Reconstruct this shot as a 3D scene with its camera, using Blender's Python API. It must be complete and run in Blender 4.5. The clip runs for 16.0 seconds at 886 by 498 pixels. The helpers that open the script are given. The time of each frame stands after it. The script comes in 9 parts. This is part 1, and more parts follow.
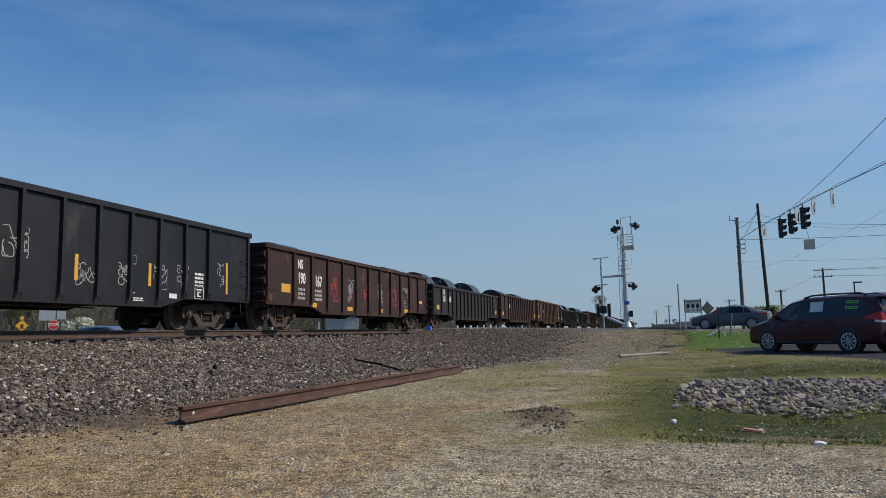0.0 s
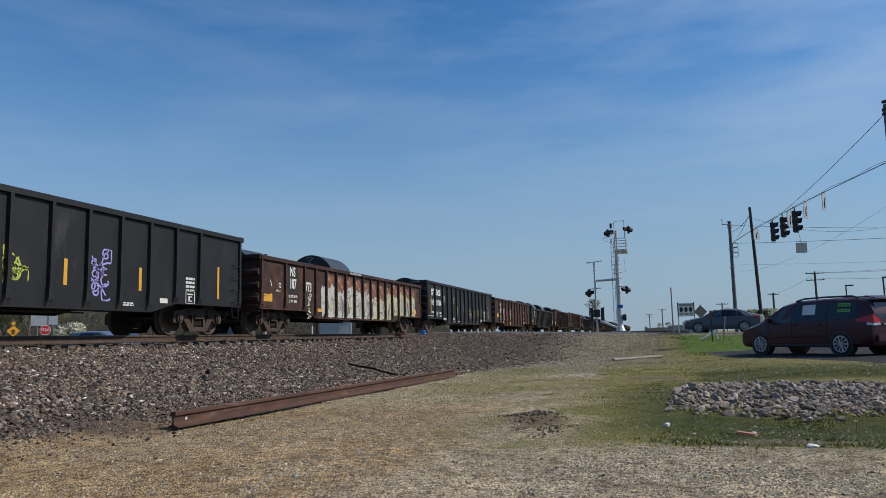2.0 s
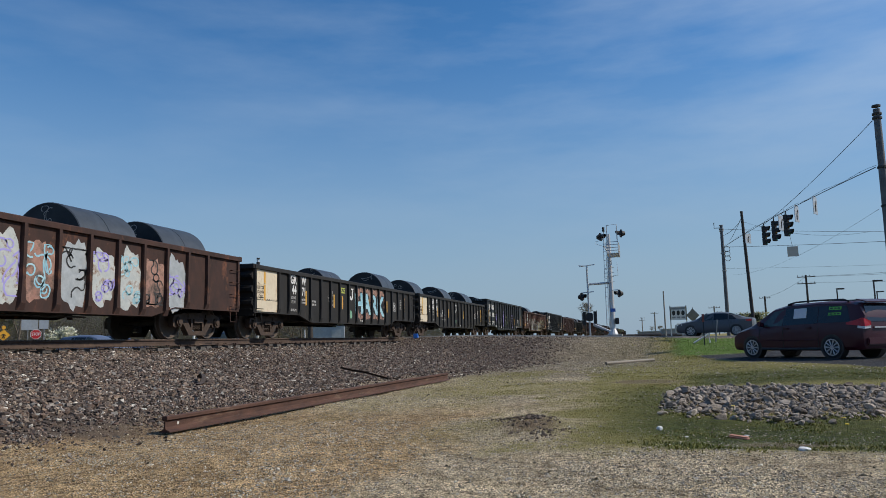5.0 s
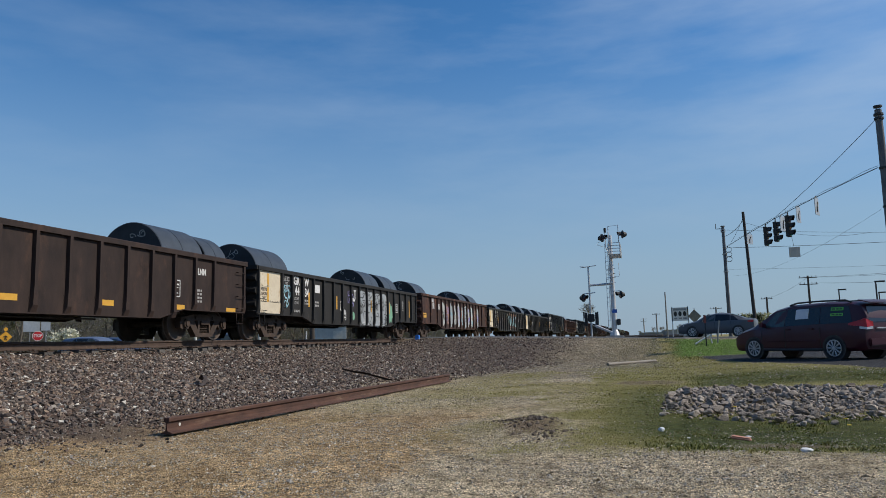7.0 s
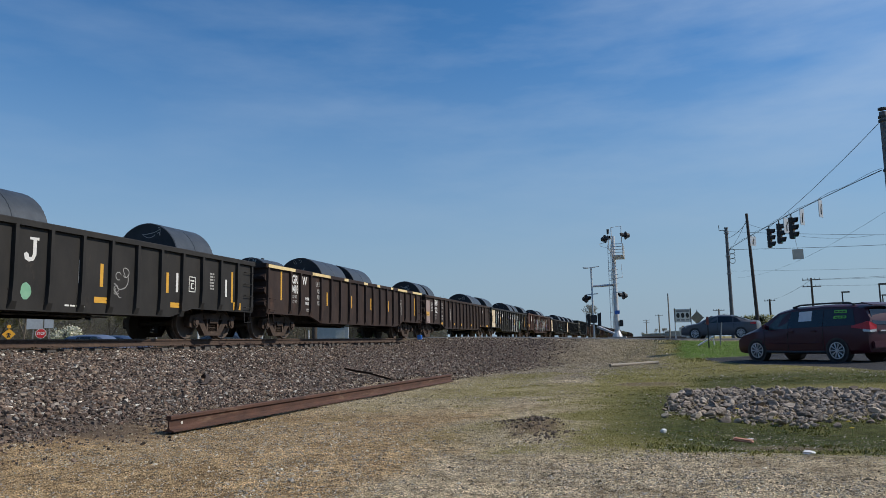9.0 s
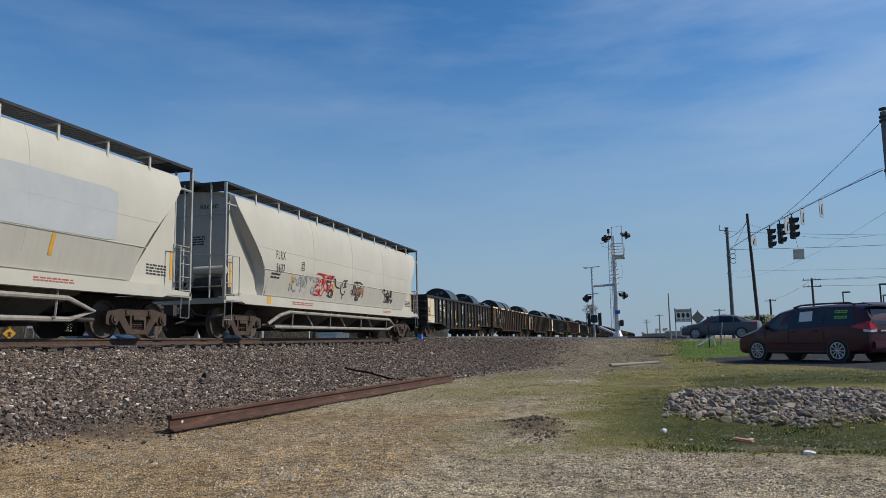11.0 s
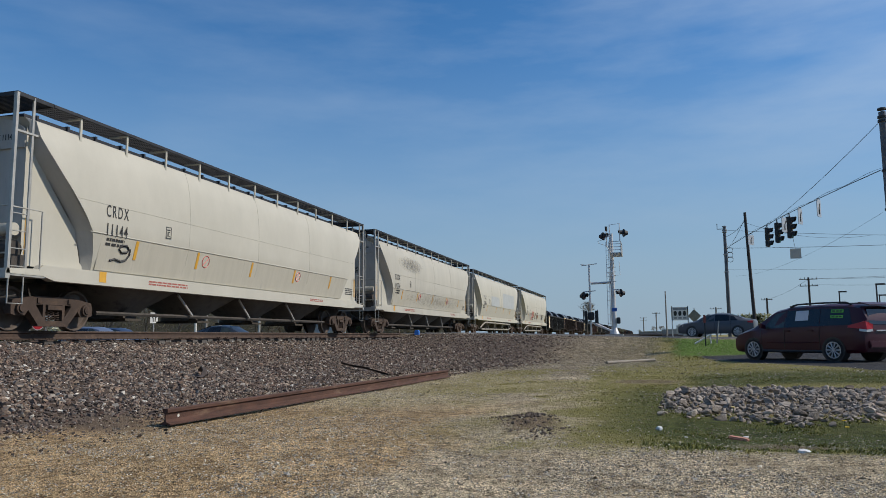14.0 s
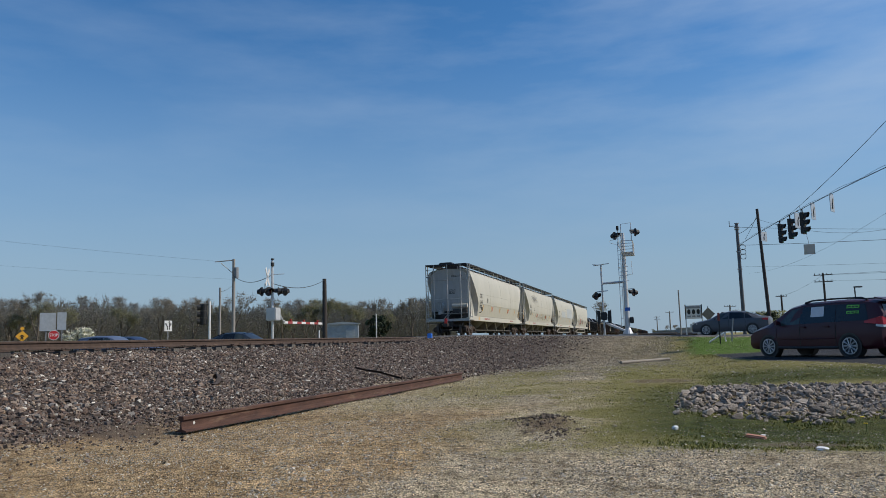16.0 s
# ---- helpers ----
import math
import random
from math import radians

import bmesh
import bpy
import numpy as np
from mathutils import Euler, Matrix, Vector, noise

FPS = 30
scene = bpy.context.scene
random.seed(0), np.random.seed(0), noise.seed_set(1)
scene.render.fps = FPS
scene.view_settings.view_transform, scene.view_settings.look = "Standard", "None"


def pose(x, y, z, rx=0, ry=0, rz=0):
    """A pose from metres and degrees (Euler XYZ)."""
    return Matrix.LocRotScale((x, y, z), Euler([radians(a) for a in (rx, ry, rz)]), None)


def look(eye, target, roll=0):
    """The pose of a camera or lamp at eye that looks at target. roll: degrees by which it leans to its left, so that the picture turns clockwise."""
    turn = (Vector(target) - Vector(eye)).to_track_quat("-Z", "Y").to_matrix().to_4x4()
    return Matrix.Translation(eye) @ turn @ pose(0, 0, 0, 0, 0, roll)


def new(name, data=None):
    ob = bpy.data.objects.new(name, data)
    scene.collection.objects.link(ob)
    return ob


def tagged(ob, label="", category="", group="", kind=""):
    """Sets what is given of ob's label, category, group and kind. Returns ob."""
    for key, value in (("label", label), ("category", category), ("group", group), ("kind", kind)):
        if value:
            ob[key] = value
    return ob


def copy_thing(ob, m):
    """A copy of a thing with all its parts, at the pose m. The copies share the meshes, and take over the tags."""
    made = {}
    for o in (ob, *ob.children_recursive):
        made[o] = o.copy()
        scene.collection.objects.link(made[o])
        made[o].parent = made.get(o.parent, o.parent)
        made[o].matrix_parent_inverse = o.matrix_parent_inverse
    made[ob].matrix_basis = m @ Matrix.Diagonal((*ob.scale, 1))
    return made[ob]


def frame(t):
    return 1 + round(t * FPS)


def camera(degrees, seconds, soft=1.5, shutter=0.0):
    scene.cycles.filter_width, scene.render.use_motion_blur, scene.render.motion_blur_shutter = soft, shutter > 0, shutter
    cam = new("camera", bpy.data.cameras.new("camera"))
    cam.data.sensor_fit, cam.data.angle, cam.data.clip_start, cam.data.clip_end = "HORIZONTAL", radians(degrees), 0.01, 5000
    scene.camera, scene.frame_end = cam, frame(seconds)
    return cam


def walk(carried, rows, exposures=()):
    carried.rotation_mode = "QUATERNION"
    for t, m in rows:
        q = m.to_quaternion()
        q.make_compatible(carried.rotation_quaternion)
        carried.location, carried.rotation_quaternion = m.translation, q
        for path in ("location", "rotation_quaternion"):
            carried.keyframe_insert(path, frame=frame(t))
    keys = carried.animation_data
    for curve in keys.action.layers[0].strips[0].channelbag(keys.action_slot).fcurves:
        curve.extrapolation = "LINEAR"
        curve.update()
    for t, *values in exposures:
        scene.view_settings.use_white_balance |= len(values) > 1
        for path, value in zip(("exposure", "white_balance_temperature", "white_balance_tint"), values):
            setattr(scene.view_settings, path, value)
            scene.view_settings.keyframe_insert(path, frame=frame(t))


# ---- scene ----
EYE = Vector((0.0, 0.0, 1.0))
cam = camera(62.25, 16.0, soft=0.45)


def aim(yaw, pitch, roll):
    """A pose that looks yaw degrees left of the track's run and pitch degrees up."""
    a, p = radians(yaw), radians(pitch)
    way = Vector((-math.sin(a) * math.cos(p), math.cos(a) * math.cos(p), math.sin(p)))
    return look(EYE, EYE + way, -roll)


AIMS = [(0, 16.42, 6.52, 1.22),
        (0.5, 16.27, 6.57, 1.23),
        (1, 16.23, 6.62, 1.27),
        (1.5, 16.10, 6.68, 1.33),
        (2, 15.91, 6.83, 1.39),
        (2.5, 15.73, 6.98, 1.43),
        (3, 15.48, 7.04, 1.44),
        (3.5, 15.37, 7.11, 1.43),
        (4, 15.30, 7.10, 1.44),
        (6.5, 15.46, 7.13, 1.52),
        (7, 15.46, 7.20, 1.53),
        (7.5, 15.57, 7.18, 1.44),
        (8, 15.59, 7.16, 1.35),
        (8.5, 15.66, 7.20, 1.26),
        (9, 15.68, 7.21, 1.17),
        (11.5, 15.75, 7.16, 1.07),
        (12, 15.78, 7.02, 1.04),
        (12.5, 15.70, 6.93, 0.93),
        (13, 15.57, 6.85, 0.71),
        (13.5, 15.59, 6.88, 0.55),
        (14, 15.54, 6.87, 0.60),
        (14.5, 15.63, 6.88, 0.63),
        (15, 15.80, 6.92, 1.01),
        (15.5, 16.13, 7.00, 1.36),
        (16, 16.41, 7.11, 1.63)]
walk(cam, [(t, aim(a, b, c)) for t, a, b, c in AIMS])

# ---- light ----
SUN = Vector((0.72, 0.20, 0.64)).normalized()
sun = new("sun", bpy.data.lights.new("sun", "SUN"))
sun.data.energy, sun.data.angle, sun.data.color = 3.75, radians(0.9), (1.0, 0.92, 0.80)
sun.matrix_world = look((0, 0, 50), Vector((0, 0, 50)) - SUN)
world = bpy.data.worlds.new("world")
scene.world = world
world.use_nodes = True
wn, wl = world.node_tree.nodes, world.node_tree.links
sky = wn.new("ShaderNodeTexSky")
sky.sky_type, sky.sun_disc = "NISHITA", False
sky.sun_elevation = math.asin(SUN.z)
sky.sun_rotation = math.atan2(SUN.x, SUN.y)
sky.air_density, sky.dust_density, sky.ozone_density = 1.0, 0.15, 3.0
wtc = wn.new("ShaderNodeTexCoord")
wmap = wn.new("ShaderNodeMapping")
wmap.inputs["Scale"].default_value = (1.3, 1.3, 5.5)
wmap.inputs["Rotation"].default_value = (0.12, 0.2, 0.5)
wmap.inputs["Location"].default_value = (0.9, 0.3, 0.4)
wno = wn.new("ShaderNodeTexNoise")
wno.inputs["Scale"].default_value, wno.inputs["Detail"].default_value, wno.inputs["Roughness"].default_value = 1.7, 9, 0.56
wra = wn.new("ShaderNodeValToRGB")
wra.color_ramp.elements[0].position, wra.color_ramp.elements[1].position = 0.475, 0.90
wra.color_ramp.elements[0].color, wra.color_ramp.elements[1].color = (0, 0, 0, 1), (0.55, 0.55, 0.55, 1)
wmix = wn.new("ShaderNodeMixRGB")
wmix.inputs[2].default_value = (5.0, 5.9, 7.0, 1)
wl.new(wtc.outputs["Generated"], wmap.inputs[0])
wl.new(wmap.outputs[0], wno.inputs["Vector"])
wl.new(wno.outputs[0], wra.inputs[0])
wdir, wside, wmul = wn.new("ShaderNodeSeparateXYZ"), wn.new("ShaderNodeMapRange"), wn.new("ShaderNodeMath")
wl.new(wtc.outputs["Generated"], wdir.inputs[0])
wside.inputs["From Min"].default_value, wside.inputs["From Max"].default_value = -0.55, 0.15
wside.inputs["To Min"].default_value, wside.inputs["To Max"].default_value = 0.4, 1.0
wl.new(wdir.outputs["X"], wside.inputs["Value"])
wmul.operation = "MULTIPLY"
wl.new(wra.outputs[0], wmul.inputs[0])
wl.new(wside.outputs[0], wmul.inputs[1])
wl.new(wmul.outputs[0], wmix.inputs[0])
wsat = wn.new("ShaderNodeHueSaturation")
wsat.inputs["Saturation"].default_value = 1.30
wtint = wn.new("ShaderNodeMixRGB")
wtint.blend_type, wtint.inputs[0].default_value, wtint.inputs[2].default_value = "MULTIPLY", 1.0, (1.12, 1.04, 1.05, 1)
wl.new(sky.outputs[0], wsat.inputs["Color"])
wl.new(wsat.outputs[0], wtint.inputs[1])
wl.new(wtint.outputs[0], wmix.inputs[1])
wsep = wn.new("ShaderNodeSeparateXYZ")
wl.new(wtc.outputs["Generated"], wsep.inputs[0])
whz = wn.new("ShaderNodeMapRange")
whz.interpolation_type = "SMOOTHSTEP"
whz.inputs["From Min"].default_value, whz.inputs["From Max"].default_value = -0.02, 0.42
whz.inputs["To Min"].default_value, whz.inputs["To Max"].default_value = 0.92, 0.0
wl.new(wsep.outputs["Z"], whz.inputs["Value"])
wair = wn.new("ShaderNodeMixRGB")
wair.inputs[2].default_value = (2.15, 3.2, 4.35, 1)
wl.new(whz.outputs[0], wair.inputs[0])
wl.new(wmix.outputs[0], wair.inputs[1])
wl.new(wair.outputs[0], wn["Background"].inputs[0])
wn["Background"].inputs[1].default_value = 0.113
scene.view_settings.exposure = 0.0

# ---- materials ----
MATS = {}


def surface(name, c1, c2, scale=6.0, rough=0.7, metal=0.0, bump=0.2, fine=60.0, stain=None, stain_at=0.58, stain_scale=1.2,
            spread=0.12, stretch=(1, 1, 1), coat=0.0, per_object=0.0, dist=0.01):
    """A worn surface: two colours mixed by noise, fine relief, and patches of a stain with soft edges."""
    if name in MATS:
        return MATS[name]
    m = bpy.data.materials.new(name)
    m.use_nodes = True
    nt, n, l = m.node_tree, m.node_tree.nodes, m.node_tree.links
    b = n["Principled BSDF"]
    tc, mp = n.new("ShaderNodeTexCoord"), n.new("ShaderNodeMapping")
    mp.inputs["Scale"].default_value = stretch
    l.new(tc.outputs["Object"], mp.inputs[0])
    a = n.new("ShaderNodeTexNoise")
    a.inputs["Scale"].default_value, a.inputs["Detail"].default_value, a.inputs["Roughness"].default_value = scale, 8, 0.65
    l.new(mp.outputs[0], a.inputs["Vector"])
    r = n.new("ShaderNodeValToRGB")
    r.color_ramp.elements[0].position, r.color_ramp.elements[1].position = 0.32, 0.68
    r.color_ramp.elements[0].color, r.color_ramp.elements[1].color = (*c1, 1), (*c2, 1)
    l.new(a.outputs[0], r.inputs[0])
    col = r.outputs[0]
    if stain:
        s = n.new("ShaderNodeTexNoise")
        s.inputs["Scale"].default_value, s.inputs["Detail"].default_value, s.inputs["Roughness"].default_value = stain_scale, 10, 0.7
        l.new(mp.outputs[0], s.inputs["Vector"])
        sr = n.new("ShaderNodeValToRGB")
        sr.color_ramp.elements[0].position, sr.color_ramp.elements[1].position = stain_at, min(1.0, stain_at + spread)
        l.new(s.outputs[0], sr.inputs[0])
        mx = n.new("ShaderNodeMixRGB")
        mx.inputs[2].default_value = (*stain, 1)
        l.new(sr.outputs[0], mx.inputs[0])
        l.new(col, mx.inputs[1])
        col = mx.outputs[0]
    if per_object:
        oi, hs, ma = n.new("ShaderNodeObjectInfo"), n.new("ShaderNodeHueSaturation"), n.new("ShaderNodeMapRange")
        ma.inputs["To Min"].default_value, ma.inputs["To Max"].default_value = 1 - per_object, 1 + per_object
        l.new(oi.outputs["Random"], ma.inputs["Value"])
        l.new(ma.outputs[0], hs.inputs["Value"])
        l.new(col, hs.inputs["Color"])
        col = hs.outputs[0]
    l.new(col, b.inputs["Base Color"])
    b.inputs["Roughness"].default_value, b.inputs["Metallic"].default_value = rough, metal
    b.inputs["Coat Weight"].default_value = coat
    b.inputs["Coat Roughness"].default_value = 0.05
    if bump:
        f, bp = n.new("ShaderNodeTexNoise"), n.new("ShaderNodeBump")
        f.inputs["Scale"].default_value, f.inputs["Detail"].default_value = fine, 5
        l.new(tc.outputs["Object"], f.inputs["Vector"])
        bp.inputs["Strength"].default_value, bp.inputs["Distance"].default_value = bump, dist
        l.new(f.outputs[0], bp.inputs["Height"])
        l.new(bp.outputs[0], b.inputs["Normal"])
    MATS[name] = m
    return m


def island(name, colours, rough=0.9, scale=30.0, bump=0.3, steps=False, thin=0.0):
    """Loose pieces in one mesh, each with a colour of its own from a ramp; thin ones let light through."""
    m = bpy.data.materials.new(name)
    m.use_nodes = True
    n, l = m.node_tree.nodes, m.node_tree.links
    b, g, r = n["Principled BSDF"], n.new("ShaderNodeNewGeometry"), n.new("ShaderNodeValToRGB")
    while len(r.color_ramp.elements) < len(colours):
        r.color_ramp.elements.new(0.5)
    for i, c in enumerate(colours):
        r.color_ramp.elements[i].position, r.color_ramp.elements[i].color = i / (len(colours) if steps else max(1, len(colours) - 1)), (*c, 1)
    r.color_ramp.interpolation = "CONSTANT" if steps else "LINEAR"
    l.new(g.outputs["Random Per Island"], r.inputs[0])
    no, mx = n.new("ShaderNodeTexNoise"), n.new("ShaderNodeMixRGB")
    no.inputs["Scale"].default_value, no.inputs["Detail"].default_value = scale, 6
    mx.blend_type = "MULTIPLY"
    mx.inputs[0].default_value = 0.6
    l.new(r.outputs[0], mx.inputs[1])
    l.new(no.outputs[0], mx.inputs[2])
    mu = n.new("ShaderNodeMixRGB")
    mu.blend_type, mu.inputs[0].default_value, mu.inputs[2].default_value = "MULTIPLY", 1.0, (1.42, 1.42, 1.42, 1)
    l.new(mx.outputs[0], mu.inputs[1])
    l.new(mu.outputs[0], b.inputs["Base Color"])
    b.inputs["Roughness"].default_value = rough
    if bump:
        bp = n.new("ShaderNodeBump")
        bp.inputs["Strength"].default_value, bp.inputs["Distance"].default_value = bump, 0.02
        l.new(no.outputs[0], bp.inputs["Height"])
        l.new(bp.outputs[0], b.inputs["Normal"])
    if thin:
        through_light, both = n.new("ShaderNodeBsdfTranslucent"), n.new("ShaderNodeMixShader")
        l.new(mu.outputs[0], through_light.inputs["Color"])
        both.inputs[0].default_value = thin
        l.new(b.outputs[0], both.inputs[1])
        l.new(through_light.outputs[0], both.inputs[2])
        l.new(both.outputs[0], n["Material Output"].inputs["Surface"])
    return m


# ---- mesh helpers ----
def part(name, bm, material, parent=None, label="", smooth=False):
    """Links a bmesh (or shared mesh data) as one mesh object, under a thing or a part."""
    if isinstance(bm, bmesh.types.BMesh):
        bmesh.ops.recalc_face_normals(bm, faces=bm.faces)
        me = bpy.data.meshes.new(name)
        if smooth:
            for f in bm.faces:
                f.smooth = True
        bm.to_mesh(me)
        bm.free()
        if smooth:
            me.set_sharp_from_angle(angle=radians(35))
        me.materials.append(material)
    else:
        me = bm
    ob = new(name, me)
    ob.parent = parent
    if label:
        tagged(ob, label)
    return ob


def thing(name, label, category, m=None, group="", kind=""):
    ob = tagged(new(name), label, category, group, kind)
    if m is not None:
        ob.matrix_world = m
    return ob


def box(bm, x0, x1, y0, y1, z0, z1):
    v = [bm.verts.new(p) for p in ((x0, y0, z0), (x1, y0, z0), (x1, y1, z0), (x0, y1, z0), (x0, y0, z1), (x1, y0, z1), (x1, y1, z1), (x0, y1, z1))]
    for f in ((0, 3, 2, 1), (4, 5, 6, 7), (0, 1, 5, 4), (1, 2, 6, 5), (2, 3, 7, 6), (3, 0, 4, 7)):
        bm.faces.new([v[i] for i in f])
    return bm


def tube(bm, a, b, r, seg=8, r2=None, caps=True):
    """A round bar from a to b, r2 its radius at b."""
    a, b = Vector(a), Vector(b)
    q = (b - a).to_track_quat("Z", "Y")
    r2 = r if r2 is None else r2
    rings = []
    for p, rr in ((a, r), (b, r2)):
        rings.append([bm.verts.new(p + q @ Vector((rr * math.cos(2 * math.pi * i / seg), rr * math.sin(2 * math.pi * i / seg), 0))) for i in range(seg)])
    for i in range(seg):
        j = (i + 1) % seg
        bm.faces.new((rings[0][i], rings[0][j], rings[1][j], rings[1][i]))
    if caps:
        bm.faces.new(rings[0][::-1])
        bm.faces.new(rings[1])
    return bm


def prism(bm, pts, axis, a, b):
    """An outline of pairs swept along an axis ("x", "y" or "z") from a to b."""
    def at(p, w):
        return {"x": (w, p[0], p[1]), "y": (p[0], w, p[1]), "z": (p[0], p[1], w)}[axis]
    lo, hi = [bm.verts.new(at(p, a)) for p in pts], [bm.verts.new(at(p, b)) for p in pts]
    k = len(pts)
    for i in range(k):
        bm.faces.new((lo[i], lo[(i + 1) % k], hi[(i + 1) % k], hi[i]))
    bm.faces.new(lo[::-1])
    bm.faces.new(hi)
    return bm


def wire(bm, pts, r, seg=6):
    """A round bar bent along a row of points, in one piece."""
    pts = [Vector(p) for p in pts]
    rings, q = [], None
    for i, p in enumerate(pts):
        d = (pts[min(i + 1, len(pts) - 1)] - pts[max(i - 1, 0)])
        way = d.normalized() if d.length > 1e-6 else (pts[i] - pts[i - 1]).normalized()
        q = way.to_track_quat("Z", "Y") if q is None else (q @ Vector((0, 0, 1))).rotation_difference(way) @ q
        rings.append([p + q @ Vector((r * math.cos(2 * math.pi * k / seg), r * math.sin(2 * math.pi * k / seg), 0)) for k in range(seg)])
    return loft(bm, rings)


def loft(bm, rings, close=True, caps=True):
    """Skins a row of rings with the same number of points."""
    vs = [[bm.verts.new(p) for p in ring] for ring in rings]
    k = len(vs[0])
    for a, b in zip(vs, vs[1:]):
        for i in range(k if close else k - 1):
            j = (i + 1) % k
            bm.faces.new((a[i], a[j], b[j], b[i]))
    if caps:
        bm.faces.new(vs[0][::-1])
        bm.faces.new(vs[-1])
    return bm


def wheel_of(bm, y, z, x0, x1, r, seg=28):
    return tube(bm, (x0, y, z), (x1, y, z), r, seg)


def lettering(name, text, size, material, parent, m, label="", squeeze=1.0, bold=0.02, space=1.0):
    """Words in the built-in font as a thin mesh at the pose m in the parent's space."""
    c = bpy.data.curves.new(name, "FONT")
    c.body, c.size, c.extrude, c.align_x, c.align_y = text, size, 0.0015, "CENTER", "CENTER"
    c.offset, c.resolution_u, c.space_character = bold * size, 4, space
    tmp = bpy.data.objects.new(name, c)
    me = bpy.data.meshes.new_from_object(tmp)
    bpy.data.objects.remove(tmp)
    me.transform(Matrix.Diagonal((squeeze, 1, 1, 1)))
    me.materials.clear()
    me.materials.append(material)
    ob = new(name, me)
    ob.parent = parent
    ob.matrix_basis = m
    if label:
        tagged(ob, label)
    return ob


def noise2(x, y, seed=0):
    """Smooth value noise on arrays, 0 to 1."""
    x, y = np.asarray(x, float), np.asarray(y, float)
    xi, yi = np.floor(x).astype(int), np.floor(y).astype(int)
    fx, fy = x - xi, y - yi
    fx, fy = fx * fx * (3 - 2 * fx), fy * fy * (3 - 2 * fy)

    def h(a, b):
        v = np.sin(a * 127.1 + b * 311.7 + seed * 74.7) * 43758.5453
        return v - np.floor(v)
    return (h(xi, yi) * (1 - fx) + h(xi + 1, yi) * fx) * (1 - fy) + (h(xi, yi + 1) * (1 - fx) + h(xi + 1, yi + 1) * fx) * fy


def fbm(x, y, seed=0, octaves=4):
    t, a, s = 0.0, 0.5, 0.0
    for i in range(octaves):
        t, s = t + a * noise2(np.asarray(x) * 2 ** i, np.asarray(y) * 2 ** i, seed + i), s + a
        a *= 0.5
    return t / s


def ramp(a, b, v):
    t = np.clip((np.asarray(v, float) - a) / (b - a), 0, 1)
    return t * t * (3 - 2 * t)

# ---- ground ----
TRACK, RAIL = -13.34, 1.226          # the track's centre line and the height of its rail heads
ROAD_Y, ROAD_HALF = 42.0, 4.6


def road_height(x):
    return np.interp(x, [-60, -30, -23, -17.5, -9.4, 3, 14, 60], [0.25, 0.27, 0.38, 1.2, 1.2, 0.81, 0.74, 0.7])


def height(x, y, rough=True):
    x, y = np.asarray(x, float), np.asarray(y, float)
    base = 0.13 * ramp(13, 17, y) * ramp(0.5, 3.5, x) + 0.5 * ramp(47, 60, y)
    base = np.where(x < TRACK, 0.15, base)
    w = ramp(29.5 + 1.8 * ramp(1.0, 3.5, x), 37.4, y) * (1 - ramp(47.2, 62, y))
    land = base * (1 - w) + road_height(x) * w
    bank = ramp(-0.6, 1.2, x) * (1 - ramp(6.5, 8.5, x))
    land = land - 0.11 * bank * np.exp(-((y - 8.3 - 0.1 * x) / 1.3) ** 2) + 0.07 * bank * np.exp(-((y - 12.8) / 1.9) ** 2)
    land = land + 0.09 * np.exp(-((x + 1.35) / 0.5) ** 2 - ((y - 8.7) / 0.5) ** 2)
    d = x - TRACK
    bed = np.interp(d, [-9, -5.5, -2.3, -1.5, 1.25, 1.5, 2.6, 4.6, 7.3, 8.4], [-0.5, 0.1, 0.88, 0.945, 0.945, 0.865, 0.77, 0.42, 0.06, -0.3])
    bed = bed + 0.09 * (fbm(d * 0.4, y * 0.9, 55) - 0.5) * np.exp(-((d - 1.5) / 0.8) ** 2)
    z = np.maximum(land, bed) + 0.03 * np.exp(-((land - bed) / 0.1) ** 2)
    if rough:
        near = 1 - ramp(40, 80, y)
        z = z + near * (0.05 * (fbm(x * 0.6, y * 0.6, 3) - 0.5) + 0.022 * (fbm(x * 4, y * 4, 9) - 0.5)) * np.where(np.abs(y - ROAD_Y) < 5.5, 0.3, 1)
    return z


def lot(x, y):
    """1 on the asphalt lot, 0 off it."""
    edge = np.interp(y, [15, 18.8, 21.2, 24.5, 28, 31.5], [7.0, 5.5, 4.75, 3.0, 2.3, 1.9]) + 0.25 * (fbm(x * 1.5, y * 1.5, 19) - 0.5)
    return ramp(-0.12, 0.12, x - edge) * (1 - ramp(-0.12, 0.12, y - (31.6 + 0.5 * (x - 2.2)))) * ramp(-0.1, 0.1, y - 15.6)


def ballast(x, y):
    d = x - TRACK
    edge = 7.4 + 0.9 * (fbm(x * 0.7, y * 0.35, 21) - 0.5) + 0.8 * (fbm(x * 3, y * 3, 4) - 0.5) + 2.2 * ramp(15, 36, y)
    return ramp(-6, -5.2, d) * (1 - ramp(-0.8 - 1.4 * ramp(12, 28, y), 0.5 + 1.2 * ramp(12, 28, y), d - edge)) * (1 - ramp(-1, 1, 5.4 - np.abs(y - ROAD_Y)))


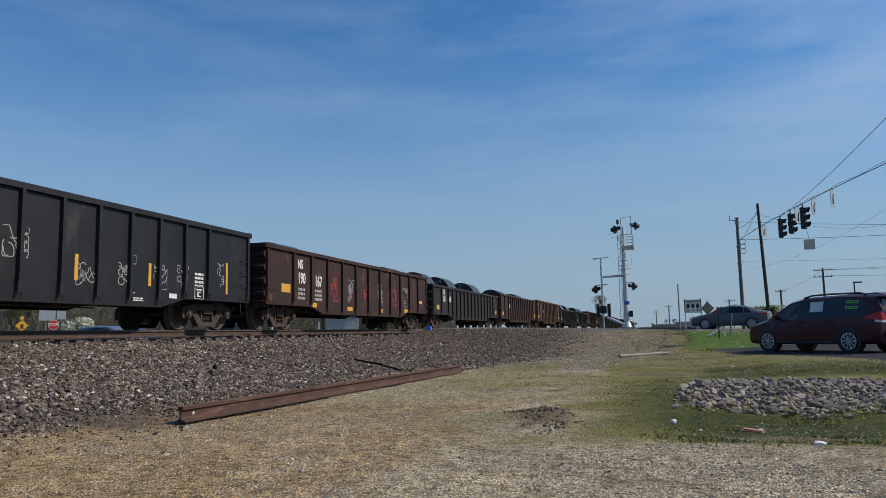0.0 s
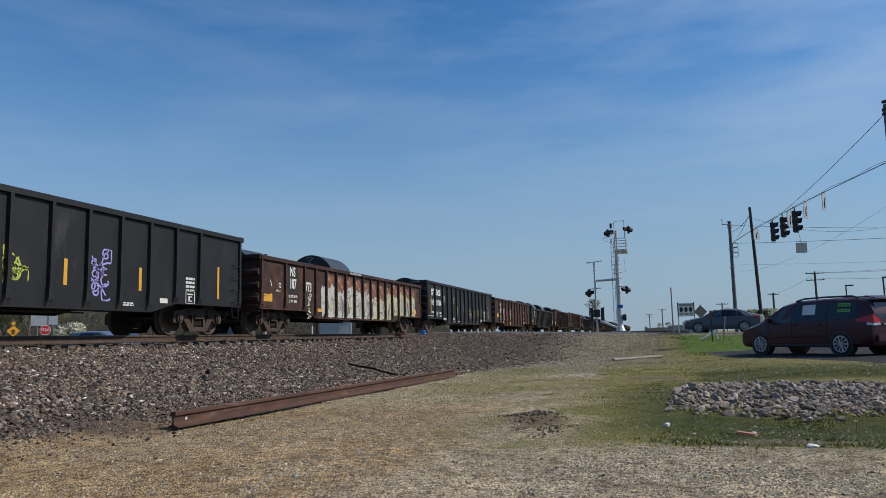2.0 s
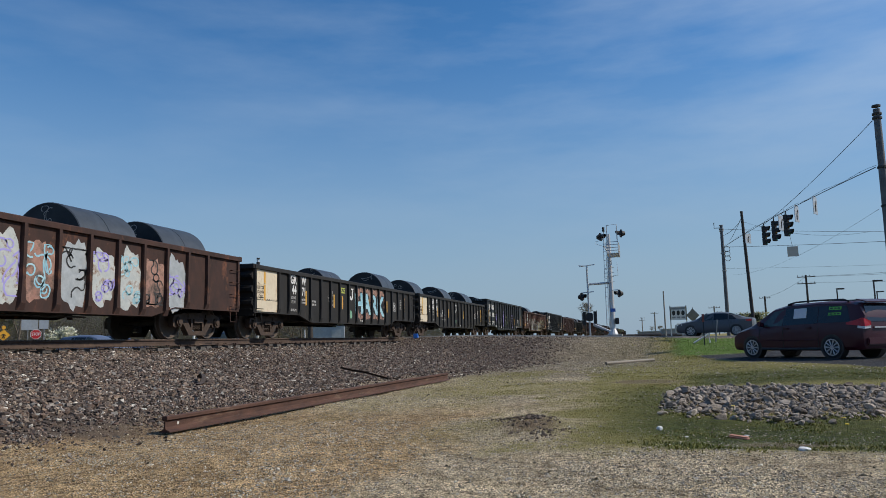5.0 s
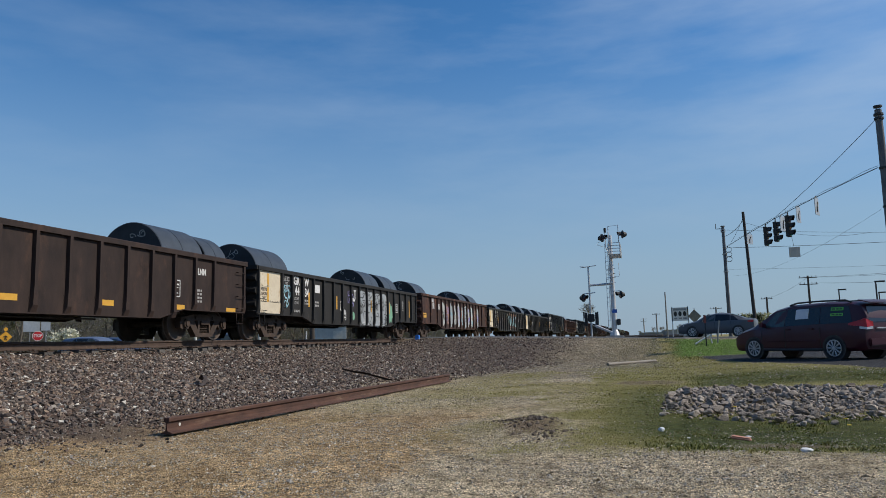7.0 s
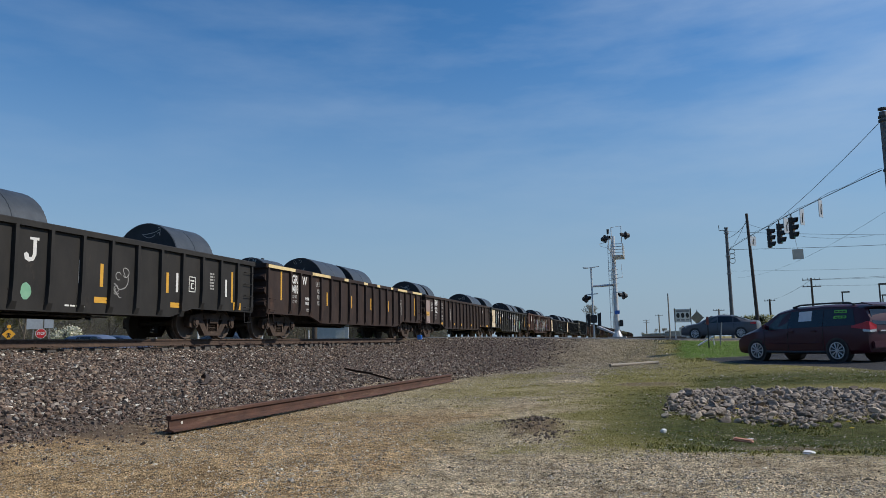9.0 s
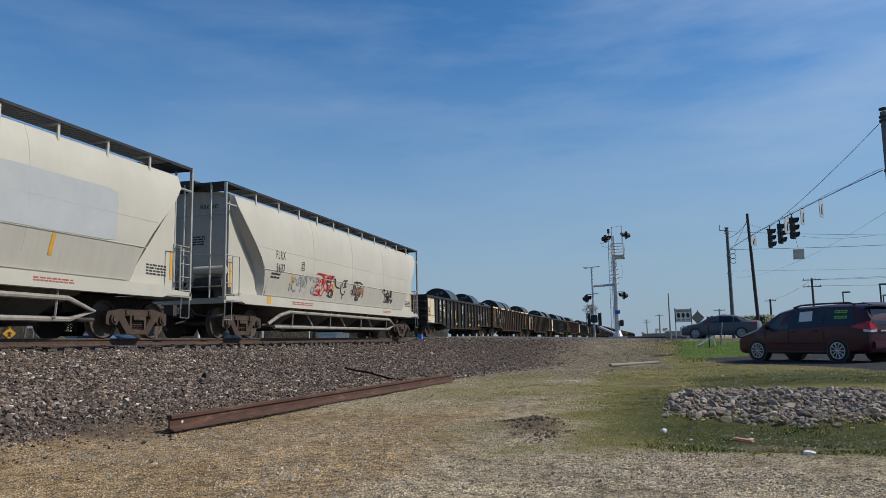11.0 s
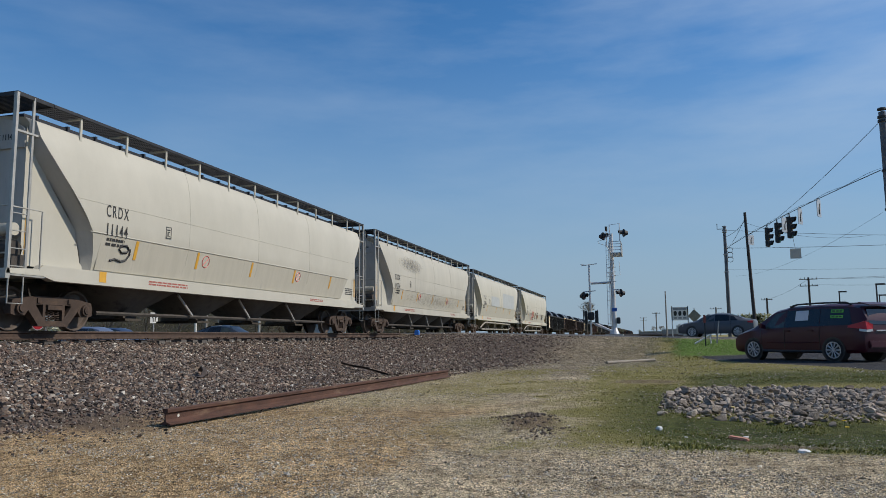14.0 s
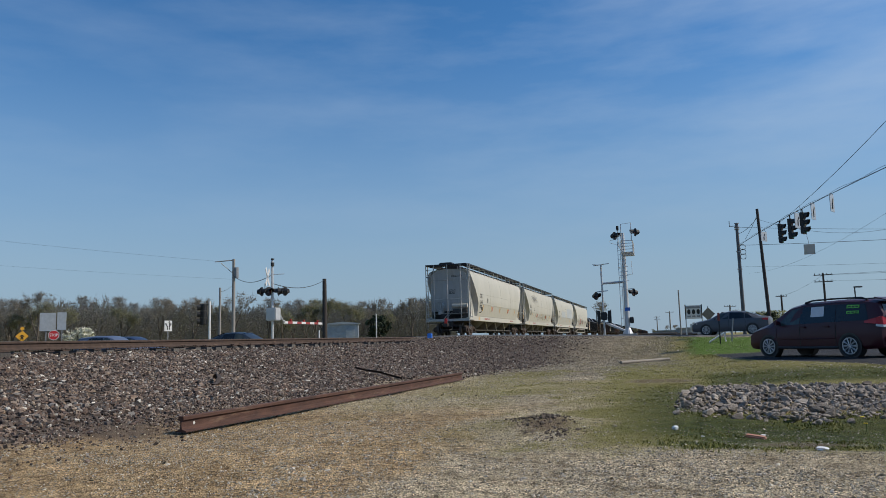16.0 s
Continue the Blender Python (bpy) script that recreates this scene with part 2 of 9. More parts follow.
def grass(x, y):
    n = fbm(x * 1.1, y * 0.8, 40) - 0.5
    m = fbm(x * 4, y * 4, 50) - 0.5
    g = ramp(-0.5, 0.5, (x + 1.0 + 0.02 * y) + 1.6 * n + 1.0 * m) * ramp(-0.35, 0.45, (y - 6.9 - 0.12 * x) + 1.0 * n + 0.8 * m)
    thin = 0.66 * ramp(0.33, 0.57, fbm(x * 0.5, y * 0.25, 77) + 0.2 * m) * ramp(6, 9, y) * (1 - ramp(28, 36, y)) * ramp(-6, -3.5, x)
    g = np.maximum(g, thin)
    wheel_way = (1 - ramp(0.2, 2.2, x + 0.8 + 0.3 * n)) * ramp(20, 30, y)
    g = g * (1 - 0.85 * wheel_way) * (1 - lot(x, y)) * (1 - ballast(x, y))
    far = np.where(y > 47.5, ramp(0.35, 0.6, fbm(x * 0.1, y * 0.1, 5) + 0.15), 1) * np.where(x < TRACK - 6, 1.0, 1.0)
    g = np.where((x < TRACK - 6) | (y > 47.5), far, g)
    g = np.maximum(g, ramp(0.35, 0.7, lush(x, y)) * (1 - lot(x, y)) * (x > -1.5)) * (1 - 0.8 * bare(x, y))
    return g * (1 - ramp(-0.6, 0.2, ROAD_HALF + 0.7 - np.abs(y - ROAD_Y)))


def lush(x, y):
    """1 where the grass is thick and green: the ditch before the rocks, and the lawn by the road."""
    n = fbm(x * 2.2, y * 2.2, 90) - 0.5
    ditch = ramp(-0.35, 0.45, x + 0.15 + 1.1 * n) * ramp(-0.3, 0.3, y - 7.1 - 0.1 * x + 0.9 * n) * (1 - ramp(-0.8, 0.8, y - 9.9 + 2 * n))
    left = 0.78 * np.exp(-((x - 0.05) / 0.65) ** 2) * ramp(7, 8.5, y) * (1 - ramp(13, 16, y))
    back = ramp(0.4, 1.2, x + 0.8 * n) * ramp(14.6, 15.6, y) * (1 - ramp(17.5, 21, y)) * 0.88
    lawn = ramp(0.6, 1.4, x + 0.6 * n) * ramp(30.6, 32, y) * (1 - ramp(48, 50, y))
    return np.clip(np.maximum.reduce([ditch, left, back, lawn]), 0, 1)


def drive(x, y):
    """1 on the greyer gravel of the drive towards the road."""
    return ramp(0.3, 0.7, ramp(14, 24, y) + 0.7 * (fbm(x * 0.8, y * 0.8, 97) - 0.5)) * (1 - ramp(47, 50, y))


def tan(x, y):
    """1 where brown fines lie between the gravel."""
    return ramp(0.25, 0.75, ramp(-1.2, -3.2, x) + 1.1 * (fbm(x * 0.9, y * 0.9, 98) - 0.5)) * (1 - ramp(9, 12, y)) * 0.9


def bare(x, y):
    """1 on bare brown soil."""
    n = fbm(x * 1.7, y * 1.7, 95) - 0.5
    a = np.exp(-((x + 6.5) / 1.3) ** 2 - ((y - 7.1 + n) / 0.9) ** 2)
    b = np.exp(-((x - 1.3) / 0.55) ** 2 - ((y - 7.75) / 0.28) ** 2)
    c = 0.9 * np.exp(-((x + 0.1 + n) / 0.9) ** 2 - ((y - 16.8) / 1.1) ** 2)
    d = 0.8 * np.exp(-((x + 1.35) / 0.4) ** 2 - ((y - 8.4) / 0.5) ** 2)
    # heap: soil colour under the rocks too, so their gaps read dark
    heap = ramp(0.2, 0.5, x) * (1 - ramp(5.4, 5.8, x)) * ramp(9.9, 10.3, y - 0.35 * np.maximum(0, x - 2)) * (1 - ramp(13.6, 14.0, y))
    return np.clip(ramp(0.25, 0.7, np.maximum.reduce([a, b, c, d, heap]) + 0.6 * n), 0, 1)


def axis_of(*runs):
    out = []
    for a, b, step in runs:
        out += list(np.arange(a, b, step))
    return np.array(out + [runs[-1][1]])


def ground_sheet():
    xs = axis_of((-3000, -300, 300), (-300, -60, 20), (-60, -16, 1.5), (-16, 9, 0.16), (9, 16, 0.5), (16, 60, 3), (60, 300, 20), (300, 3000, 300))
    ys = axis_of((-300, -40, 40), (-40, 2, 3), (2, 24, 0.14), (24, 62, 0.3), (62, 120, 4), (120, 400, 25), (400, 4200, 300))
    gx, gy = np.meshgrid(xs, ys, indexing="ij")
    z = height(gx, gy)
    nx, ny = gx.shape
    me = bpy.data.meshes.new("ground")
    co = np.stack([gx, gy, z], -1).reshape(-1, 3)
    i = np.arange(nx * ny).reshape(nx, ny)
    quads = np.stack([i[:-1, :-1], i[1:, :-1], i[1:, 1:], i[:-1, 1:]], -1).reshape(-1, 4)
    me.vertices.add(len(co))
    me.vertices.foreach_set("co", co.ravel())
    me.loops.add(quads.size)
    me.loops.foreach_set("vertex_index", quads.ravel().astype(np.int32))
    me.polygons.add(len(quads))
    me.polygons.foreach_set("loop_start", np.arange(0, quads.size, 4, dtype=np.int32))
    me.polygons.foreach_set("use_smooth", np.ones(len(quads), bool))
    me.update(calc_edges=True)
    for name, f in (("grass", grass), ("ballast", ballast), ("lot", lot), ("lush", lush), ("bare", bare), ("drive", drive), ("tan", tan), ("lawn", lambda x, y: lush(x, y) * ramp(28.5, 30, y))):
        at = me.attributes.new(name, "FLOAT", "POINT")
        at.data.foreach_set("value", f(gx, gy).ravel().astype(np.float32))
    return me


def ground_material():
    m = bpy.data.materials.new("ground")
    m.use_nodes = True
    n, l = m.node_tree.nodes, m.node_tree.links
    b = n["Principled BSDF"]
    tc = n.new("ShaderNodeTexCoord")

    def tex(scale, detail=8, rough=0.65):
        t = n.new("ShaderNodeTexNoise")
        t.inputs["Scale"].default_value, t.inputs["Detail"].default_value, t.inputs["Roughness"].default_value = scale, detail, rough
        l.new(tc.outputs["Object"], t.inputs["Vector"])
        return t.outputs[0]

    def two(fac, c1, c2, lo=0.35, hi=0.65):
        r = n.new("ShaderNodeValToRGB")
        r.color_ramp.elements[0].position, r.color_ramp.elements[1].position = lo, hi
        r.color_ramp.elements[0].color, r.color_ramp.elements[1].color = (*c1, 1), (*c2, 1)
        l.new(fac, r.inputs[0])
        return r.outputs[0]

    def mix(fac, a, c, mode="MIX"):
        x = n.new("ShaderNodeMixRGB")
        x.blend_type = mode
        if isinstance(fac, float):
            x.inputs[0].default_value = fac
        else:
            l.new(fac, x.inputs[0])
        l.new(a, x.inputs[1])
        l.new(c, x.inputs[2])
        return x.outputs[0]

    def mask(name):
        a = n.new("ShaderNodeAttribute")
        a.attribute_name = name
        return a.outputs["Fac"]

    vo = n.new("ShaderNodeTexVoronoi")
    vo.inputs["Scale"].default_value = 70
    l.new(tc.outputs["Object"], vo.inputs["Vector"])
    stones = two(vo.outputs["Color"], (0.17, 0.137, 0.09), (0.80, 0.675, 0.465), 0.2, 0.8)
    dirt = two(tex(1.1), (0.30, 0.23, 0.125), (0.41, 0.33, 0.20))
    gravel = mix(two(tex(2.3), (0.45, 0.45, 0.45), (0.95, 0.95, 0.95), 0.35, 0.6), dirt, stones)
    bed = two(tex(14), (0.085, 0.065, 0.052), (0.20, 0.155, 0.122))
    soil = two(tex(0.9), (0, 0, 0), (0.6, 0.6, 0.6), 0.50, 0.68)
    gravel = mix(soil, gravel, two(tex(6), (0.17, 0.12, 0.065), (0.30, 0.23, 0.135)))
    grey = two(tex(0.7), (0, 0, 0), (0.14, 0.14, 0.14), 0.52, 0.66)
    gravel = mix(grey, gravel, two(tex(25), (0.09, 0.087, 0.083), (0.27, 0.262, 0.25)))
    gravel = mix(mask("drive"), gravel, mix(1.0, stones, two(tex(2), (0.36, 0.36, 0.365), (0.58, 0.575, 0.575)), "MULTIPLY"))
    gravel = mix(mask("tan"), gravel, mix(1.0, gravel, two(tex(1.6), (0.72, 0.585, 0.425), (0.95, 0.81, 0.63)), "MULTIPLY"))
    gravel = mix(1.0, gravel, two(tex(9, 5, 0.7), (0.74, 0.72, 0.70), (1.22, 1.20, 1.16), 0.36, 0.54), "MULTIPLY")
    gravel = mix(1.0, gravel, two(tex(0.55, 6, 0.6), (0.86, 0.86, 0.86), (1.12, 1.11, 1.10), 0.38, 0.6), "MULTIPLY")
    gravel = mix(1.0, gravel, two(tex(4.5, 7, 0.75), (0.66, 0.63, 0.60), (1.08, 1.08, 1.08), 0.40, 0.52), "MULTIPLY")
    gravel = mix(mask("bare"), gravel, two(tex(12), (0.13, 0.088, 0.052), (0.25, 0.18, 0.115)))
    turf = two(tex(3.5), (0.17, 0.152, 0.034), (0.27, 0.235, 0.07))
    turf = mix(two(tex(60), (0, 0, 0), (0.7, 0.7, 0.7), 0.42, 0.58), turf, two(tex(9), (0.23, 0.21, 0.06), (0.37, 0.315, 0.15)))
    turf = mix(mask("lush"), turf, two(tex(7), (0.038, 0.05, 0.012), (0.10, 0.115, 0.026)))
    turf = mix(mask("lawn"), turf, two(tex(5), (0.085, 0.15, 0.022), (0.13, 0.205, 0.035)))
    tar = two(tex(30), (0.032, 0.033, 0.036), (0.07, 0.07, 0.074))
    col = mix(mask("ballast"), gravel, bed)
    col = mix(mask("grass"), col, turf)
    col = mix(mask("lot"), col, tar)
    l.new(col, b.inputs["Base Color"])
    b.inputs["Roughness"].default_value = 0.95
    b.inputs["Specular IOR Level"].default_value = 0.2
    bp = n.new("ShaderNodeBump")
    bp.inputs["Strength"].default_value, bp.inputs["Distance"].default_value = 1.0, 0.026
    l.new(vo.outputs["Distance"], bp.inputs["Height"])
    l.new(bp.outputs[0], b.inputs["Normal"])
    return m


ground = new("ground", ground_sheet())
ground.data.materials.append(ground_material())
tagged(ground, "gravel and dirt lot with patchy spring grass beside a ballasted track", "ground", kind="structure")

ASPHALT = surface("asphalt", (0.05, 0.05, 0.052), (0.10, 0.098, 0.095), 9, 0.9, 0, 0.3, 120, (0.16, 0.155, 0.145), 0.55, 0.35)
PAINT_WHITE = surface("road_paint", (0.55, 0.55, 0.52), (0.75, 0.75, 0.72), 14, 0.8)


def road():
    bm = bmesh.new()
    xs = axis_of((-400, -60, 20), (-60, 30, 0.75), (30, 400, 20))
    ys = [ROAD_Y - ROAD_HALF - 0.5, ROAD_Y - ROAD_HALF, ROAD_Y, ROAD_Y + ROAD_HALF, ROAD_Y + ROAD_HALF + 0.5]
    drop = [-0.12, 0.05, 0.06, 0.05, -0.12]
    # the far lane widens past the signal mast
    rows = [[bm.verts.new((x, y + (4.4 * float(ramp(-1.2, 1.5, x)) if i > 2 else 0), float(road_height(x)) + d)) for i, (y, d) in enumerate(zip(ys, drop))] for x in xs]
    for a, b in zip(rows, rows[1:]):
        for i in range(4):
            bm.faces.new((a[i], b[i], b[i + 1], a[i + 1]))
    ob = part("road", bm, ASPHALT, None, smooth=True)
    return tagged(ob, "grey worn asphalt road rising over the level crossing", "road", kind="structure")


road()

# ---- track ----
RUST = surface("rail_rust", (0.05, 0.032, 0.024), (0.09, 0.057, 0.041), 7, 0.85, 0.1, 0.35, 90, (0.19, 0.125, 0.085), 0.58, 2.5)
TIE_WOOD = surface("tie_wood", (0.045, 0.04, 0.036), (0.13, 0.115, 0.10), 8, 0.92, 0, 0.5, 60, (0.22, 0.2, 0.18), 0.62, 2, stretch=(0.3, 4, 4), per_object=0.35)
DARK_STEEL = surface("dark_steel", (0.03, 0.028, 0.027), (0.07, 0.06, 0.052), 6, 0.7, 0.2, 0.3, 50, (0.11, 0.075, 0.05), 0.6, 2)
WORN_STEEL = surface("worn_steel", (0.25, 0.24, 0.23), (0.42, 0.41, 0.40), 12, 0.35, 0.9, 0.1)

RAIL_SHAPE = [(-0.076, 0), (0.076, 0), (0.076, 0.012), (0.018, 0.032), (0.009, 0.06), (0.009, 0.125), (0.036, 0.14), (0.037, 0.172),
              (0.028, 0.183), (-0.028, 0.183), (-0.037, 0.172), (-0.036, 0.14), (-0.009, 0.125), (-0.009, 0.06), (-0.018, 0.032), (-0.076, 0.012)]


def track():
    t = thing("railway_track", "single railway track of rusty rails on dark wooden sleepers", "railway track", kind="structure")
    for s in (1, -1):
        bm = bmesh.new()
        prism(bm, [(TRACK + s * 0.755 + x, RAIL - 0.183 + z) for x, z in RAIL_SHAPE], "y", -60, 2500)
        rail = part("rail", bm, RUST, t, "rusty steel rail with a worn head")
        bm = bmesh.new()
        box(bm, TRACK + s * 0.755 - 0.024, TRACK + s * 0.755 + 0.024, -60, 2500, RAIL - 0.001, RAIL + 0.002)
        part("rail_head", bm, WORN_STEEL, rail, "bright worn running surface")
    bm = bmesh.new()
    box(bm, -1.3, 1.3, -0.115, 0.115, -0.18, 0)
    tie = part("tie", bm, TIE_WOOD, t)
    bm = bmesh.new()
    box(bm, -0.18, 0.18, -0.1, 0.1, 0.0, 0.02)
    for sx in (-0.095, 0.095):
        for sy in (-0.05, 0.05):
            tube(bm, (sx, sy, 0.02), (sx, sy, 0.055), 0.012, 6)
            box(bm, sx - 0.022, sx + 0.022, sy - 0.02, sy + 0.02, 0.05, 0.066)
    plate = part("tie_plate", bm, RUST, tie)
    plate.location = (0.755, 0, 0)
    rnd = random.Random(5)
    y, first = -6.0, True
    while y < 112:
        if abs(y - ROAD_Y) > ROAD_HALF + 0.2:
            m = pose(TRACK + rnd.uniform(-0.12, 0.12), y, RAIL - 0.203 - rnd.uniform(0, 0.03), 0, 0, rnd.uniform(-1.5, 1.5))
            if first:
                tie.matrix_basis, first = m, False
            else:
                c = new("tie", tie.data)
                c.parent, c.matrix_basis = t, m
                p = new("tie_plate", plate.data)
                p.parent, p.location = c, plate.location
        y += 0.5 + rnd.uniform(-0.03, 0.03)
    bm = bmesh.new()
    for x0, x1 in ((TRACK - 0.69, TRACK + 0.69), (TRACK + 0.83, TRACK + 1.9), (TRACK - 1.9, TRACK - 0.83)):
        box(bm, x0, x1, ROAD_Y - ROAD_HALF, ROAD_Y + ROAD_HALF, RAIL - 0.2, RAIL + 0.045)
    part("crossing_panel", bm, ASPHALT, t, "grey crossing panels between the rails")
    return t


track()


def loose_rail():
    m = Matrix.Translation((-5.42, 7.45, 0.0)) @ pose(0, 0, 0, 0, 0, -3.3)
    t = thing("loose_rail", "rusty spare length of steel rail lying beside the ballast", "rail", m)
    bm = bmesh.new()
    prism(bm, RAIL_SHAPE, "y", 0, 10.25)
    r = part("rail_body", bm, surface("spare_rail_rust", (0.05, 0.025, 0.018), (0.115, 0.055, 0.036), 4, 0.85, 0.1, 0.4, 80, (0.18, 0.115, 0.075), 0.57, 1.6,
                                      stretch=(3, 0.7, 3)), t)
    r.location.z = 0.03
    # a pale disc on the web, daylight through the hole put into its colour
    bm = bmesh.new()
    tube(bm, (0.0085, 0.22, 0.088), (0.0115, 0.22, 0.088), 0.021, 6)
    part("bolt_hole", bm, surface("daylight_hole", (0.5, 0.48, 0.42), (0.6, 0.58, 0.52)), r, "bolt hole through the web")
    return t


loose_rail()

# ---- train ----
BLACK_PAINT = surface("black_paint", (0.009, 0.0095, 0.0105), (0.018, 0.0185, 0.0195), 2.2, 0.55, 0, 0.12, 40, (0.045, 0.042, 0.038), 0.60, 1.1, stretch=(1, 1, 0.5))
GRIMY_BLACK = surface("grimy_black", (0.014, 0.0135, 0.0125), (0.030, 0.027, 0.024), 1.8, 0.7, 0, 0.15, 40, (0.07, 0.052, 0.038), 0.60, 1.3, stretch=(1, 1, 0.5))
GRIMY_BROWN = surface("grimy_brown", (0.020, 0.0125, 0.0105), (0.044, 0.027, 0.021), 2.4, 0.75, 0, 0.15, 40, (0.085, 0.042, 0.026), 0.56, 1.5, 0.2, stretch=(1, 1, 0.5))
RED_BROWN = surface("red_brown", (0.026, 0.0135, 0.012), (0.05, 0.023, 0.019), 2, 0.75, 0, 0.2, 40, (0.12, 0.055, 0.03), 0.56, 1.6, stretch=(1, 1, 0.5))
RUSTY_BROWN = surface("rusty_brown", (0.030, 0.019, 0.016), (0.065, 0.031, 0.023), 2.5, 0.8, 0, 0.2, 40, (0.16, 0.065, 0.036), 0.55, 2.2, stretch=(1, 1, 0.6))
CREAM = surface("rusty_cream", (0.56, 0.47, 0.33), (0.68, 0.60, 0.45), 2, 0.7, 0, 0.1, 40, (0.36, 0.19, 0.07), 0.56, 2.2, 0.2)
PINK_GREY = surface("pink_grey", (0.26, 0.19, 0.18), (0.34, 0.27, 0.25), 3, 0.75, 0, 0.1, 40, (0.2, 0.11, 0.08), 0.6, 3)
YELLOW = surface("reflector_yellow", (0.58, 0.30, 0.03), (0.68, 0.37, 0.045), 6, 0.5)
PALE_YELLOW = surface("pale_yellow", (0.66, 0.50, 0.22), (0.76, 0.62, 0.34), 4, 0.7, 0, 0, 40, (0.4, 0.26, 0.12), 0.62, 3)
WHITE = surface("stencil_white", (0.58, 0.57, 0.54), (0.74, 0.73, 0.70), 9, 0.7, 0, 0, 40, (0.35, 0.32, 0.28), 0.62, 6)
DIM_WHITE = surface("dim_stencil", (0.28, 0.27, 0.26), (0.4, 0.39, 0.37), 9, 0.75)
CYAN = surface("spray_cyan", (0.16, 0.40, 0.50), (0.44, 0.64, 0.68), 3.5, 0.6, 0, 0, 40, (0.62, 0.68, 0.66), 0.58, 3, 0.15)
SALMON = surface("spray_salmon", (0.28, 0.14, 0.105), (0.46, 0.27, 0.20), 2.5, 0.75, 0, 0, 40, (0.05, 0.04, 0.032), 0.45, 1.7, 0.16)
VIOLET = surface("spray_violet", (0.30, 0.26, 0.60), (0.38, 0.34, 0.70), 5, 0.6)
LIME = surface("spray_lime", (0.36, 0.42, 0.06), (0.45, 0.5, 0.1), 5, 0.6)
GREEN_DOT = surface("dull_green", (0.15, 0.35, 0.22), (0.22, 0.42, 0.28), 5, 0.7)
CHROME_SPRAY = surface("spray_silver", (0.34, 0.36, 0.36), (0.5, 0.52, 0.52), 5, 0.5, 0.3)
CHALK_SPRAY = surface("spray_chalk", (0.36, 0.39, 0.39), (0.56, 0.57, 0.52), 3, 0.8, 0, 0, 40, (0.20, 0.095, 0.05), 0.51, 3.5, 0.12, stretch=(1, 1, 0.7))
SCORCHED = surface("spray_scorched", (0.13, 0.04, 0.028), (0.22, 0.10, 0.06), 5, 0.85, 0, 0, 40, (0.50, 0.36, 0.24), 0.53, 5, 0.1)
CREAM_SPRAY = surface("spray_cream", (0.34, 0.35, 0.19), (0.58, 0.54, 0.36), 3, 0.8, 0, 0, 40, (0.20, 0.10, 0.05), 0.51, 3.8, 0.12, stretch=(1, 1, 0.7))
SPRAY_SMOKE = surface("spray_smoke", (0.10, 0.105, 0.11), (0.19, 0.195, 0.19), 5, 0.8)
COIL = surface("coil_wrap", (0.042, 0.05, 0.058), (0.075, 0.086, 0.097), 3, 0.45, 0.25, 0.1, 8, (0.10, 0.11, 0.13), 0.6, 2)
# coil ends darker than the wrap, their shade put into the colour
COIL_END = surface("coil_end", (0.018, 0.02, 0.024), (0.035, 0.037, 0.042), 3, 0.6, 0.2, 0.1, 20)
HOPPER = surface("hopper_grey", (0.45, 0.43, 0.36), (0.51, 0.487, 0.41), 1.1, 0.6, 0, 0.04, 20, (0.42, 0.40, 0.335), 0.56, 0.7, 0.35, stretch=(1, 0.8, 0.4))
HOPPER_DIRT = surface("hopper_streaked", (0.41, 0.39, 0.325), (0.49, 0.465, 0.39), 0.9, 0.62, 0, 0.05, 20, (0.27, 0.26, 0.23), 0.60, 1.1, 0.22, stretch=(1, 1, 0.3))
# body paint greyed and darkened, shade of the car ends in the colour
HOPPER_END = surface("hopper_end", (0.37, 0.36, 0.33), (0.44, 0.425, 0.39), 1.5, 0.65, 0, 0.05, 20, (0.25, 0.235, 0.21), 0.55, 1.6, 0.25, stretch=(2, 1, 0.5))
HOPPER_PATCH = surface("hopper_patch", (0.37, 0.39, 0.39), (0.42, 0.44, 0.44), 1.5, 0.6)
HOPPER_LOW = surface("hopper_lower", (0.43, 0.405, 0.33), (0.51, 0.48, 0.395), 2.2, 0.62, 0, 0.05, 20, (0.26, 0.25, 0.22), 0.57, 2.2, 0.22, stretch=(1.4, 0.22, 1))
HOPPER_LOW_GREY = surface("hopper_lower_grey", (0.42, 0.40, 0.345), (0.49, 0.468, 0.40), 2.2, 0.62, 0, 0.05, 20, (0.32, 0.305, 0.265), 0.58, 2.2, 0.22, stretch=(1.4, 0.22, 1))
SEAM = surface("weld_seam", (0.33, 0.315, 0.265), (0.46, 0.44, 0.37), 3, 0.8)
RED_INK = surface("red_stencil", (0.30, 0.07, 0.055), (0.40, 0.12, 0.09), 9, 0.7)
PIPE_GREY = surface("pipe_grey", (0.22, 0.20, 0.175), (0.33, 0.305, 0.265), 4, 0.7, 0, 0.1, 30, (0.13, 0.09, 0.065), 0.58, 3)
STEEL_GREY = surface("galvanised", (0.34, 0.33, 0.30), (0.46, 0.45, 0.41), 5, 0.5, 0.4, 0.1)
GRATING = surface("grating", (0.02, 0.021, 0.024), (0.045, 0.047, 0.052), 5, 0.6, 0.4)
UNDER = surface("underframe", (0.035, 0.031, 0.028), (0.075, 0.064, 0.054), 4, 0.85, 0, 0.2, 30, (0.12, 0.085, 0.06), 0.6, 2)
TRUCK_RUST = surface("truck_rust", (0.042, 0.028, 0.021), (0.075, 0.05, 0.037), 4, 0.85, 0.1, 0.25, 40, (0.10, 0.064, 0.043), 0.56, 3)
WHEEL = surface("wheel_steel", (0.075, 0.058, 0.048), (0.13, 0.10, 0.08), 4, 0.7, 0.3, 0.15, 40)
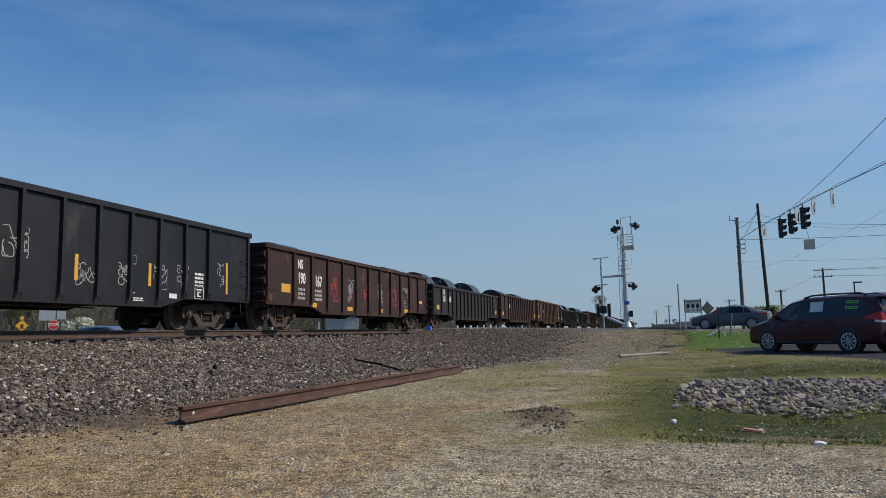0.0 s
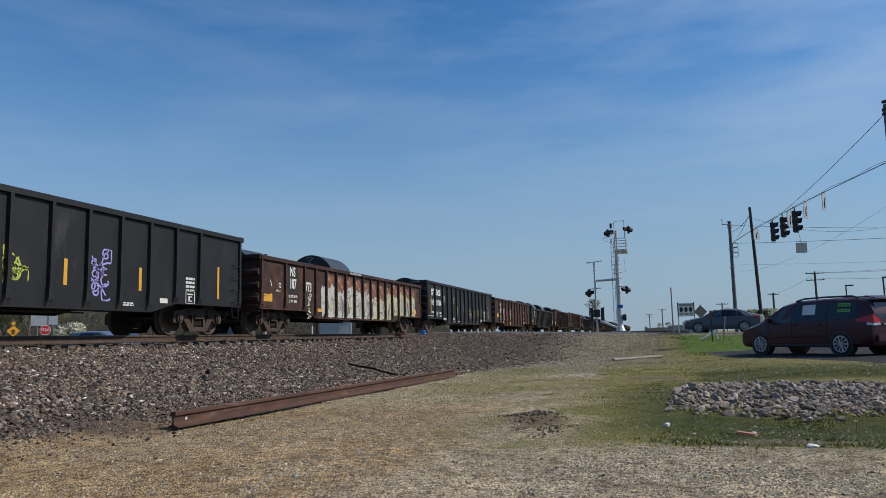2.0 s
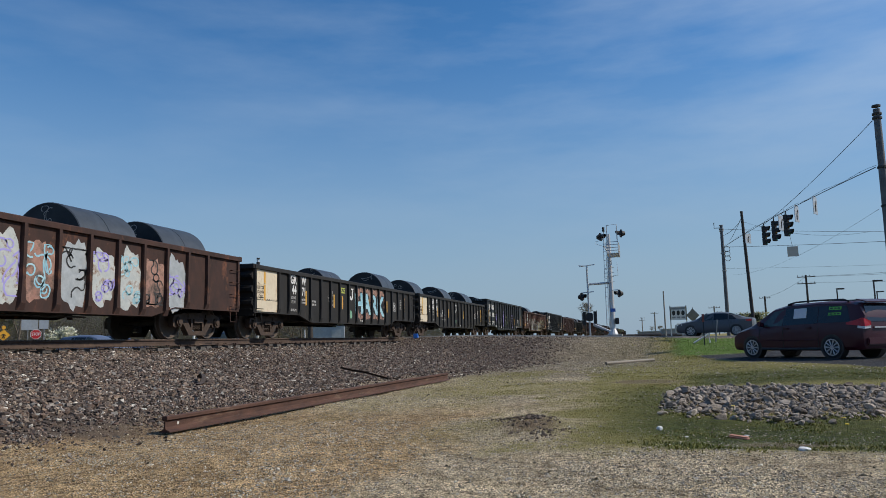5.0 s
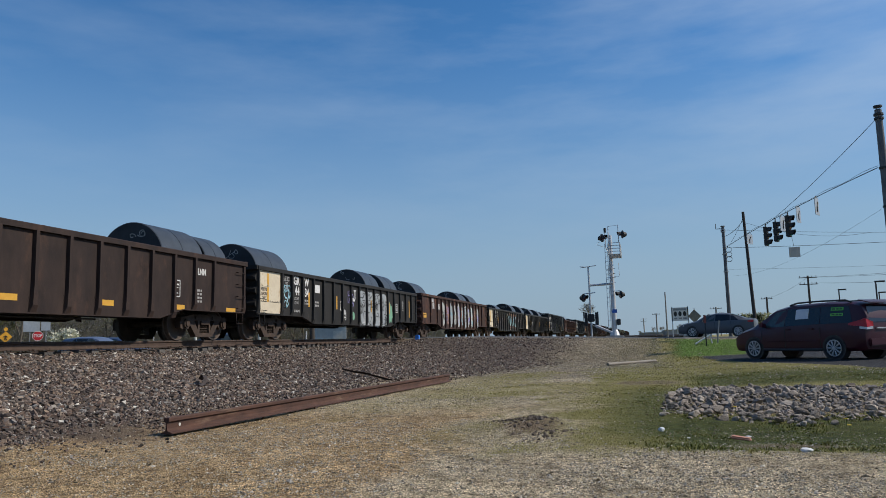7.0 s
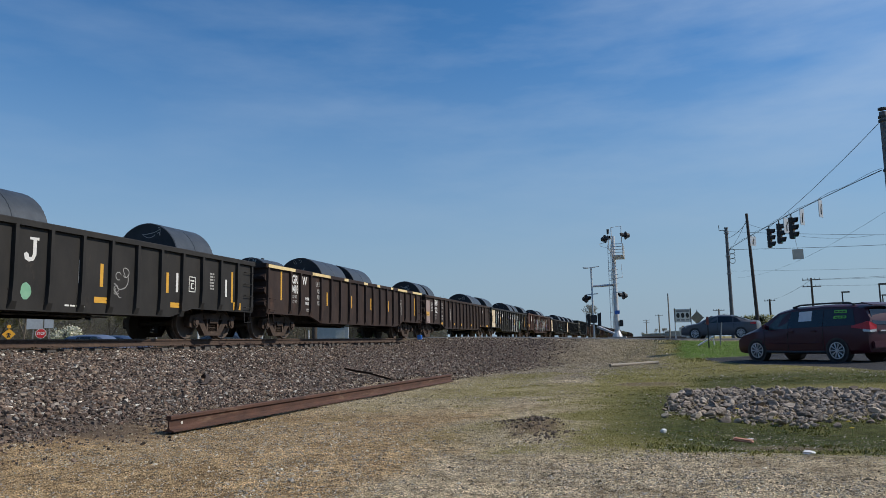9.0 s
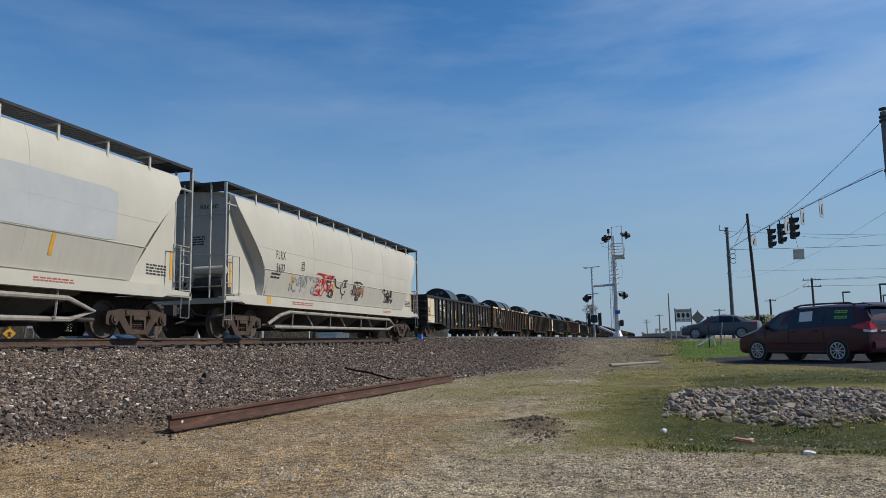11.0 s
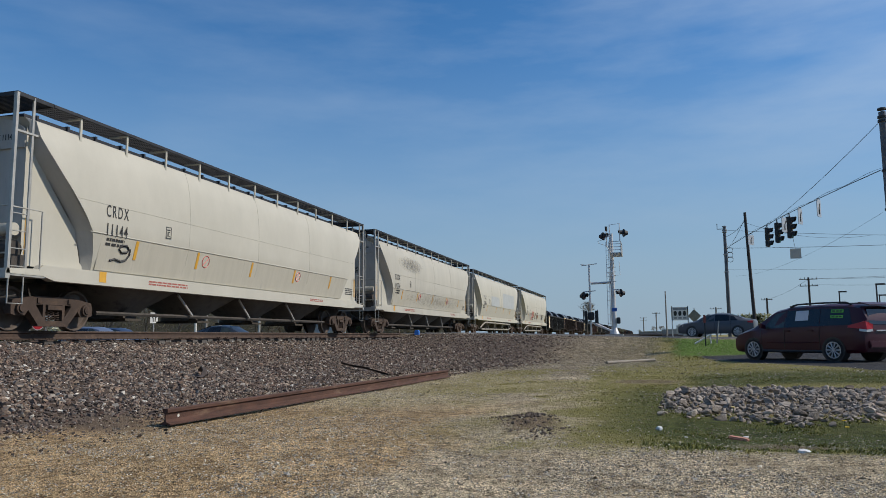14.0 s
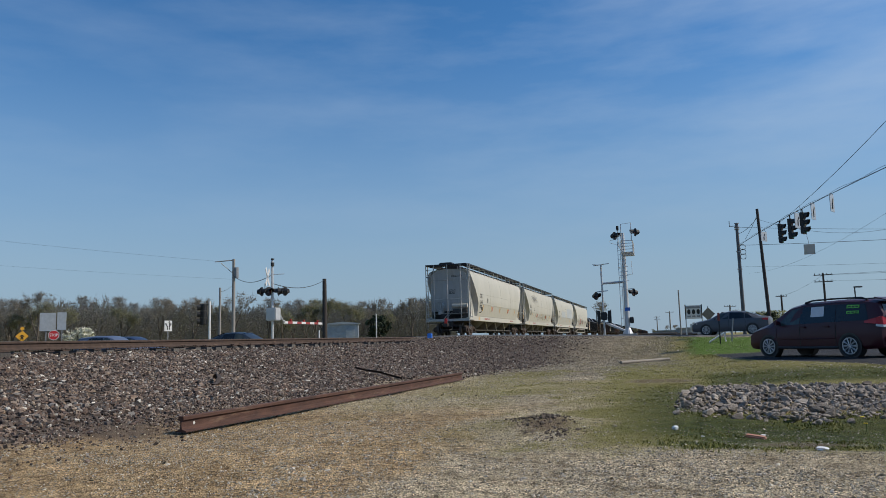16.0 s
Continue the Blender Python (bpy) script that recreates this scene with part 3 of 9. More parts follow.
RED = surface("signal_red", (0.5, 0.02, 0.02), (0.6, 0.04, 0.03), 5, 0.4)
BLACK_INK = surface("black_stencil", (0.02, 0.02, 0.02), (0.04, 0.04, 0.04), 8, 0.7)

for dull in (BLACK_PAINT, GRIMY_BLACK, GRIMY_BROWN, RED_BROWN, RUSTY_BROWN, COIL_END):
    dull.node_tree.nodes["Principled BSDF"].inputs["Specular IOR Level"].default_value = 0.32
SIDE = pose(0, 0, 0, 90, 0, 90)      # turns words to stand on a car's near side
TRUCKS, WHEELSETS, TRAIN_TRUCKS = [], [], []


def revolve(bm, shape, axis_at, seg=26):
    """A turned shape round an axle that runs along x; shape: (x, radius)."""
    y, z = axis_at
    rings = [[(x, y + r * math.cos(2 * math.pi * i / seg), z + r * math.sin(2 * math.pi * i / seg)) for i in range(seg)] for x, r in shape]
    return loft(bm, rings)


def truck(parent, y):
    """A freight truck: two side frames with springs, a bolster and two wheelsets."""
    if TRUCKS:
        t = copy_thing(TRUCKS[0], pose(0, y, 0))
        t.parent = parent
        TRAIN_TRUCKS.append(t)
        return t
    bm = bmesh.new()
    box(bm, -0.95, 0.95, -0.2, 0.2, 0.42, 0.68)
    tube(bm, (0, 0, 0.66), (0, 0, 0.80), 0.2, 14)
    t = part("truck", bm, UNDER, parent, "heavy cast freight truck with coil springs")
    t.location.y = y
    for s in (1, -1):
        bm = bmesh.new()
        x0, x1 = sorted((s * 0.92, s * 1.09))
        prism(bm, [(-0.55, 0.72), (0.55, 0.72), (0.85, 0.66), (1.06, 0.63), (1.10, 0.47), (0.66, 0.52), (0.32, 0.55), (-0.32, 0.55), (-0.66, 0.52), (-1.10, 0.47), (-1.06, 0.63), (-0.85, 0.66)], "x", x0, x1)
        for e in (1, -1):
            prism(bm, [(e * 0.78, 0.54), (e * 0.52, 0.57), (e * 0.24, 0.20), (e * 0.40, 0.10)], "x", x0, x1)
            prism(bm, [(e * 0.30, 0.56), (e * 0.23, 0.56), (e * 0.23, 0.20), (e * 0.30, 0.20)], "x", x0, x1)
            prism(bm, [(e * 0.72, 0.62), (e * 1.08, 0.62), (e * 1.12, 0.50), (e * 1.11, 0.34), (e * 1.02, 0.31), (e * 0.76, 0.31), (e * 0.68, 0.42)], "x", x0, x1)
        box(bm, x0, x1, -0.42, 0.42, 0.09, 0.21)
        for e in (1, -1):
            box(bm, *sorted((s * 1.09, s * 1.12)), e * 0.42 - 0.05, e * 0.42 + 0.05, 0.58, 0.68)
        box(bm, *sorted((s * 1.09, s * 1.13)), -0.2, 0.2, 0.44, 0.54)
        part("side_frame", bm, TRUCK_RUST, t, "rust-brown cast side frame")
        for k in (-0.13, 0.0, 0.13):
            bm = bmesh.new()
            coil = [(s * 1.02 + 0.058 * math.cos(a * math.pi / 2.5), k + 0.058 * math.sin(a * math.pi / 2.5), 0.225 + a * 0.0104) for a in range(25)]
            wire(bm, coil, 0.014, 3)
            part("spring", bm, TRUCK_RUST, t)
        for e in (1, -1):
            bm = bmesh.new()
            tube(bm, (s * 1.04, e * 0.889, 0.457), (s * 1.15, e * 0.889, 0.457), 0.125, 16)
            tube(bm, (s * 1.15, e * 0.889, 0.457), (s * 1.18, e * 0.889, 0.457), 0.085, 12)
            part("bearing_cap", bm, TRUCK_RUST, t)
    for e in (1, -1):
        bm = bmesh.new()
        tube(bm, (-1.05, 0, 0), (1.05, 0, 0), 0.075, 12)
        for s in (1, -1):
            shape = [(s * 0.68, 0.10), (s * 0.705, 0.12), (s * 0.70, 0.34), (s * 0.685, 0.40), (s * 0.683, 0.486), (s * 0.708, 0.482), (s * 0.722, 0.462),
                     (s * 0.815, 0.455), (s * 0.825, 0.445), (s * 0.820, 0.405), (s * 0.77, 0.375), (s * 0.76, 0.20), (s * 0.80, 0.125), (s * 0.81, 0.09)]
            revolve(bm, shape, (0, 0))
        w = part("wheelset", bm, WHEEL, t, "steel wheels on an axle", smooth=True)
        w.location = (0, e * 0.889, 0.457)
        WHEELSETS.append(w)
    TRUCKS.append(t)
    return t


def couplers(parent, length, dark):
    for y, e in ((0, -1), (length, 1)):
        bm = bmesh.new()
        box(bm, -0.11, 0.11, min(y, y + e * 0.42), max(y, y + e * 0.42), 0.72, 0.90)
        box(bm, -0.19, 0.13, min(y + e * 0.36, y + e * 0.52), max(y + e * 0.36, y + e * 0.52), 0.66, 0.96)
        wire(bm, [(0.35, y + e * 0.05, 0.78), (0.36, y + e * 0.25, 0.5), (0.2, y + e * 0.5, 0.42)], 0.028)
        part("coupler", bm, dark, parent, "knuckle coupler with an air hose")


def strokes(seed, w, h, n, width, wild=0.8):
    """Sprayed lines: ribbons along wandering curves on a panel w wide and h high, in its plane."""
    rnd, bm = random.Random(seed), bmesh.new()
    for k in range(n):
        x, z, a = rnd.uniform(-w / 2, w / 2) * 0.9, rnd.uniform(-h / 2, h / 2) * 0.9, rnd.uniform(0, 6.28)
        turn, prev = rnd.uniform(-wild, wild), None
        for i in range(rnd.randint(10, 22)):
            a += turn + rnd.uniform(-0.25, 0.25)
            if rnd.random() < 0.15:
                turn = rnd.uniform(-wild, wild)
            step = min(w, h) * 0.085
            x, z = x + math.cos(a) * step, z + math.sin(a) * step
            x, z = max(-w / 2, min(w / 2, x)), max(-h / 2, min(h / 2, z))
            u, v = -math.sin(a) * width / 2, math.cos(a) * width / 2
            now = (bm.verts.new((x + u, z + v, 0)), bm.verts.new((x - u, z - v, 0)))
            if prev:
                bm.faces.new((prev[0], prev[1], now[1], now[0]))
            prev = now
    return bm


def blotch(seed, w, h, rough=0.16, points=34, square=3.0):
    """A sprayed patch with an uneven outline."""
    rnd, bm = random.Random(seed), bmesh.new()
    vs, ph = [], [rnd.uniform(0, 6.28) for _ in range(4)]
    for i in range(points):
        a = 2 * math.pi * i / points
        c, s = math.cos(a), math.sin(a)
        k = (abs(c) ** square + abs(s) ** square) ** (-1 / square)
        k *= 1 + rough * (0.5 * math.sin(3 * a + ph[0]) + 0.4 * math.sin(7 * a + ph[1]) + 0.3 * math.sin(11 * a + ph[2])) + rnd.uniform(-rough, rough) * 0.4
        vs.append(bm.verts.new((k * c * w / 2, k * s * h / 2, 0)))
    bm.faces.new(vs)
    return bm


def drip_patch(seed, w, h, points=30, ragged=0.35):
    """A sprayed panel with straight sides and a ragged, running top; its base is at the bottom."""
    rnd, bm = random.Random(seed), bmesh.new()
    ph = [rnd.uniform(0, 6.28) for _ in range(3)]
    tops = []
    for i in range(points):
        f = i / (points - 1)
        dip = 0.5 + 0.25 * math.sin(5 * f + ph[0]) + 0.15 * math.sin(13 * f + ph[1]) + 0.10 * math.sin(29 * f + ph[2]) + rnd.uniform(-0.12, 0.12)
        tops.append((w * (f - 0.5), h * (1 - ragged * dip)))
    lows = [(w * (0.5 - i / 5), rnd.uniform(-0.02, 0.02)) for i in range(6)]
    bm.faces.new([bm.verts.new((x, z, 0)) for x, z in tops + lows])
    return bm


def swoop(seed, w, h):
    """A bent, tapering piece of a sprayed letter."""
    rnd, bm = random.Random(seed), bmesh.new()
    lean, bend = rnd.uniform(-0.5, 0.5) * w, rnd.uniform(-0.5, 0.5) * w
    rows = []
    for i in range(7):
        f = i / 6
        x, half = lean * (f - 0.5) + bend * math.sin(f * math.pi), w * (0.10 + 0.16 * math.sin(f * 2.6 + rnd.uniform(0, 0.5)))
        rows.append([(x - half, h * (f - 0.5), 0), (x + half, h * (f - 0.5), 0)])
    return loft(bm, rows, close=False, caps=False)


def on_side(name, bm, material, parent, x, y, z, label=""):
    ob = part(name, bm, material, parent, label)
    ob.matrix_basis = pose(x, y, z, 90, 0, 90)
    return ob


def bars(w, h, rows, seed=0):
    """Small unreadable writing as plain bars."""
    rnd, bm = random.Random(seed), bmesh.new()
    for i in range(rows):
        z, x = h / 2 - (i + 0.5) * h / rows, -w / 2
        while x < w / 2 - 0.02:
            k = min(w / 2 - x, rnd.uniform(0.06, 0.22))
            box(bm, x, x + k * 0.8, z - h / rows * 0.3, z + h / rows * 0.3, 0, 0.0015)
            x += k
    return bm


def frame_box(w, h, t=0.025):
    bm = bmesh.new()
    for a in ((-w / 2, w / 2, h / 2 - t, h / 2), (-w / 2, w / 2, -h / 2, -h / 2 + t), (-w / 2, -w / 2 + t, -h / 2, h / 2), (w / 2 - t, w / 2, -h / 2, h / 2),
              (-w * 0.3, w * 0.3, h * 0.18, h * 0.28), (-w * 0.2, -w * 0.05, -h * 0.3, h * 0.08), (-w * 0.05, w * 0.22, -h * 0.3, -h * 0.3 + t), (-w * 0.05, w * 0.22, h * 0.08 - t, h * 0.08)):
        box(bm, a[0], a[1], a[2], a[3], 0, 0.0015)
    return bm


def patch(w, h):
    return box(bmesh.new(), -w / 2, w / 2, -h / 2, h / 2, 0, 0.003)


def coil(parent_label, radius, width):
    """A wrapped steel coil lying with its axis along the car."""
    t = thing("steel_coil", parent_label, "steel coil", group="coils loaded in the gondolas")
    bm = bmesh.new()
    seg = 44
    shape = [(0, radius - 0.02), (0.02, radius), (width * 0.48, radius), (width * 0.485, radius - 0.012), (width * 0.495, radius - 0.012), (width * 0.5, radius), (width - 0.02, radius), (width, radius - 0.02)]
    rings = [[(r * math.cos(2 * math.pi * i / seg), y, r * math.sin(2 * math.pi * i / seg)) for i in range(seg)] for y, r in shape]
    loft(bm, rings, caps=False)
    part("wrap", bm, COIL, t, "blue-grey steel wrap with a dark seam", smooth=True)
    bm = bmesh.new()
    for y in (0.004, width - 0.004):
        rings = [[(r * math.cos(2 * math.pi * i / seg), y, r * math.sin(2 * math.pi * i / seg)) for i in range(seg)] for r in (radius - 0.02, 0.3)]
        loft(bm, rings, caps=False)
    rings = [[(0.3 * math.cos(2 * math.pi * i / seg), y, 0.3 * math.sin(2 * math.pi * i / seg)) for i in range(seg)] for y in (0.004, width - 0.004)]
    loft(bm, rings, caps=False)
    part("coil_end", bm, COIL_END, t, "dark wound end of the coil")
    bm = strokes(int(width * 100 + radius * 10), 0.7, 0.4, 3, 0.02)
    ob = part("chalk_mark", bm, DIM_WHITE, t, "scrawled chalk mark")
    ob.matrix_basis = pose(0.1, -0.004, radius * 0.72, 90, 0, 0)
    return t


MOVERS = []       # (thing, its place along the track at 14.5 s, lateral place, height)
RIB_MESH = {}


def gondola(rear, label, paint, top, length=16.45, chord=None, posts=()):
    """A mill gondola with fishbelly sides, side posts, corrugated ends and two trucks. Its rear is at y = 0."""
    t = thing("gondola_car", label, "freight car", group="cars of the train")
    zend, zmid, w, L = 0.80, 0.56, 1.46, length
    chord = chord or paint
    outline = [(0.0, zend), (3.1, zend), (4.05, zmid), (L - 4.05, zmid), (L - 3.1, zend), (L, zend), (L, top - 0.1), (0.0, top - 0.1)]
    posts = [0.06, *posts, L - 0.06]
    for s in (1, -1):
        bm = bmesh.new()
        x0, x1 = sorted((s * (w - 0.012), s * w))
        prism(bm, outline, "x", x0, x1)
        side = part("side", bm, paint, t, "flat side sheet with a deepened middle")
        bm = bmesh.new()
        x0, x1 = sorted((s * (w - 0.08), s * (w + 0.03)))
        low = outline[:6]
        for a, b in zip(low, low[1:]):
            prism(bm, [(a[0], a[1] - 0.012), (b[0], b[1] - 0.012), (b[0], b[1] + 0.012), (a[0], a[1] + 0.012)], "x", x0, x1)
        part("side_sill", bm, paint, t)
        bm = bmesh.new()
        x0, x1 = sorted((s * (w - 0.06), s * (w + 0.075)))
        prism(bm, [(x0, top - 0.13), (x1, top - 0.13), (x1, top - 0.02), (x1 - 0.02 if s > 0 else x1, top), (x0 + 0.02 if s < 0 else x0, top), (x0, top - 0.02)], "y", -0.02, L + 0.02)
        part("top_chord", bm, chord, t, "heavy top rail")
        for i, y in enumerate(posts):
            zl = zend if (y < 3.4 or y > L - 3.4) else zmid
            edge = i in (0, len(posts) - 1)
            key = (round(top, 2), zl, s, edge, paint.name)
            if key not in RIB_MESH:
                bm = bmesh.new()
                hw, d = (0.055, 0.055) if edge else (0.055, 0.085)
                rings = []
                for z, hh, dd in ((zl + 0.01, hw + 0.05, d * 0.35), (zl + 0.16, hw + 0.03, d), (zl + 0.55, hw, d), (top - 0.12, hw, d)):
                    rings.append([(s * w, -hh, z), (s * (w + dd), -hh * 0.75, z), (s * (w + dd), hh * 0.75, z), (s * w, hh, z)])
                loft(bm, rings)
                for z in (zl + 0.1, zl + 0.2, zl + 0.3, zl + 0.4):
                    for yy in (-hw - 0.03, hw + 0.03):
                        tube(bm, (s * w, yy, z), (s * (w + 0.014), yy, z), 0.013, 5)
                me = bpy.data.meshes.new("side_post")
                bmesh.ops.recalc_face_normals(bm, faces=bm.faces)
                bm.to_mesh(me)
                bm.free()
                me.materials.append(paint)
                RIB_MESH[key] = me
            p = part("side_post", RIB_MESH[key], None, side)
            p.location.y = y
    for y, e in ((0.0, -1), (L, 1)):
        bm = bmesh.new()
        prof = [(y - e * 0.02, zend - 0.1)]
        z = zend + 0.2
        while z < top - 0.35:
            prof += [(y, z), (y + e * 0.10, z + 0.07), (y + e * 0.10, z + 0.16), (y, z + 0.25)]
            z += 0.42
        prof += [(y, top - 0.1), (y - e * 0.05, top - 0.1), (y - e * 0.05, zend - 0.1)]
        prism(bm, prof, "x", -w + 0.02, w - 0.02)
        end = part("end_wall", bm, paint, t, "corrugated end wall")
        bm = bmesh.new()
        a, b = sorted((y - e * 0.06, y + e * 0.11))
        box(bm, -w - 0.05, w + 0.05, a, b, top - 0.13, top + 0.012)
        part("end_chord", bm, chord, t)
        for lad_x in ((w - 0.5, w - 0.04),):
            bm = bmesh.new()
            for k in range(4):
                zz = zend + 0.1 + k * 0.36
                yy = y + e * 0.16
                wire(bm, [(lad_x[0], y, zz), (lad_x[0], yy, zz), (lad_x[1], yy, zz), (lad_x[1], y, zz)], 0.011, 5)
            part("grab_iron", bm, paint, end)
        bm = bmesh.new()
        ys = y - e * 0.28
        for k in range(4 if e > 0 else 2):
            zz = zend + 0.12 + k * 0.36
            wire(bm, [(w, ys - 0.2, zz), (w + 0.085, ys - 0.2, zz), (w + 0.085, ys + 0.2, zz), (w, ys + 0.2, zz)], 0.011, 5)
        wire(bm, [(w, ys - 0.17, zend + 0.05), (w + 0.02, ys - 0.17, 0.48), (w + 0.02, ys + 0.17, 0.48), (w, ys + 0.17, zend + 0.05)], 0.016, 5)
        part("side_ladder", bm, paint, t, "steel rungs and a stirrup step")
    bm = bmesh.new()
    box(bm, -w + 0.02, w - 0.02, 0.02, L - 0.02, 1.08, 1.15)
    box(bm, -0.28, 0.28, 0.0, L, 0.62, 1.08)
    for y in [2.6 + i * (L - 5.2) / 8 for i in range(9)]:
        box(bm, -w + 0.03, w - 0.03, y - 0.06, y + 0.06, 0.86, 1.08)
    part("floor", bm, UNDER, t, "dark steel floor and centre sill")
    bm = bmesh.new()
    tube(bm, (0.55, 5.4, 0.72), (0.55, 6.6, 0.72), 0.2, 14)
    box(bm, 0.4, 0.8, 9.6, 10.3, 0.5, 0.9)
    wire(bm, [(1.1, 3.2, 0.62), (1.1, 6.5, 0.5), (1.1, 10.6, 0.5)], 0.02, 5)
    wire(bm, [(0.5, 6.6, 0.6), (0.5, 13, 0.62)], 0.025, 5)
    part("brake_rigging", bm, UNDER, t, "brake cylinder and rods")
    couplers(t, L, UNDER)
    truck(t, 1.52)
    truck(t, L - 1.52)
    MOVERS.append((t, rear, TRACK, RAIL))
    t.location = (TRACK, rear, RAIL)
    return t


def load(rear, start, width, radius=1.03, label="blue-grey wrapped steel coil riding in a gondola"):
    c = coil(label, radius, width)
    MOVERS.append((c, rear + start, TRACK, RAIL + 1.15 + radius))
    c.location = (TRACK, rear + start, RAIL + 1.15 + radius)
    return c


FACE = 1.4625       # the near side sheet


def words(t, text, size, y, z, material=None, squeeze=0.8, x=FACE, bold=0.028):
    return lettering("lettering", text, size, material or WHITE, t, pose(x, y, z, 90, 0, 90), squeeze=squeeze, bold=bold)


def stripes(t, at, z=1.55, w=0.11, h=0.62):
    for y in at:
        on_side("reflector", patch(w, h), YELLOW, t, FACE, y, z, "yellow reflective strip")


def emblem_bars(t, y, z, k=1.0):
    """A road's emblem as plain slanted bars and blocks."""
    bm = bmesh.new()
    for i in range(5):
        z0, x0, x1 = 0.17 - i * 0.083, -0.28 + i * 0.015, 0.30 - i * 0.055
        prism(bm, [(x0, z0), (x1, z0), (x1 - 0.03, z0 - 0.052), (x0 + 0.01, z0 - 0.052)], "z", 0, 0.002)
    on_side("emblem", bm, WHITE, t, FACE, y, z, "white striped emblem")
    bm = bmesh.new()
    prism(bm, [(-0.52, -0.15), (-0.52, -0.06), (-0.36, -0.10), (-0.30, -0.04), (-0.33, 0.10), (-0.52, 0.17), (-0.22, 0.17), (-0.10, -0.02), (-0.06, 0.17), (0.08, 0.17), (-0.02, -0.17), (-0.14, -0.17), (-0.22, -0.04), (-0.26, -0.17)], "z", 0, 0.002)
    prism(bm, [(0.02, -0.17), (0.38, -0.17), (0.45, -0.11), (0.44, 0.0), (0.38, 0.035), (0.20, 0.05), (0.22, 0.09), (0.46, 0.09), (0.48, 0.17), (0.14, 0.17), (0.08, 0.11), (0.08, 0.02), (0.14, -0.02), (0.30, -0.035), (0.29, -0.09), (0.03, -0.09)], "z", 0, 0.002)
    on_side("emblem", bm, WHITE, t, FACE, y + 1.12, z, "white block emblem")


def hook(t, y, z):
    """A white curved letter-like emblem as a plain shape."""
    bm = bmesh.new()
    prism(bm, [(x * 0.58, z * 0.60) for x, z in ((-0.10, 0.42), (0.30, 0.42), (0.30, 0.33), (0.20, 0.33), (0.20, -0.18), (0.10, -0.36), (-0.10, -0.42), (-0.28, -0.34), (-0.33, -0.16), (-0.22, -0.10), (-0.14, -0.16), (-0.10, -0.26),
               (0.0, -0.26), (0.05, -0.16), (0.05, 0.33), (-0.10, 0.33))], "z", 0, 0.002)
    on_side("emblem", bm, WHITE, t, FACE, y, z + 0.06, "white curved emblem")
    on_side("paint_dot", blotch(3, 0.26, 0.34, 0.05, 24, 2), GREEN_DOT, t, FACE, y - 0.1, z - 0.78, "dull green paint spot")


def on_hopper(name, bm, material, parent, y, z, label="", out=0.0):
    """Lays a flat piece on the inward-sloping lower panel of a hopper's near side."""
    ob = part(name, bm, material, parent, label)
    x = 1.575 - (2.16 - z) * 0.105 / 0.44
    ob.matrix_basis = pose(x + 0.008 + out, y, z, 90 + 13.4, 0, 90)
    return ob


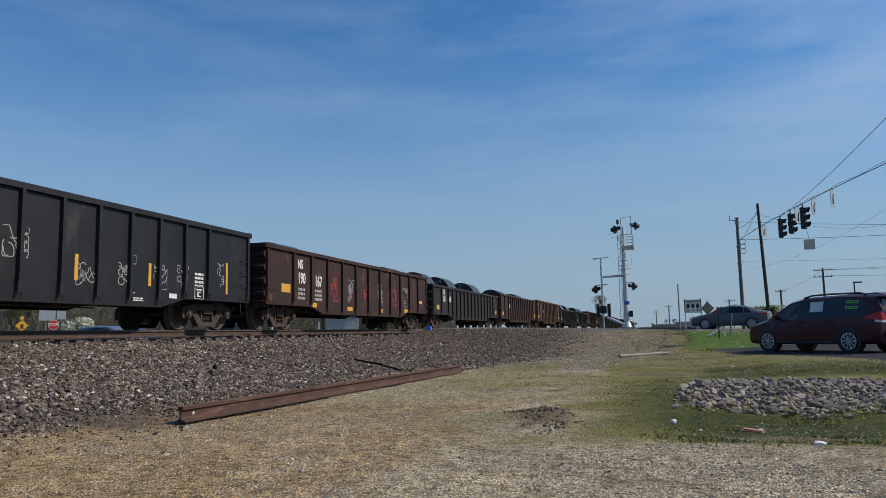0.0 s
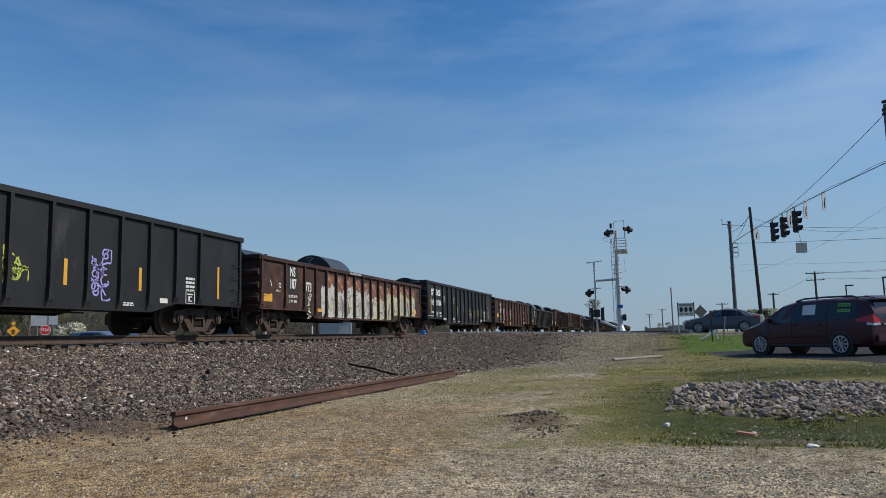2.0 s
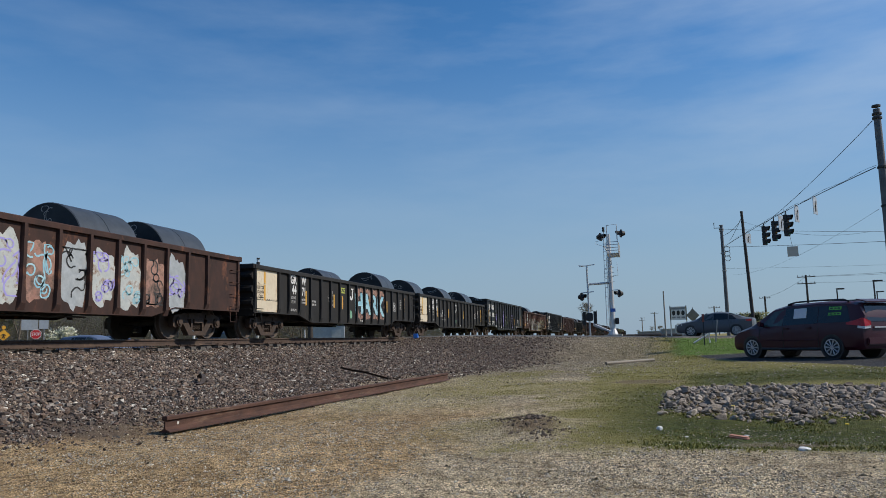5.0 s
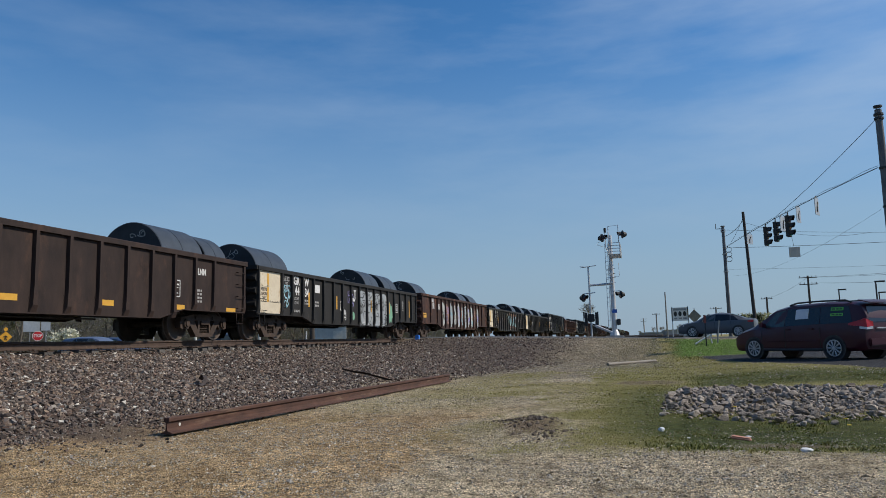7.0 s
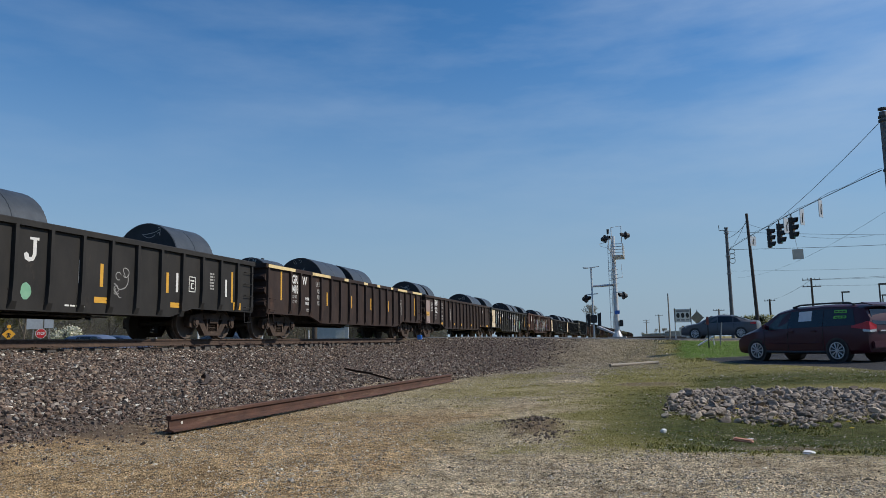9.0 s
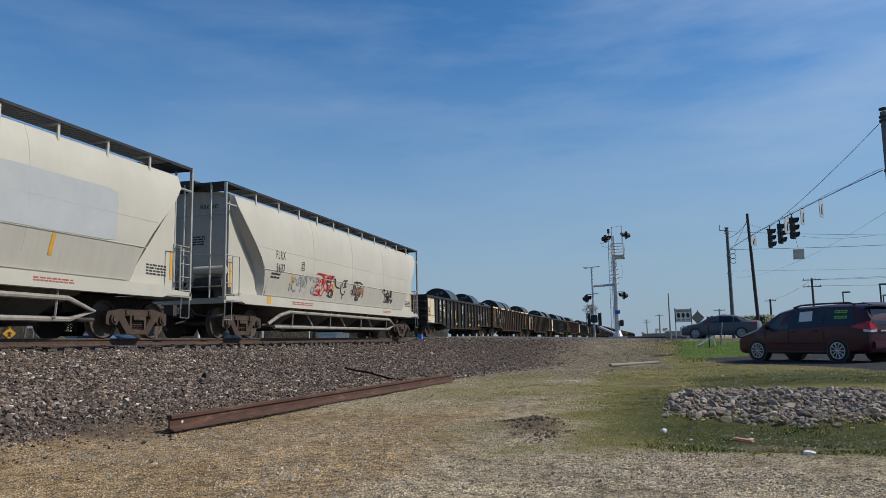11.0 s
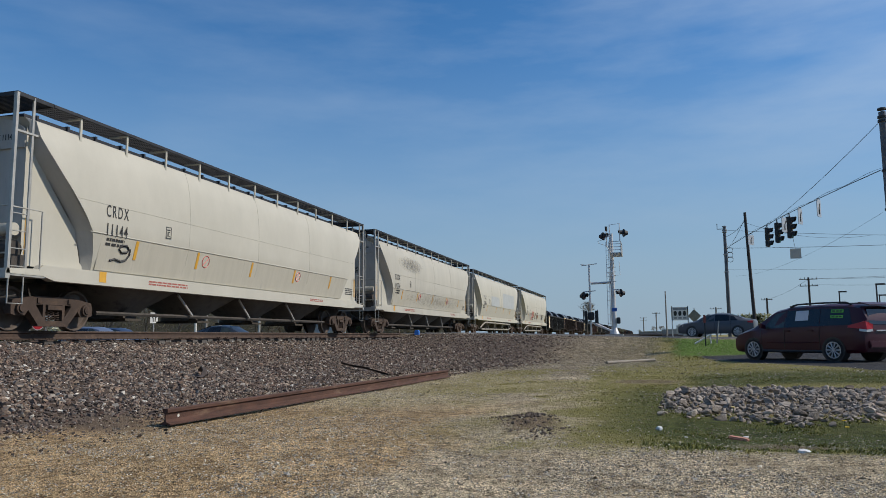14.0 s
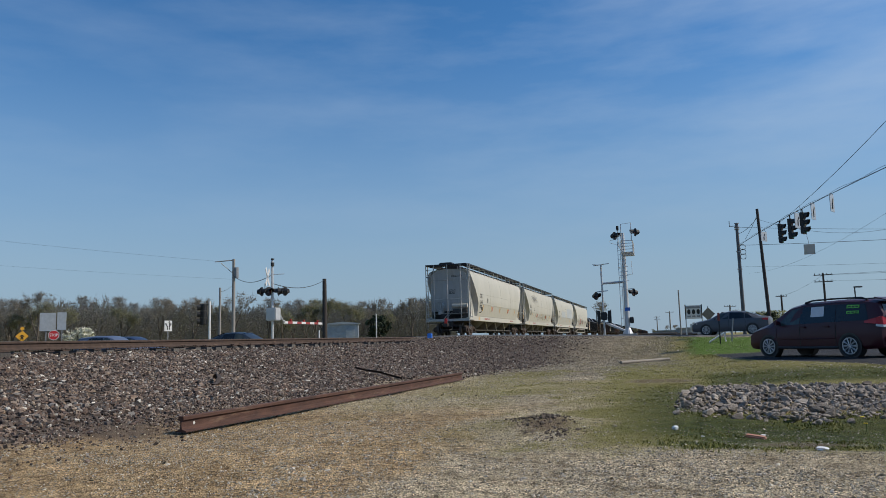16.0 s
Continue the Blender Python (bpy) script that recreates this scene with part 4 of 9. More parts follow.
def hopper(rear, length, label, paint, mark="", number="", last=False, pipes=False, mark_y=3.1):
    """A covered hopper with a rounded body, four bays, roof walks and open end platforms."""
    t = thing("covered_hopper_car", label, "freight car", group="cars of the train")
    L = length
    crest = 4.59 if pipes else 4.72
    half = [(0.0, 4.47), (0.6, 4.45), (1.1, 4.39), (1.38, 4.27), (1.50, 3.95), (1.54, 3.72), (1.57, 3.5), (1.59, 3.25), (1.60, 3.0), (1.60, 2.75), (1.60, 2.5), (1.585, 2.2), (1.575, 2.16), (1.47, 1.72), (1.35, 1.33)]
    ring = half + [(-x, z) for x, z in half[::-1][:-1]]

    def cut(z):
        return float(np.interp(z, [1.33, 1.6, 2.0, 2.3, 2.55, 2.8, 3.0, 3.2, 3.5, 3.75, 3.95, 4.47], [2.33, 2.28, 2.18, 2.03, 1.83, 1.61, 1.42, 1.22, 0.95, 0.74, 0.60, 0.58]))
    bm = bmesh.new()

    def seam(z):
        return max(0.56, cut(z) - 0.16)
    inner0 = [(max(-1.235, min(1.235, x)), seam(z), z) for x, z in ring]
    inner1 = [(x, L - y, z) for x, y, z in inner0]
    mids = [[(x, 3.2 + (L - 6.4) * k / 3, z) for x, z in ring] for k in range(4)]
    edge0, edge1 = [(x, cut(z), z) for x, z in ring], [(x, L - cut(z), z) for x, z in ring]
    loft(bm, [edge0, *mids, edge1])
    part("body", bm, paint, t, "smooth rounded grey-white body", smooth=True)
    # flares take the darker end paint, which carries their shade
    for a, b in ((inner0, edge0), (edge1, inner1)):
        part("end_flare", loft(bmesh.new(), [a, b], caps=False), HOPPER_END, t, "flared sheet at the body's end, darkened for its shade", smooth=True)
    for s in (1, -1):
        bm = bmesh.new()
        wire(bm, [(s * 1.585, 2.02, 2.18), (s * 1.585, L - 2.02, 2.18)], 0.013, 6)
        part("weld_ridge", bm, paint, t)
        bm = bmesh.new()
        x0, x1 = sorted((s * 1.26, s * 1.46))
        prism(bm, [(0.0, 1.10), (0.9, 1.10), (1.2, 1.02), (L - 1.2, 1.02), (L - 0.9, 1.10), (L, 1.10), (L, 1.20), (L - 0.8, 1.24), (L - 0.9, 1.33), (0.9, 1.33), (0.8, 1.24), (0.0, 1.20)], "x", x0, x1)
        part("side_sill", bm, paint, t, "pale side sill")
        x0, x1 = sorted((s * 1.235, s * 1.25))
        for f in (lambda y: y, lambda y: L - y):
            bm = bmesh.new()
            prism(bm, [(f(0.5), 1.3), (f(2.3), 1.3), (f(2.1), 1.5), (f(seam(2.2)), 2.2), (f(seam(3.2)), 3.2), (f(seam(3.95)), 3.95), (f(0.5), 4.16)], "x", x0, x1)
            part("end_plate", bm, paint, t)
    for y, e in ((0.0, 1), (L, -1)):
        bm = bmesh.new()
        arch = [(-1.23, 1.68), (1.23, 1.68), (1.23, 3.95)] + [(1.23 * math.cos(a), 3.95 + 0.52 * math.sin(a)) for a in (0.4, 0.8, 1.2, 1.57, 1.94, 2.34, 2.74)] + [(-1.23, 3.95)]
        a, b = sorted((y + e * 0.52, y + e * 0.56))
        prism(bm, arch, "y", a, b)
        a, b = sorted((y + e * 0.47, y + e * 0.52))
        box(bm, -1.23, 1.23, a, b, 3.72, 3.86)
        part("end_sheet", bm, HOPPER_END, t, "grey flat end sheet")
        # a dark panel set in the open space to stand for its shade
        bm = bmesh.new()
        a, b = sorted((y + e * 1.0, y + e * 1.05))
        box(bm, -1.22, 1.22, a, b, 1.1, 1.9)
        part("bulkhead", bm, UNDER, t, "dark panel painted as the shaded recess under the end sheet")
        bm = bmesh.new()
        a, b = sorted((y, y + e * 0.95))
        box(bm, -1.45, 1.45, a, b, 1.06, 1.10)
        a, b = sorted((y - e * 0.02, y + e * 0.08))
        box(bm, -1.46, 1.46, a, b, 1.0, 1.16)
        platform = part("end_platform", bm, STEEL_GREY, t, "steel end platform")
        bm = bmesh.new()
        for x in (-1.43, -0.89, 0.02, 0.93):
            tube(bm, (x, y + e * 0.04, 1.1), (x, y + e * 0.04, crest), 0.032, 6)
        box(bm, 1.38, 1.46, *sorted((y + e * 0.01, y + e * 0.07)), 1.1, crest)
        for z in (1.50, 2.44):
            wire(bm, [(-1.43, y + e * 0.04, z), (1.43, y + e * 0.04, z)], 0.018, 5)
        wire(bm, [(1.43, y + e * 0.04, 3.95), (1.43, y + e * 0.95, 3.95)], 0.035, 5)
        wire(bm, [(-1.43, y + e * 0.04, 3.95), (-1.43, y + e * 0.95, 3.95)], 0.035, 5)
        part("end_rail", bm, STEEL_GREY, t, "galvanised posts and rails of the end platform")
        for s in (1, -1):
            bm = bmesh.new()
            for k in range(10):
                z = 1.25 + k * 0.35
                if s < 0 or k < 4:
                    wire(bm, [(s * 1.43, y + e * 0.04, z), (s * 1.43, y + e * 0.46, z)], 0.013, 5)
                if s < 0:
                    wire(bm, [(s * 1.43, y + e * 0.04, z), (s * 0.89, y + e * 0.04, z)], 0.013, 5)
            tube(bm, (s * 1.43, y + e * 0.46, 1.1), (s * 1.43, y + e * 0.46, 2.4 if s > 0 and pipes else crest), 0.02 if pipes else 0.032, 6)
            if s > 0:
                wire(bm, [(1.45, y + e * 0.80, 1.2), (1.45, y + e * 0.80, 2.42), (1.43, y + e * 0.06, 2.42)], 0.018, 5)
            wire(bm, [(s * 1.44, y + e * 0.06, 1.05), (s * 1.44, y + e * 0.06, 0.52), (s * 1.44, y + e * 0.42, 0.52), (s * 1.44, y + e * 0.42, 1.05)], 0.016, 5)
            part("ladder", bm, STEEL_GREY, t, "steel corner ladder with a stirrup")
        bm = bmesh.new()
        a, b = sorted((y + e * 0.02, y + e * 0.95))
        outer, inner = [(-1.455, a), (1.455, a), (1.455, b), (-1.455, b)], [(-1.425, a + 0.03), (1.425, a + 0.03), (1.425, b - 0.03), (-1.425, b - 0.03)]
        loft(bm, [[(px, py, z) for px, py in row] for row, z in ((outer, 4.66), (outer, 4.74), (inner, 4.74), (inner, 4.66), (outer, 4.66))], caps=False)
        deck = part("roof_platform", bm, GRATING, t, "open steel grating over the car end")
        if "slat" not in RIB_MESH:
            me = bpy.data.meshes.new("slat")
            bm = bmesh.new()
            box(bm, -1.45, 1.45, -0.012, 0.012, 4.68, 4.72)
            bm.to_mesh(me)
            bm.free()
            me.materials.append(GRATING)
            RIB_MESH["slat"] = me
        for k in range(14):
            part("slat", RIB_MESH["slat"], None, deck).location.y = a + (b - a) * (k + 0.5) / 14
        bm = bmesh.new()
        prism(bm, [(-0.52, 4.74), (0.40, 4.74), (0.32, 4.85), (-0.44, 4.85)], "y", *sorted((y + e * 0.05, y + e * 0.8)))
        part("step_plate", bm, GRATING, t, "raised dark step plate on the roof platform")
    for s in (1, -1):
        bm = bmesh.new()
        for k in range(13):
            x = 0.78 + k * 0.055
            x0, x1 = sorted((s * (x - 0.007), s * (x + 0.007)))
            box(bm, x0, x1, 0.95, L - 0.95, 4.685, 4.72)
        y = 0.95
        while y < L - 0.95:
            x0, x1 = sorted((s * 0.76, s * 1.46))
            box(bm, x0, x1, y, y + 0.02, 4.69, 4.715)
            y += 0.12
        x0, x1 = sorted((s * 1.44, s * 1.465))
        box(bm, x0, x1, 0.95, L - 0.95, 4.67, 4.735)
        part("roof_walk", bm, GRATING, t, "dark steel grating roof walk")
        n = 11
        for k in range(n):
            yy = 1.78 + (L - 3.56) * k / (n - 1)
            key = ("walk_post", s)
            if key not in RIB_MESH:
                bm = bmesh.new()
                x0, x1 = sorted((s * 1.24, s * 1.44))
                box(bm, *sorted((s * 1.395, s * 1.425)), -0.03, 0.03, 4.12, 4.69)
                box(bm, *sorted((s * 0.9, s * 1.41)), -0.02, 0.02, 4.64, 4.68)
                me = bpy.data.meshes.new("walk_post")
                bm.to_mesh(me)
                bm.free()
                me.materials.append(HOPPER)
                RIB_MESH[key] = me
            p = part("walk_post", RIB_MESH[key], None, t)
            p.location.y = yy
    bm = bmesh.new()
    box(bm, -0.42, 0.42, 1.2, L - 1.2, 4.38, 4.72)
    for k in range(int((L - 2.8) / 0.9)):
        box(bm, -0.47, 0.47, 1.5 + k * 0.9, 1.56 + k * 0.9, 4.36, 4.755)
    part("roof_hatch", bm, GRATING, t, "long dark roof hatch cover with clamp bars")
    for k in range(4):
        y0, y1 = 3.1 + (L - 6.2) * k / 4, 3.1 + (L - 6.2) * (k + 1) / 4
        c = (y0 + y1) / 2
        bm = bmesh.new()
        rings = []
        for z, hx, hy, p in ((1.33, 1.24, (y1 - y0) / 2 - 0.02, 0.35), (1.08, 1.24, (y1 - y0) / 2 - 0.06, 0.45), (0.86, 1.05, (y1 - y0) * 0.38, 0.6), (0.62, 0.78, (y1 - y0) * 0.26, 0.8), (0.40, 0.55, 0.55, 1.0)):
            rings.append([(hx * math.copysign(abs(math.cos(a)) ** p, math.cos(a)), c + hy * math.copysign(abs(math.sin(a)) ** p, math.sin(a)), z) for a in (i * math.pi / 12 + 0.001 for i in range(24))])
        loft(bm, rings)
        # bay colour set dark to carry the shade under the car
        bay = part("hopper_bay", bm, surface("hopper_bay", (0.075, 0.066, 0.058), (0.15, 0.132, 0.113), 2, 0.8, 0, 0.1, 20, (0.045, 0.039, 0.035), 0.55, 2), t, "dusty discharge hopper, underside shade in its dark colour", smooth=True)
        bm = bmesh.new()
        tube(bm, (0, c, 0.32), (0, c, 0.42), 0.62, 20)
        box(bm, -0.7, 0.7, c - 0.3, c + 0.3, 0.27, 0.33)
        tube(bm, (0.5, c - 0.4, 0.38), (0.75, c - 0.4, 0.38), 0.05, 8)
        part("outlet_gate", bm, UNDER, bay)
        if k:
            part("bay_strut", wire(bmesh.new(), [(1.15, y0 - 0.35, 0.98), (1.05, y0 + 0.45, 0.46)], 0.035, 6), HOPPER_END, t)
    bm = bmesh.new()
    box(bm, -0.25, 0.25, 0.0, 3.2, 0.62, 1.06)
    box(bm, -0.25, 0.25, L - 3.2, L, 0.62, 1.06)
    wire(bm, [(0.95, 3.0, 0.42), (0.95, L - 3.0, 0.42)], 0.05, 6)
    part("centre_sill", bm, UNDER, t)
    if pipes:
        bm = bmesh.new()
        wire(bm, [(1.2, 3.0, 0.45), (1.3, 3.6, 0.75), (1.35, 4.2, 0.88), (1.35, L - 4.2, 0.84), (1.3, L - 3.4, 0.6), (1.2, L - 4.0, 0.40), (1.2, 3.4, 0.36)], 0.06, 8)
        for k in range(4):
            y = 4.5 + k * (L - 9) / 3
            wire(bm, [(1.35, y, 1.02), (1.3, y, 0.4)], 0.025, 5)
        part("unloading_pipe", bm, PIPE_GREY, t, "dirty grey pneumatic unloading pipe")
    bm = bmesh.new()
    wheel = [(-0.53 + 0.29 * math.cos(a * math.pi / 10), 0.12, 2.02 + 0.30 * math.sin(a * math.pi / 10)) for a in range(21)]
    wire(bm, wheel, 0.022, 6)
    for a in range(0, 20, 4):
        wire(bm, [wheel[a], (-0.53, 0.14, 2.02)], 0.015, 5)
    tube(bm, (-0.53, 0.12, 2.02), (-0.53, 0.5, 2.02), 0.05, 8)
    part("brake_wheel", bm, STEEL_GREY, t, "round hand brake wheel")
    bm = bmesh.new()
    tube(bm, (-0.53, 0.24, 2.02), (-0.53, 0.5, 2.02), 0.19, 16)
    box(bm, -0.70, -0.36, 0.26, 0.5, 1.45, 2.0)
    part("brake_gear_box", bm, HOPPER_END, t, "grey housing behind the brake wheel")
    bm = bmesh.new()
    tube(bm, (0.28, 0.28, 2.0), (1.3, 0.28, 2.0), 0.13, 18)
    wire(bm, [(0.28, 0.28, 1.98), (0.0, 0.2, 1.5), (-0.35, 0.15, 1.12)], 0.022, 5)
    wire(bm, [(0.3, 0.15, 1.6), (0.0, 0.12, 1.3), (-0.1, 0.1, 1.1)], 0.018, 5)
    part("air_tank", bm, paint, t, "pale horizontal brake air tank", smooth=True)
    bm = bmesh.new()
    tube(bm, (0.3, 0.34, 1.60), (1.25, 0.34, 1.60), 0.20, 14)
    box(bm, 0.95, 1.3, 0.25, 0.6, 1.15, 1.5)
    box(bm, -0.5, -0.1, 0.2, 0.5, 1.2, 1.5)
    wire(bm, [(-1.4, -0.02, 0.92), (-0.6, -0.05, 0.86), (-0.1, -0.3, 0.95)], 0.02, 5)
    wire(bm, [(0.2, 0.1, 1.0), (0.5, 0.0, 0.7), (0.9, 0.1, 0.62), (1.1, 0.6, 0.7)], 0.025, 5)
    wire(bm, [(-0.3, 0.05, 1.0), (-0.5, -0.1, 0.6), (-0.35, -0.25, 0.35), (-0.2, -0.3, 0.25)], 0.03, 6)
    part("brake_valve", bm, UNDER, t, "dark brake valve and pipes")
    couplers(t, L, UNDER)
    if last:
        bm = bmesh.new()
        box(bm, -0.06, 0.10, -0.58, -0.44, 0.86, 1.12)
        tube(bm, (0.02, -0.51, 1.12), (0.02, -0.51, 1.2), 0.04, 8)
        part("rear_marker", bm, RED, t, "red end-of-train marker on the coupler")
    truck(t, 1.62)
    truck(t, L - 1.62)
    seams = [2.0 + (L - 4.0) * k / 4 for k in range(1, 4)]
    for yy in seams:
        part("weld_seam", wire(bmesh.new(), [(x + 0.001, yy, z) for x, z in half[3:]], 0.004, 4), SEAM, t)
    part("weld_seam", wire(bmesh.new(), [(1.601, cut(2.85) + 0.02, 2.85), (1.601, L - cut(2.85) - 0.02, 2.85)], 0.005, 4), SEAM, t, "thin dark weld seam")
    on_hopper("lower_sheet", patch(L - 4.8, 0.81), HOPPER_LOW_GREY if pipes else HOPPER_LOW, t, L / 2, 1.762, "grimy lower side sheet", -0.009)
    for y in ((3.6, 6.1, 8.95, 11.8, 14.8) if not pipes else (4.0, 7.5, 10.5, 13.5)):
        on_hopper("reflector", patch(0.10, 0.46), YELLOW, t, y, 1.92, "yellow reflective strip")
    for y in (0.62, L - 0.62):
        on_side("reflector", patch(0.09, 0.75), YELLOW, t, 1.255, y, 1.9)
    if mark:
        lettering("lettering", mark, 0.39, BLACK_INK, t, pose(1.606, mark_y, 2.70, 90, 0, 90), squeeze=0.58, bold=0.006, space=1.35)
        lettering("lettering", number, 0.39, BLACK_INK, t, pose(1.606, mark_y, 2.28, 90, 0, 90), squeeze=0.58, bold=0.006, space=1.35)
        lettering("lettering", mark + " " + number, 0.17, BLACK_INK, t, pose(0.55, 0.517, 3.97, 90, 0, 0), squeeze=0.8)
        on_hopper("small_print", bars(0.6, 0.22, 2, 4), BLACK_INK, t, 2.85, 2.02)
        on_side("notice", frame_box(0.22, 0.30, 0.02), BLACK_INK, t, 1.606, 4.72, 2.5)
        ob = part("small_print", bars(0.42, 0.30, 4, 8), BLACK_INK, t)
        ob.matrix_basis = pose(0.22, 0.515, 2.95, 90, 0, 0)
    on_side("small_print", bars(1.6, 0.13, 2, 9), RED_INK, t, 1.462, 5.0, 1.19, "red warning print")
    on_side("small_print", bars(1.1, 0.11, 2, 19), RED_INK, t, 1.462, L - 4.72, 1.19, "red warning print")
    on_side("small_print", bars(0.8, 0.3, 4, 29), BLACK_INK, t, 1.253, L - 1.2, 1.72)
    on_side("placard", patch(0.22, 0.24), YELLOW, t, 1.462, 2.6, 1.21, "small yellow placard")
    for y in (6.5, 12.1) if not pipes else ():
        bm = bmesh.new()
        ringp = [(0.16 * math.cos(a * math.pi / 12), 0.16 * math.sin(a * math.pi / 12), 0) for a in range(25)]
        wire(bm, ringp, 0.010, 4)
        wire(bm, [(-0.12, -0.12, 0), (0.12, 0.12, 0)], 0.012, 4)
        on_hopper("warning_roundel", bm, RED, t, y, 1.93, "red ring warning sign")
    for ob in t.children:
        if ob.name.split(".")[0] in ("roof_walk", "roof_platform", "step_plate", "roof_hatch", "walk_post"):
            ob.location.z = crest - 4.72
    MOVERS.append((t, rear, TRACK, RAIL))
    t.location = (TRACK, rear, RAIL)
    return t


LAST, THIRD, SECOND, FIRST = 19.97, 39.85, 59.45, 79.45
car = hopper(LAST, 18.5, "grey-white covered hopper, last car, with a red end marker", HOPPER, "CRDX", "11144", last=True, mark_y=2.83)
on_hopper("spray_tag", wire(bmesh.new(), [(0.22, 0.06, 0), (0.12, 0.15, 0), (-0.06, 0.15, 0), (-0.13, 0.06, 0), (-0.03, -0.02, 0), (0.14, 0.0, 0), (0.24, 0.08, 0), (0.25, -0.06, 0), (0.17, -0.18, 0), (0.0, -0.23, 0), (-0.2, -0.19, 0), (-0.36, -0.24, 0)], 0.03, 4), BLACK_INK, car, 3.15, 1.84, "black sprayed curl")
car = hopper(THIRD, 18.4, "grey-white covered hopper streaked with dark grime", HOPPER_DIRT, "CRDX", "11274", mark_y=2.7)


def veil_material(name, colour, wide, high, most):
    """A thin stain with ragged, fading edges, streaked downwards."""
    m = bpy.data.materials.new(name)
    m.use_nodes = True
    n, l = m.node_tree.nodes, m.node_tree.links
    b, tc = n["Principled BSDF"], n.new("ShaderNodeTexCoord")
    b.inputs["Base Color"].default_value, b.inputs["Roughness"].default_value = (*colour, 1), 0.9
    fall, shape = n.new("ShaderNodeTexGradient"), n.new("ShaderNodeMapping")
    fall.gradient_type = "SPHERICAL"
    shape.inputs["Scale"].default_value = (2 / wide, 2 / high, 1)
    l.new(tc.outputs["Object"], shape.inputs[0])
    l.new(shape.outputs[0], fall.inputs[0])
    streak, grain = n.new("ShaderNodeMapping"), n.new("ShaderNodeTexNoise")
    streak.inputs["Scale"].default_value = (7, 1.6, 1)
    grain.inputs["Scale"].default_value, grain.inputs["Detail"].default_value, grain.inputs["Roughness"].default_value = 2.2, 9, 0.7
    l.new(tc.outputs["Object"], streak.inputs[0])
    l.new(streak.outputs[0], grain.inputs["Vector"])
    cutoff, both = n.new("ShaderNodeMapRange"), n.new("ShaderNodeMath")
    cutoff.inputs["From Min"].default_value, cutoff.inputs["From Max"].default_value = 0.42, 0.72
    cutoff.inputs["To Max"].default_value = most
    l.new(grain.outputs[0], cutoff.inputs["Value"])
    both.operation, both.use_clamp = "MULTIPLY", True
    l.new(cutoff.outputs[0], both.inputs[0])
    l.new(fall.outputs[1], both.inputs[1])
    l.new(both.outputs[0], b.inputs["Alpha"])
    return m


def veil(t, y, z, wide, high, lean, x, colour=(0.10, 0.095, 0.085), most=2.2, label="grey grime running down from the roof"):
    ob = part("grime_stain", patch(wide, high), veil_material("grime_veil", colour, wide, high, most), t, label)
    ob.matrix_basis = pose(x, y, z, lean, 0, 90)


veil(car, 4.9, 3.50, 4.2, 0.9, 81, 1.582, (0.17, 0.165, 0.15), 0.95)
veil(car, 10.0, 1.80, 13.0, 0.85, 103.4, 1.508, (0.17, 0.165, 0.15), 0.42, label="grime along the lower side")
car = hopper(SECOND, 18.4, "cream covered hopper with pale blue repaint patches", HOPPER, "TILX", "56904", pipes=True, mark_y=3.15)
for y, w, z, h in ((7.0, 3.2, 2.56, 0.76), (12.7, 5.2, 2.8, 1.2)):
    on_side("repaint_patch", blotch(int(y * 10), w, h, 0.008, 60, 26), HOPPER_PATCH, car, 1.6035, y, z, "pale blue-grey repaint patch")
car = hopper(FIRST, 18.4, "cream covered hopper with red and black spray paint", HOPPER, "FLRX", "5637", pipes=True, mark_y=3.1)
for k, (c, w, h, y, z) in enumerate(((RED, 1.6, 0.8, 6.6, 1.95), (BLACK_INK, 3.6, 0.75, 8.6, 1.92), (CHROME_SPRAY, 3.0, 0.6, 4.6, 1.9), (BLACK_INK, 1.6, 0.55, 13.6, 1.9), (SALMON, 1.2, 0.4, 10.0, 1.9))):
    on_hopper("spray_tag", strokes(60 + k, w, h, 16, 0.055), c, car, y, z, "sprayed scrawl", 0.004 * k)

# gondolas from the rear forward
R = {4: 99.35, 5: 116.71, 6: 133.94, 7: 151.16, 8: 168.64, 9: 186.0, 10: 203.38, 11: 220.88, 12: 238.49, 13: 256.1, 14: 273.59, 15: 291.16, 16: 308.65}
CLOSE = [1.57, 2.30, 3.12] + [3.98 + 0.89 * i for i in range(14)]
WIDE = [1.75 + 1.32 * i for i in range(11)]
TALL = [1.49, 3.06] + [4.06 + 1.03 * i for i in range(11)]
PANEL = [1.60] + [2.99 + 0.905 * i for i in range(14)]


def cream_corner(t, top):
    on_side("corner_panel", patch(1.36, top - 1.36), CREAM, t, FACE, 0.83, 1.22 + (top - 1.36) / 2, "rust-stained cream corner panel")
    on_side("corner_panel", patch(1.36, 0.36), CREAM, t, FACE + 0.012, 0.83, 1.02, "cream bolster panel")
    for k in range(9):
        part("rivet", tube(bmesh.new(), (FACE, 0.24 + k * 0.15, 1.24), (FACE + 0.018, 0.24 + k * 0.15, 1.24), 0.014, 6), RUSTY_BROWN, t)
    for i, s in enumerate(("FOR COIL", "LOADING", "ONLY")):
        words(t, s, 0.15, 0.44, 1.60 - i * 0.14, RUSTY_BROWN, 0.7, FACE + 0.005, 0.012)
    on_side("reflector", patch(0.11, 0.95), YELLOW, t, FACE + 0.005, 0.68, 1.66, "yellow reflective strip")
    bm = wire(bmesh.new(), [(FACE, 0.25, 1.78), (FACE + 0.06, 0.27, 1.70), (FACE + 0.06, 0.62, 1.70), (FACE, 0.64, 1.78)], 0.012, 5)
    part("grab_iron", bm, CREAM, t)


